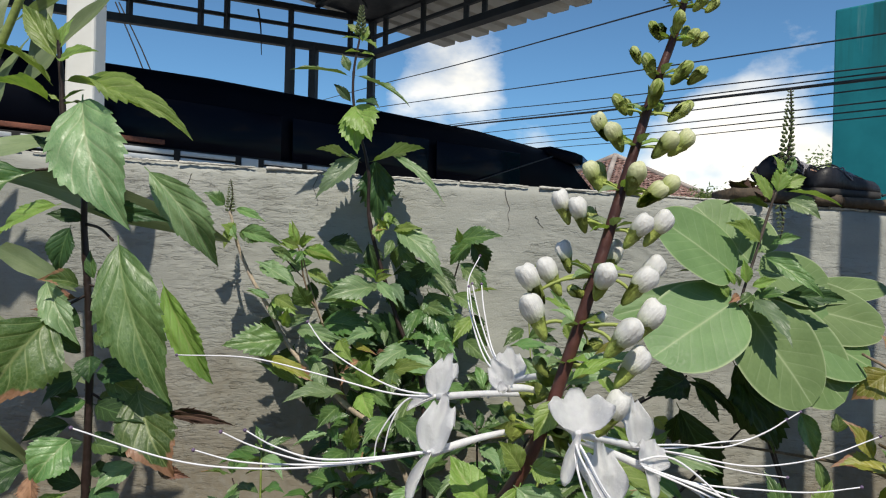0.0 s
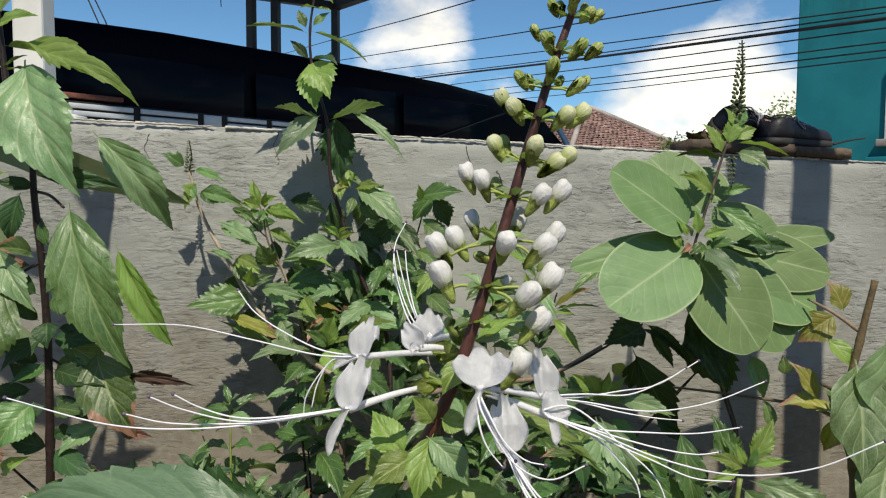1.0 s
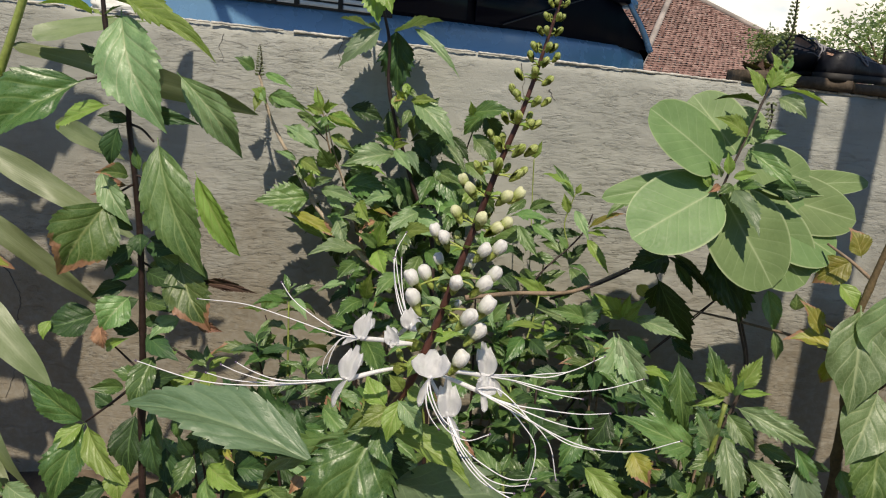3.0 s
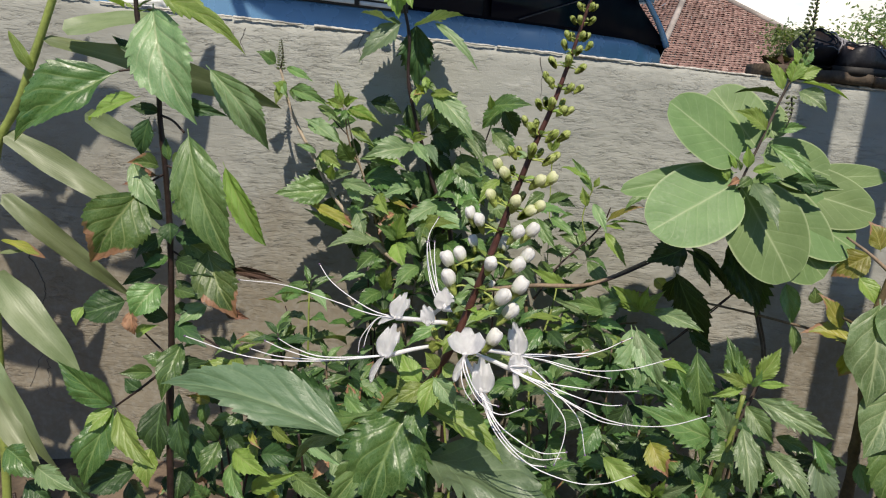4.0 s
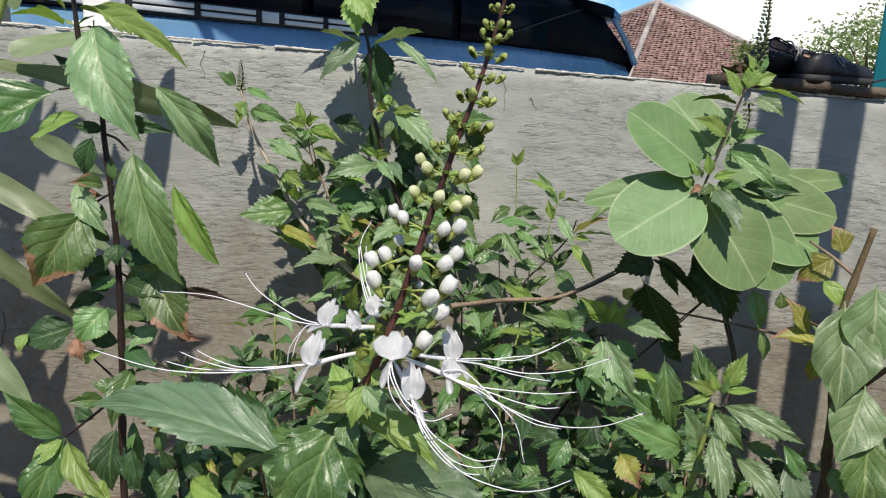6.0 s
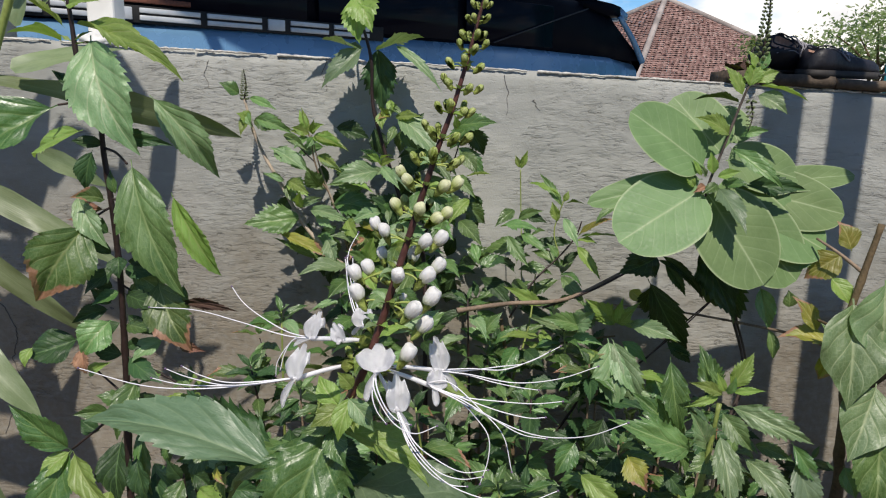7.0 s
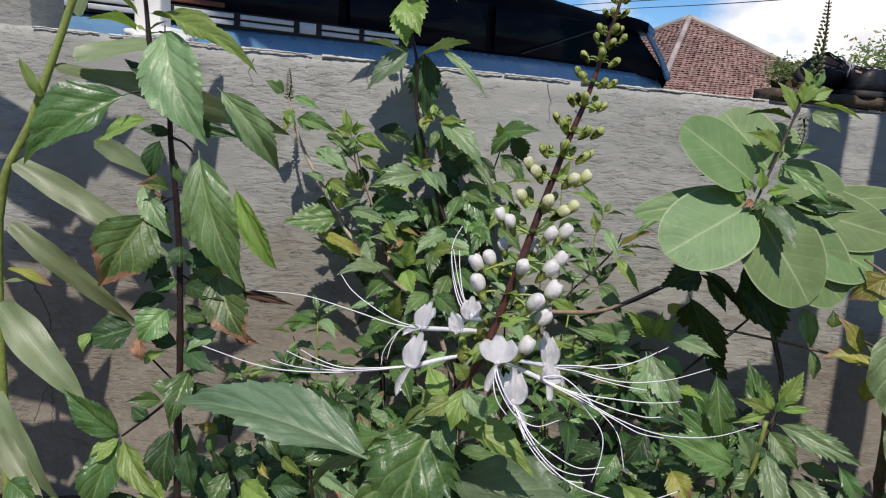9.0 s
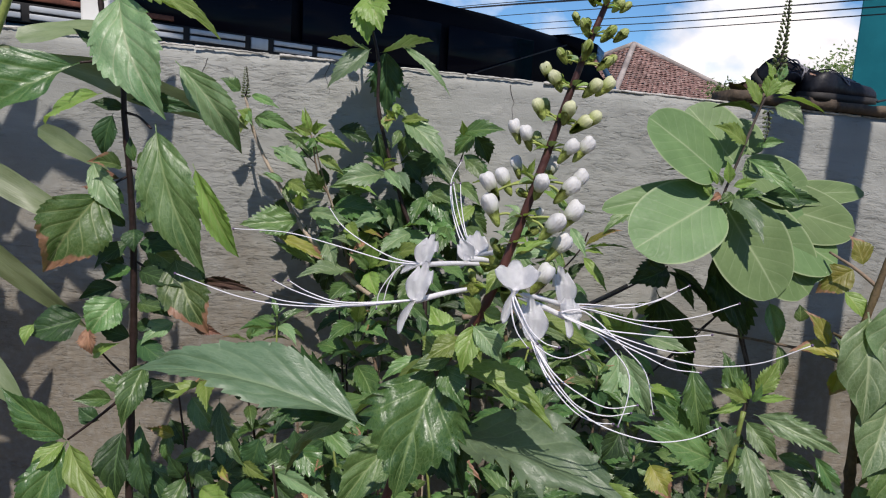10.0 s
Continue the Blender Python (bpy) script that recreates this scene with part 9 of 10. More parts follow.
leaf(herb_d, "serrate", (0.225, 1.12, 0.559), (0.265, 1.08, 0.507), 0.0222, (0, -0.85, 0.5), 0.1, 0.5, "young", 3)
leaf(herb_d, "serrate", (0.199, 1.12, 0.534), (0.175, 1.12, 0.561), 0.0151, (0, -0.85, 0.5), 0.06, 0.4, "leaf", 0)
leaf(herb_d, "serrate", (0.09, 1.12, 0.586), (0.159, 1.08, 0.591), 0.0185, (0, -0.3, 1), 0.1, 0.5, "leaf", 1)
leaf(herb_d, "serrate", (0.124, 1.13, 0.597), (0.166, 1.1, 0.619), 0.0188, (0, -0.85, 0.5), 0.15, 0.3, "leaf", 2)
leaf(herb_d, "serrate", (0.106, 1.1, 0.578), (0.143, 1.06, 0.531), 0.0236, (0, -1, 0.1), 0.06, 0.4, "leaf", 3)
leaf(herb_d, "serrate", (0.128, 1.1, 0.581), (0.174, 1.06, 0.553), 0.0218, (0, -0.85, 0.5), 0.1, 0.5, "leaf", 0)
leaf(herb_d, "serrate", (0.121, 1.15, 0.613), (0.086, 1.12, 0.586), 0.0229, (0, -0.85, 0.5), 0.15, 0.3, "deep", 1)
leaf(herb_d, "serrate", (0.139, 1.16, 0.601), (0.176, 1.14, 0.592), 0.0193, (0, -0.85, 0.5), 0.06, 0.4, "dark", 2)
leaf(herb_d, "serrate", (0.198, 1.1, 0.51), (0.238, 1.05, 0.467), 0.0271, (0, -0.85, 0.5), 0.1, 0.4, "leaf", 3)
leaf(herb_d, "serrate", (0.238, 1.06, 0.479), (0.269, 1.02, 0.448), 0.0297, (0, -0.85, 0.5), 0.08, 0.4, "leaf", 0)
leaf(herb_d, "serrate", (0.239, 1.07, 0.463), (0.225, 1.03, 0.425), 0.0388, (0, -1, 0.1), 0.06, 0.3, "pale", 1)
leaf(herb_d, "serrate", (0.236, 1.06, 0.418), (0.144, 1.02, 0.458), 0.0262, (0, -0.85, 0.5), 0.1, 0.4, "pale", 2)
leaf(herb_d, "serrate", (0.171, 1.06, 0.408), (0.098, 1.02, 0.421), 0.0262, (0, -0.3, 1), 0.1, 0.4, "young", 3)
leaf(herb_d, "serrate", (0.173, 1.08, 0.46), (0.102, 1.05, 0.5), 0.0224, (0, -0.85, 0.5), 0.1, 0.5, "young", 0)
leaf(herb_d, "serrate", (0.279, 1.04, 0.444), (0.295, 1.03, 0.493), 0.0174, (0, -1, 0.1), 0.1, 0.6, "young", 1)
leaf(herb_d, "serrate", (0.274, 1.04, 0.447), (0.228, 1.02, 0.486), 0.0243, (0, -0.85, 0.5), 0.15, 0.3, "leaf", 2)
leaf(herb_d, "serrate", (0.279, 1.03, 0.449), (0.368, 0.97, 0.442), 0.0227, (0, -0.3, 1), 0.1, 0.5, "young", 3)
leaf(herb_d, "serrate", (0.281, 1.04, 0.444), (0.325, 1.04, 0.485), 0.0157, (0, -0.85, 0.5), 0.1, 0.6, "young", 0)
leaf(herb_d, "serrate", (0.274, 1.04, 0.444), (0.244, 1.02, 0.455), 0.0139, (0, -0.3, 1), 0.15, 0.3, "leaf", 1)
leaf(herb_d, "serrate", (0.316, 1.1, 0.488), (0.336, 1.08, 0.47), 0.0229, (0, -1, 0.1), 0.06, 0.4, "yellow", 2)
leaf(herb_d, "serrate", (0.276, 1.0, 0.432), (0.31, 0.95, 0.357), 0.0426, (0, -1, 0.1), 0.06, 0.3, "pale", 3)
leaf(herb_d, "serrate", (0.239, 1.02, 0.41), (0.265, 0.98, 0.376), 0.0185, (0, -0.85, 0.5), 0.15, 0.3, "young", 0)
leaf(herb_d, "serrate", (0.187, 1.04, 0.397), (0.223, 1.0, 0.366), 0.0223, (0, -0.85, 0.5), 0.06, 0.4, "deep", 1)
leaf(herb_d, "serrate", (0.129, 1.02, 0.408), (0.099, 0.98, 0.372), 0.0286, (0, -0.85, 0.5), 0.1, 0.6, "deep", 2)
leaf(herb_d, "serrate", (0.139, 1.02, 0.404), (0.169, 0.98, 0.388), 0.0252, (0, -0.85, 0.5), 0.15, 0.3, "dark", 3)
leaf(herb_d, "serrate", (0.231, 1.0, 0.376), (0.192, 0.96, 0.36), 0.0247, (0, -0.85, 0.5), 0.06, 0.4, "leaf", 0)
leaf(herb_d, "serrate", (0.24, 1.0, 0.377), (0.278, 0.95, 0.363), 0.0262, (0, -0.85, 0.5), 0.1, 0.6, "deep", 1)
leaf(herb_d, "serrate", (0.072, 1.02, 0.423), (0.101, 1.02, 0.464), 0.0257, (0, -0.85, 0.5), 0.15, 0.3, "leaf", 2)
leaf(herb_d, "serrate", (0.303, 1.0, 0.373), (0.356, 0.96, 0.376), 0.0363, (0, -0.3, 1), 0.06, 0.4, "young", 3)
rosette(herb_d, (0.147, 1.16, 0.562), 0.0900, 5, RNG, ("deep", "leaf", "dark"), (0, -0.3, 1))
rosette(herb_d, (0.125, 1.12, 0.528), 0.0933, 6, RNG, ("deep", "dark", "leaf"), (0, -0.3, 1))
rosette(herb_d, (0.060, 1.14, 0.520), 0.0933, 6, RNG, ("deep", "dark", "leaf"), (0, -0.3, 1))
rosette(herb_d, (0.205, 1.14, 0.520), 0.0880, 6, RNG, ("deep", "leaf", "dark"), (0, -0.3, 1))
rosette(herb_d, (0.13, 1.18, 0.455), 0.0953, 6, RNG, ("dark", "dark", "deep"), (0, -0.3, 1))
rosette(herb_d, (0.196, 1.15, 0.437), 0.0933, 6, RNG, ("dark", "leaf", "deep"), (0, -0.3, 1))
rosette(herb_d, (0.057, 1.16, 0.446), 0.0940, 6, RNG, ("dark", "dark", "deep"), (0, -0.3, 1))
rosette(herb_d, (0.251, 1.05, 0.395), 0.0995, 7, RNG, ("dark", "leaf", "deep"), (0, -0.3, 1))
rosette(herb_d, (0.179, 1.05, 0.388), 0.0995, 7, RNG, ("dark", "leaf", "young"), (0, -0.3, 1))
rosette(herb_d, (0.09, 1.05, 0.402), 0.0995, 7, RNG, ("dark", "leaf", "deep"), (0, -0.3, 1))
stem(herb_d, [(0.029, 1, 0.47), (0.11, 1.03, 0.476), (0.203, 1.05, 0.481), (0.291, 1.06, 0.524)], 0.004, 0.003, "stem_brown", "branch", 4)
stem(herb_d, [(0.355, 1.12, 0.357), (0.412, 1.12, 0.42), (0.467, 1.12, 0.477)], 0.0016, 0.0012, "stem_dark", "branch", 0)
stem(herb_d, [(0.167, 1.05, 0.465), (0.238, 1.05, 0.494), (0.295, 1.04, 0.53), (0.343, 1.03, 0.564)], 0.0022, 0.0014, "stem_dark", "branch", 0)
leaf(herb_d, "crisp", (0.343, 1.03, 0.562), (0.277, 1.0, 0.539), 0.0504, (0, -0.85, 0.5), 0.12, 0.4, "dark", 0)
leaf(herb_d, "serrate", (0.347, 1.04, 0.564), (0.419, 1.02, 0.495), 0.0204, (0, -0.85, 0.5), 0.17, 0.5, "dark", 1)
leaf(herb_d, "serrate", (0.354, 1.04, 0.553), (0.392, 1.03, 0.497), 0.0205, (0, -1, 0.1), 0.12, 0.5, "dark", 2)
leaf(herb_d, "serrate", (0.341, 1.04, 0.556), (0.401, 1.02, 0.523), 0.0123, (0, -0.85, 0.5), 0.17, 0.5, "dark", 3)
leaf(herb_d, "crisp", (0.408, 1.03, 0.587), (0.463, 1.0, 0.468), 0.0584, (0, -1, 0.1), 0.08, 0.4, "dark", 0)
leaf(herb_d, "serrate", (0.332, 1.04, 0.523), (0.412, 1.06, 0.391), 0.0542, (0, -1, 0.1), 0.08, 0.4, "dark", 1)
leaf(herb_d, "serrate", (0.37, 1.05, 0.417), (0.415, 1.05, 0.378), 0.023, (0, -1, 0.1), 0.1, 0.5, "dark", 2)
leaf(herb_d, "serrate", (0.346, 1.07, 0.505), (0.341, 1.08, 0.452), 0.0362, (0, -1, 0.1), 0.1, 0.4, "dark", 3)
leaf(herb_d, "serrate", (0.279, 1.0, 0.454), (0.227, 0.98, 0.502), 0.0295, (0, -0.85, 0.5), 0.1, 0.4, "young", 0)
leaf(herb_d, "serrate", (0.296, 1.0, 0.46), (0.367, 0.95, 0.45), 0.031, (0, -0.85, 0.5), 0.15, 0.4, "pale", 1)
leaf(herb_d, "serrate", (0.279, 1.0, 0.458), (0.282, 0.98, 0.503), 0.0157, (0, -1, 0.1), 0.06, 0.5, "young", 2)
leaf(herb_d, "serrate", (0.283, 1.0, 0.456), (0.301, 0.98, 0.488), 0.0176, (0, -0.85, 0.5), 0.08, 0.5, "young", 3)
leaf(herb_d, "serrate", (0.277, 1.0, 0.456), (0.247, 0.98, 0.476), 0.0137, (0, -0.85, 0.5), 0.08, 0.5, "young", 0)
leaf(herb_d, "serrate", (0.232, 1.02, 0.443), (0.16, 0.99, 0.466), 0.0299, (0, -0.85, 0.5), 0.12, 0.4, "leaf", 1)
leaf(herb_d, "serrate", (0.217, 1.02, 0.44), (0.246, 0.99, 0.479), 0.0359, (0, -0.85, 0.5), 0.1, 0.4, "pale", 2)
leaf(herb_d, "serrate", (0.273, 1.0, 0.435), (0.317, 0.95, 0.328), 0.0425, (0, -1, 0.1), 0.12, 0.35, "pale", 3)
leaf(herb_d, "serrate", (0.223, 1.02, 0.413), (0.273, 1.0, 0.375), 0.02, (0, -0.85, 0.5), 0.12, 0.5, "leaf", 0)
leaf(herb_d, "serrate", (0.291, 1.02, 0.424), (0.333, 1.0, 0.395), 0.0221, (0, -0.85, 0.5), 0.12, 0.5, "leaf", 1)
leaf(herb_d, "serrate", (0.238, 1.08, 0.362), (0.206, 1.08, 0.307), 0.0429, (0, -1, 0.1), 0.1, 0.4, "dark", 2)
leaf(herb_d, "serrate", (0.287, 1.08, 0.356), (0.255, 1.08, 0.301), 0.0471, (0, -1, 0.1), 0.1, 0.4, "dark", 3)
leaf(herb_d, "serrate", (0.333, 1.0, 0.382), (0.366, 0.98, 0.336), 0.0432, (0, -1, 0.1), 0.1, 0.4, "deep", 0)
leaf(herb_d, "serrate", (0.268, 1, 0.434), (0.276, 0.95, 0.332), 0.0724, (0, -1, 0.1), 0.06, 0.3, "pale", 1)
leaf(herb_d, "serrate", (0.416, 1.05, 0.389), (0.373, 1.05, 0.405), 0.0270, (0, -0.3, 1), 0.06, 0.4, "leaf", 1)
leaf(herb_d, "serrate", (0.323, 1.12, 0.655), (0.251, 1.1, 0.603), 0.0284, (0, -0.3, 1), 0.06, 0.4, "leaf", 2)
leaf(herb_d, "serrate", (0.434, 1.05, 0.507), (0.472, 1.03, 0.455), 0.0321, (0, -0.3, 1), 0.08, 0.6, "leaf", 3)


# ---- the low leafy herb on the right ----

low_herb = thing("cat_whiskers_plant", (0.339, 0.72, 0), "low leafy herb with long toothed leaves", "plant")
stem(low_herb, [(0.3170, 0.73, -0.12), (0.3270, 0.73, 0.2), (0.337, 0.72, 0.315), (0.346, 0.72, 0.378), (0.354, 0.72, 0.45)], 0.005, 0.0025, "stem_green", "stem", 5)
leaf(low_herb, "crisp", (0.354, 0.73, 0.448), (0.334, 0.75, 0.514), 0.0284, (0, -1, 0.1), 0.08, 0.5, "deep", 0)
leaf(low_herb, "crisp", (0.365, 0.72, 0.469), (0.388, 0.72, 0.515), 0.0218, (0, -0.85, 0.5), 0.1, 0.4, "young", 1)
leaf(low_herb, "serrate", (0.367, 0.72, 0.465), (0.398, 0.7, 0.476), 0.0107, (0, -0.85, 0.5), 0.1, 0.5, "young", 2)
leaf(low_herb, "serrate", (0.358, 0.72, 0.461), (0.314, 0.71, 0.479), 0.0159, (0, -0.85, 0.5), 0.12, 0.5, "young", 3)
leaf(low_herb, "serrate", (0.354, 0.72, 0.459), (0.307, 0.7, 0.452), 0.0115, (0, -0.85, 0.5), 0.12, 0.5, "young", 0)
leaf(low_herb, "serrate", (0.36, 0.72, 0.464), (0.348, 0.72, 0.489), 0.0116, (0, -1, 0.1), 0.06, 0.5, "young", 1)
leaf(low_herb, "serrate", (0.363, 0.72, 0.461), (0.367, 0.71, 0.489), 0.013, (0, -1, 0.1), 0.06, 0.5, "leaf", 2)
leaf(low_herb, "serrate", (0.361, 0.73, 0.459), (0.338, 0.73, 0.493), 0.0133, (0, -0.85, 0.5), 0.06, 0.5, "leaf", 3)
leaf(low_herb, "crisp", (0.366, 0.72, 0.448), (0.451, 0.68, 0.423), 0.0283, (0, -0.85, 0.5), 0.17, 0.4, "pale", 0)
leaf(low_herb, "crisp", (0.351, 0.7, 0.421), (0.357, 0.65, 0.346), 0.0327, (0, -1, 0.1), 0.12, 0.35, "pale", 1)
leaf(low_herb, "crisp", (0.388, 0.72, 0.383), (0.436, 0.67, 0.34), 0.0295, (0, -0.85, 0.5), 0.17, 0.4, "pale", 2)
leaf(low_herb, "crisp", (0.331, 0.73, 0.383), (0.223, 0.69, 0.438), 0.0416, (0, -0.85, 0.5), 0.12, 0.35, "leaf", 3)
leaf(low_herb, "serrate", (0.303, 0.76, 0.492), (0.318, 0.74, 0.398), 0.0348, (0, -1, 0.1), 0.12, 0.4, "deep", 0)
leaf(low_herb, "serrate", (0.329, 0.75, 0.383), (0.259, 0.76, 0.444), 0.0411, (0, -0.85, 0.5), 0.08, 0.35, "deep", 1)
leaf(low_herb, "serrate", (0.35, 0.73, 0.385), (0.319, 0.71, 0.443), 0.0291, (0, -0.85, 0.5), 0.1, 0.4, "pale", 2)
leaf(low_herb, "serrate", (0.357, 0.72, 0.44), (0.387, 0.69, 0.405), 0.0285, (0, -1, 0.1), 0.12, 0.4, "leaf", 3)
leaf(low_herb, "serrate", (0.357, 0.73, 0.378), (0.319, 0.71, 0.366), 0.0291, (0, -0.85, 0.5), 0.12, 0.4, "leaf", 0)
leaf(low_herb, "serrate", (0.452, 0.74, 0.395), (0.486, 0.73, 0.347), 0.0222, (0, -1, 0.1), 0.12, 0.4, "deep", 1)
leaf(low_herb, "serrate", (0.402, 0.73, 0.396), (0.44, 0.7, 0.39), 0.0188, (0, -0.85, 0.5), 0.12, 0.5, "deep", 2)
leaf(low_herb, "serrate", (0.46, 0.74, 0.376), (0.483, 0.72, 0.306), 0.0412, (0, -1, 0.1), 0.1, 0.3, "sheen", 3)
leaf(low_herb, "serrate", (0.441, 0.76, 0.35), (0.46, 0.75, 0.302), 0.0305, (0, -1, 0.1), 0.1, 0.4, "dark", 0)
leaf(low_herb, "serrate", (0.19, 0.7, 0.363), (0.245, 0.66, 0.335), 0.0288, (0, -0.85, 0.5), 0.15, 0.4, "young", 1)
leaf(low_herb, "serrate", (0.246, 0.7, 0.389), (0.266, 0.67, 0.359), 0.0318, (0, -1, 0.1), 0.12, 0.35, "yellow", 2)
leaf(low_herb, "serrate", (0.256, 0.69, 0.321), (0.223, 0.67, 0.345), 0.0151, (0, -0.85, 0.5), 0.1, 0.5, "young", 3)
leaf(low_herb, "serrate", (0.258, 0.69, 0.321), (0.292, 0.66, 0.359), 0.0163, (0, -0.85, 0.5), 0.12, 0.5, "pale", 0)
leaf(low_herb, "serrate", (0.257, 0.69, 0.32), (0.264, 0.67, 0.356), 0.0124, (0, -0.85, 0.5), 0.1, 0.5, "young", 1)
leaf(low_herb, "serrate", (0.257, 0.69, 0.32), (0.247, 0.66, 0.321), 0.0177, (0, -1, 0.1), 0.1, 0.4, "young", 2)
leaf(low_herb, "serrate", (0.3, 0.74, 0.355), (0.33, 0.73, 0.32), 0.0237, (0, -1, 0.1), 0.1, 0.4, "dark", 3)
leaf(low_herb, "serrate", (0.329, 0.72, 0.305), (0.357, 0.71, 0.347), 0.0231, (0, -0.85, 0.5), 0.1, 0.4, "deep", 0)
leaf(low_herb, "serrate", (0.326, 0.71, 0.328), (0.345, 0.68, 0.322), 0.0281, (0, -0.85, 0.5), 0.1, 0.4, "leaf", 1)
leaf(low_herb, "serrate", (0.227, 0.76, 0.409), (0.202, 0.75, 0.364), 0.0335, (0, -1, 0.1), 0.1, 0.4, "dark", 2)
leaf(low_herb, "serrate", (0.191, 0.74, 0.384), (0.165, 0.72, 0.345), 0.0324, (0, -1, 0.1), 0.1, 0.4, "deep", 3)
leaf(low_herb, "serrate", (0.247, 0.76, 0.363), (0.22, 0.75, 0.333), 0.035, (0, -0.85, 0.5), 0.1, 0.4, "dark", 0)
leaf(low_herb, "serrate", (0.379, 0.78, 0.332), (0.422, 0.78, 0.295), 0.0394, (0, -1, 0.1), 0.1, 0.4, "dark", 1)
leaf(low_herb, "serrate", (0.29, 0.76, 0.31), (0.328, 0.75, 0.279), 0.035, (0, -1, 0.1), 0.1, 0.4, "dark", 2)


# ---- the woody shrub at the far right ----

shrub = thing("shrub", (0.597, 0.9, 0), "woody shrub with broad bluish leaves and yellowing foliage", "shrub")
stem(shrub, [(0.5870, 0.9, -0.12), (0.597, 0.9, 0.229), (0.593, 0.9, 0.304), (0.589, 0.9, 0.393), (0.572, 0.9, 0.461), (0.59, 0.9, 0.563), (0.607, 0.9, 0.643)], 0.0085, 0.004, "stem_wood", "stem", 6)
stem(shrub, [(0.576, 0.9, 0.453), (0.549, 0.93, 0.465), (0.513, 1, 0.459), (0.412, 1.1, 0.451), (0.297, 1.15, 0.447)], 0.003, 0.0015, "stem_brown", "branch", 0)
stem(shrub, [(0.572, 0.9, 0.461), (0.553, 0.89, 0.497), (0.53, 0.88, 0.511)], 0.0028, 0.0018, "stem_wood", "branch", 0)
stem(shrub, [(0.596, 0.9, 0.571), (0.567, 0.92, 0.596), (0.546, 0.95, 0.612)], 0.003, 0.0018, "stem_brown", "branch", 0)
leaf(shrub, "broad", (0.573, 0.88, 0.543), (0.564, 0.84, 0.398), 0.0978, (0, -1, 0.1), 0.05, 0.2, "pale", 0)
leaf(shrub, "broad", (0.614, 0.87, 0.426), (0.569, 0.83, 0.327), 0.0819, (0, -1, 0.1), 0.05, 0.25, "pale", 1)
leaf(shrub, "broad", (0.612, 0.88, 0.57), (0.605, 0.86, 0.447), 0.0988, (0, -1, 0.1), 0.05, 0.25, "pale", 2)
leaf(shrub, "fine", (0.578, 0.92, 0.458), (0.503, 0.94, 0.468), 0.0500, (0, -0.3, 1), 0.1, 0.4, "yellow", 3)
leaf(shrub, "fine", (0.56, 0.94, 0.475), (0.524, 0.95, 0.526), 0.0327, (0, -0.85, 0.5), 0.1, 0.4, "yellow", 0)
leaf(shrub, "fine", (0.527, 0.97, 0.502), (0.524, 0.97, 0.529), 0.0251, (0, -0.85, 0.5), 0.1, 0.4, "leaf", 1)
leaf(shrub, "fine", (0.554, 0.96, 0.594), (0.498, 0.97, 0.57), 0.0500, (0, -0.85, 0.5), 0.05, 0.3, "leaf", 2)
leaf(shrub, "fine", (0.586, 0.95, 0.59), (0.539, 0.96, 0.55), 0.0496, (0, -0.85, 0.5), 0.05, 0.3, "yellow", 3)
leaf(shrub, "fine", (0.597, 0.95, 0.595), (0.577, 0.96, 0.637), 0.0413, (0, -0.85, 0.5), 0.05, 0.3, "yellow", 0)
leaf(shrub, "fine", (0.558, 0.92, 0.563), (0.582, 0.9, 0.525), 0.0348, (0, -0.85, 0.5), 0.1, 0.4, "young", 1)
leaf(shrub, "fine", (0.567, 0.9, 0.465), (0.545, 0.9, 0.501), 0.0235, (0, -0.85, 0.5), 0.1, 0.4, "leaf", 2)
leaf(shrub, "fine", (0.572, 0.9, 0.461), (0.575, 0.9, 0.495), 0.0188, (0, -0.85, 0.5), 0.1, 0.4, "leaf", 3)
leaf(shrub, "fine", (0.567, 0.92, 0.453), (0.56, 0.92, 0.408), 0.0320, (0, -0.85, 0.5), 0.1, 0.5, "yellow", 0)
leaf(shrub, "fine", (0.513, 1, 0.459), (0.521, 0.99, 0.412), 0.0189, (0, -1, 0.1), 0.1, 0.5, "leaf", 1)
leaf(shrub, "fine", (0.501, 1.02, 0.521), (0.514, 1, 0.455), 0.0382, (0, -1, 0.1), 0.1, 0.5, "leaf", 2)
leaf(shrub, "fine", (0.591, 0.88, 0.296), (0.605, 0.86, 0.255), 0.0380, (0, -0.85, 0.5), 0.1, 0.3, "leaf", 3)
leaf(shrub, "fine", (0.619, 0.86, 0.38), (0.611, 0.82, 0.246), 0.0884, (0, -1, 0.1), 0.06, 0.3, "leaf", 0)
# shoots reaching out of view, added to shade the wall's right part
for k in range(6):
    bx, by, bz = 0.60 + 0.04 * RNG.random(), 0.92, 0.10 + 0.07 * k
    tx, ty, tz = RNG.uniform(0.74, 1.05), RNG.uniform(0.80, 1.08), min(0.50, bz + RNG.uniform(0.1, 0.3))
    shoot(shrub, [(bx, by, bz), ((bx + tx) / 2, (by + ty) / 2, (bz + tz) / 2 + 0.04), (tx, ty, tz)], 0.0045, 0.002, 0.06, 0.12, RNG, ("leaf", "pale", "yellow", "leaf"), "stem_wood", 0.35, 6, "fine")


# ---- dry litter beside the shoes ----

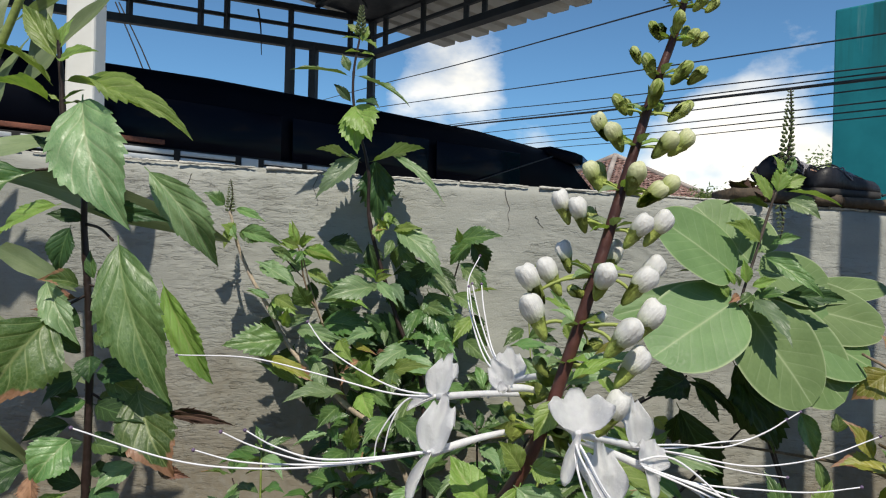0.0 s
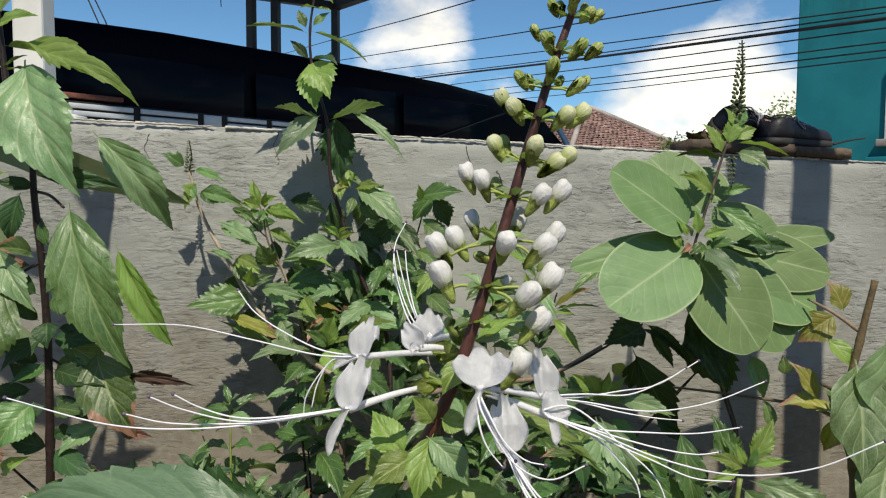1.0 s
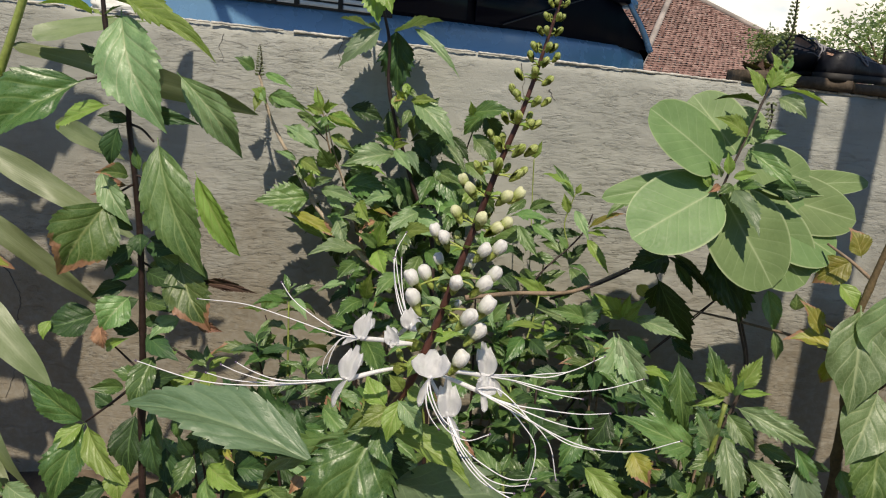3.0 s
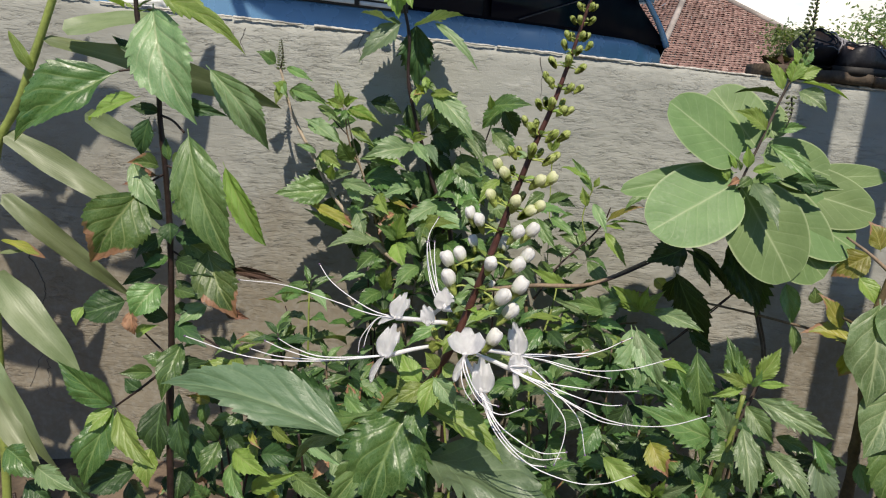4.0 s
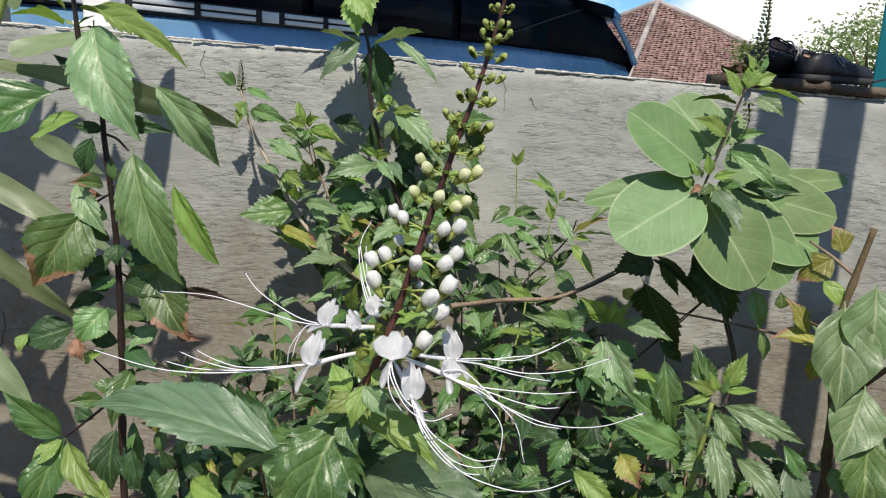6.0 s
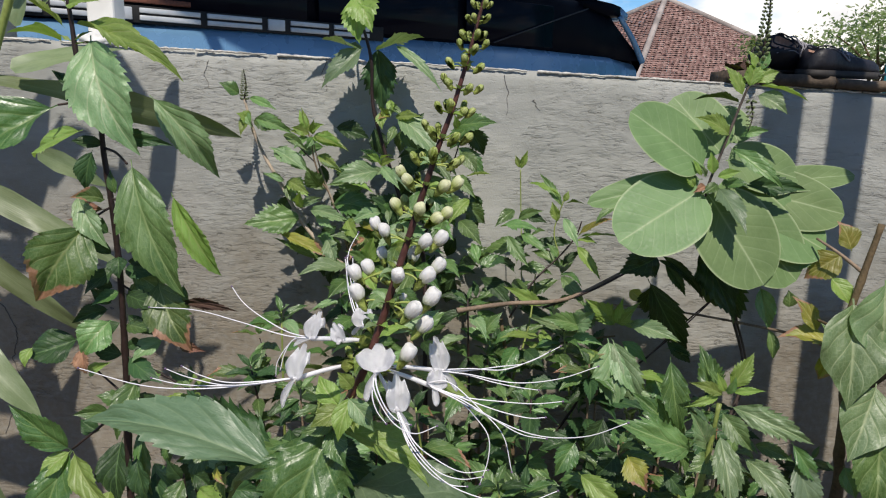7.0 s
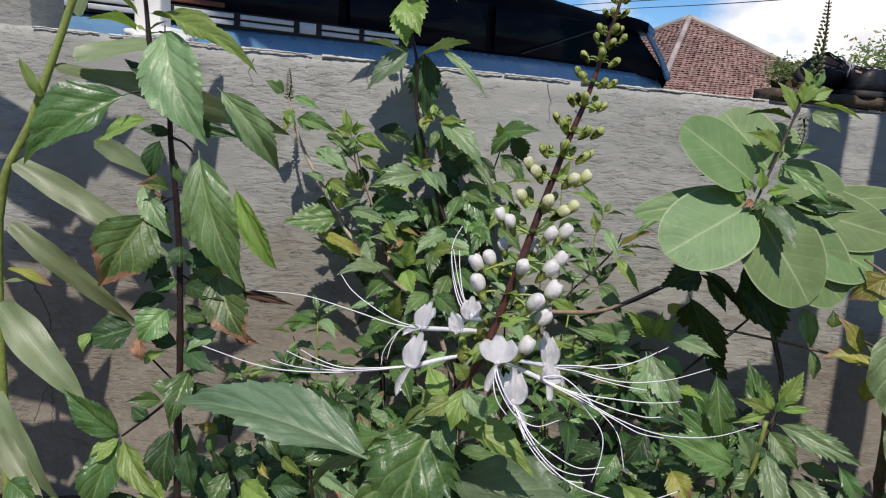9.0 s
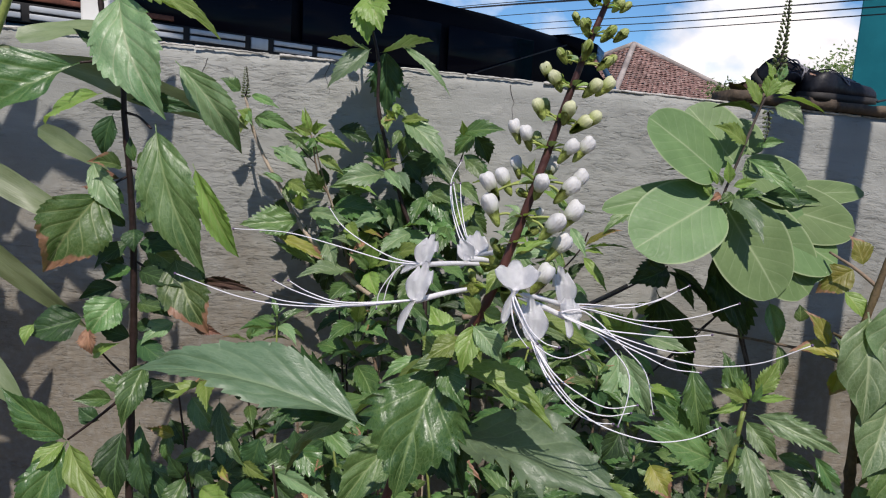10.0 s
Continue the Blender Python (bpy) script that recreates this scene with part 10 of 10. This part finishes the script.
litter = thing("dry_leaves", (0.548, 1.33, 0.849), "crumpled dark dry leaves on the wall top", "dry leaves")
leaf(litter, "crisp", (0.528, 1.33, 0.844), (0.542, 1.3, 0.86), 0.0443, (0, -0.3, 1), 0.3, 0.9, "dry", 1)
leaf(litter, "crisp", (0.544, 1.33, 0.843), (0.518, 1.35, 0.852), 0.0383, (0, -0.85, 0.5), 0.3, 0.8, "dry", 2)
leaf(litter, "crisp", (0.559, 1.34, 0.844), (0.568, 1.31, 0.866), 0.0491, (0, -0.3, 1), 0.35, 0.9, "dry", 3)
leaf(litter, "crisp", (0.562, 1.31, 0.844), (0.533, 1.3, 0.856), 0.0396, (0, -0.85, 0.5), 0.3, 0.9, "dry", 0)
leaf(litter, "crisp", (0.58, 1.32, 0.847), (0.602, 1.33, 0.861), 0.0379, (0, -0.85, 0.5), 0.3, 0.9, "dry", 1)


# ---- low growth that fills the bed ----
BED = random.Random(23)
MIXES = (("leaf", "deep", "dark", "dark"), ("deep", "pale", "deep", "dark"), ("dark", "deep", "dark", "burnt"), ("leaf", "leaf", "deep", "dark"))


def bed_herb(x, y, height, size, lean):
    h = thing("cat_whiskers_plant", (x, y, 0), BED_LABELS[BED.randrange(3)], "plant", "low herbs in the bed")
    n = BED.choice((2, 3))
    for k in range(n):
        dx, dy = BED.uniform(-0.05, 0.05) + lean, BED.uniform(-0.05, 0.05)
        hh = height * BED.uniform(0.75, 1.05)
        pts = [(x, y, -0.12), (x + dx * 0.4, y + dy * 0.4, hh * 0.45), (x + dx, y + dy, hh)]
        shoot(h, pts, 0.0034, 0.0014, 0.046, size, BED, MIXES[BED.randrange(4)], BED.choice(("stem_dark", "stem_brown", "stem_green")), 0.2)


BED_LABELS = ("leafy green herb growing in the bed by the wall", "low bushy herb with toothed green leaves", "dense dark green herb in the bed")

bed_herb(-0.26, 1.02, 0.42, 0.094, 0.0)
bed_herb(-0.14, 1.08, 0.46, 0.094, 0.0)
bed_herb(0.06, 1.05, 0.46, 0.094, 0.0)
bed_herb(0.25, 1.02, 0.42, 0.094, 0.0)
bed_herb(-0.28, 0.82, 0.36, 0.094, 0.0)
bed_herb(-0.12, 0.88, 0.36, 0.094, 0.0)
bed_herb(0.02, 0.86, 0.38, 0.099, 0.0)
bed_herb(0.14, 0.9, 0.4, 0.094, 0.0)
bed_herb(0.26, 0.84, 0.36, 0.094, 0.0)
bed_herb(0.38, 0.92, 0.34, 0.094, 0.0)
bed_herb(0.48, 1.1, 0.3, 0.084, 0.0)
bed_herb(0.14, 0.68, 0.33, 0.099, 0.0)
bed_herb(0.3, 0.62, 0.3, 0.094, 0.0)
bed_herb(0.62, 1.12, 0.2, 0.084, 0.0)
bed_herb(-0.2, 0.95, 0.38, 0.094, 0.0)
bed_herb(-0.3, 0.72, 0.34, 0.1, 0.0)
bed_herb(-0.08, 0.78, 0.38, 0.1, 0.0)
bed_herb(0.36, 1.08, 0.36, 0.09, 0.0)
bed_herb(0.44, 0.8, 0.3, 0.09, 0.0)
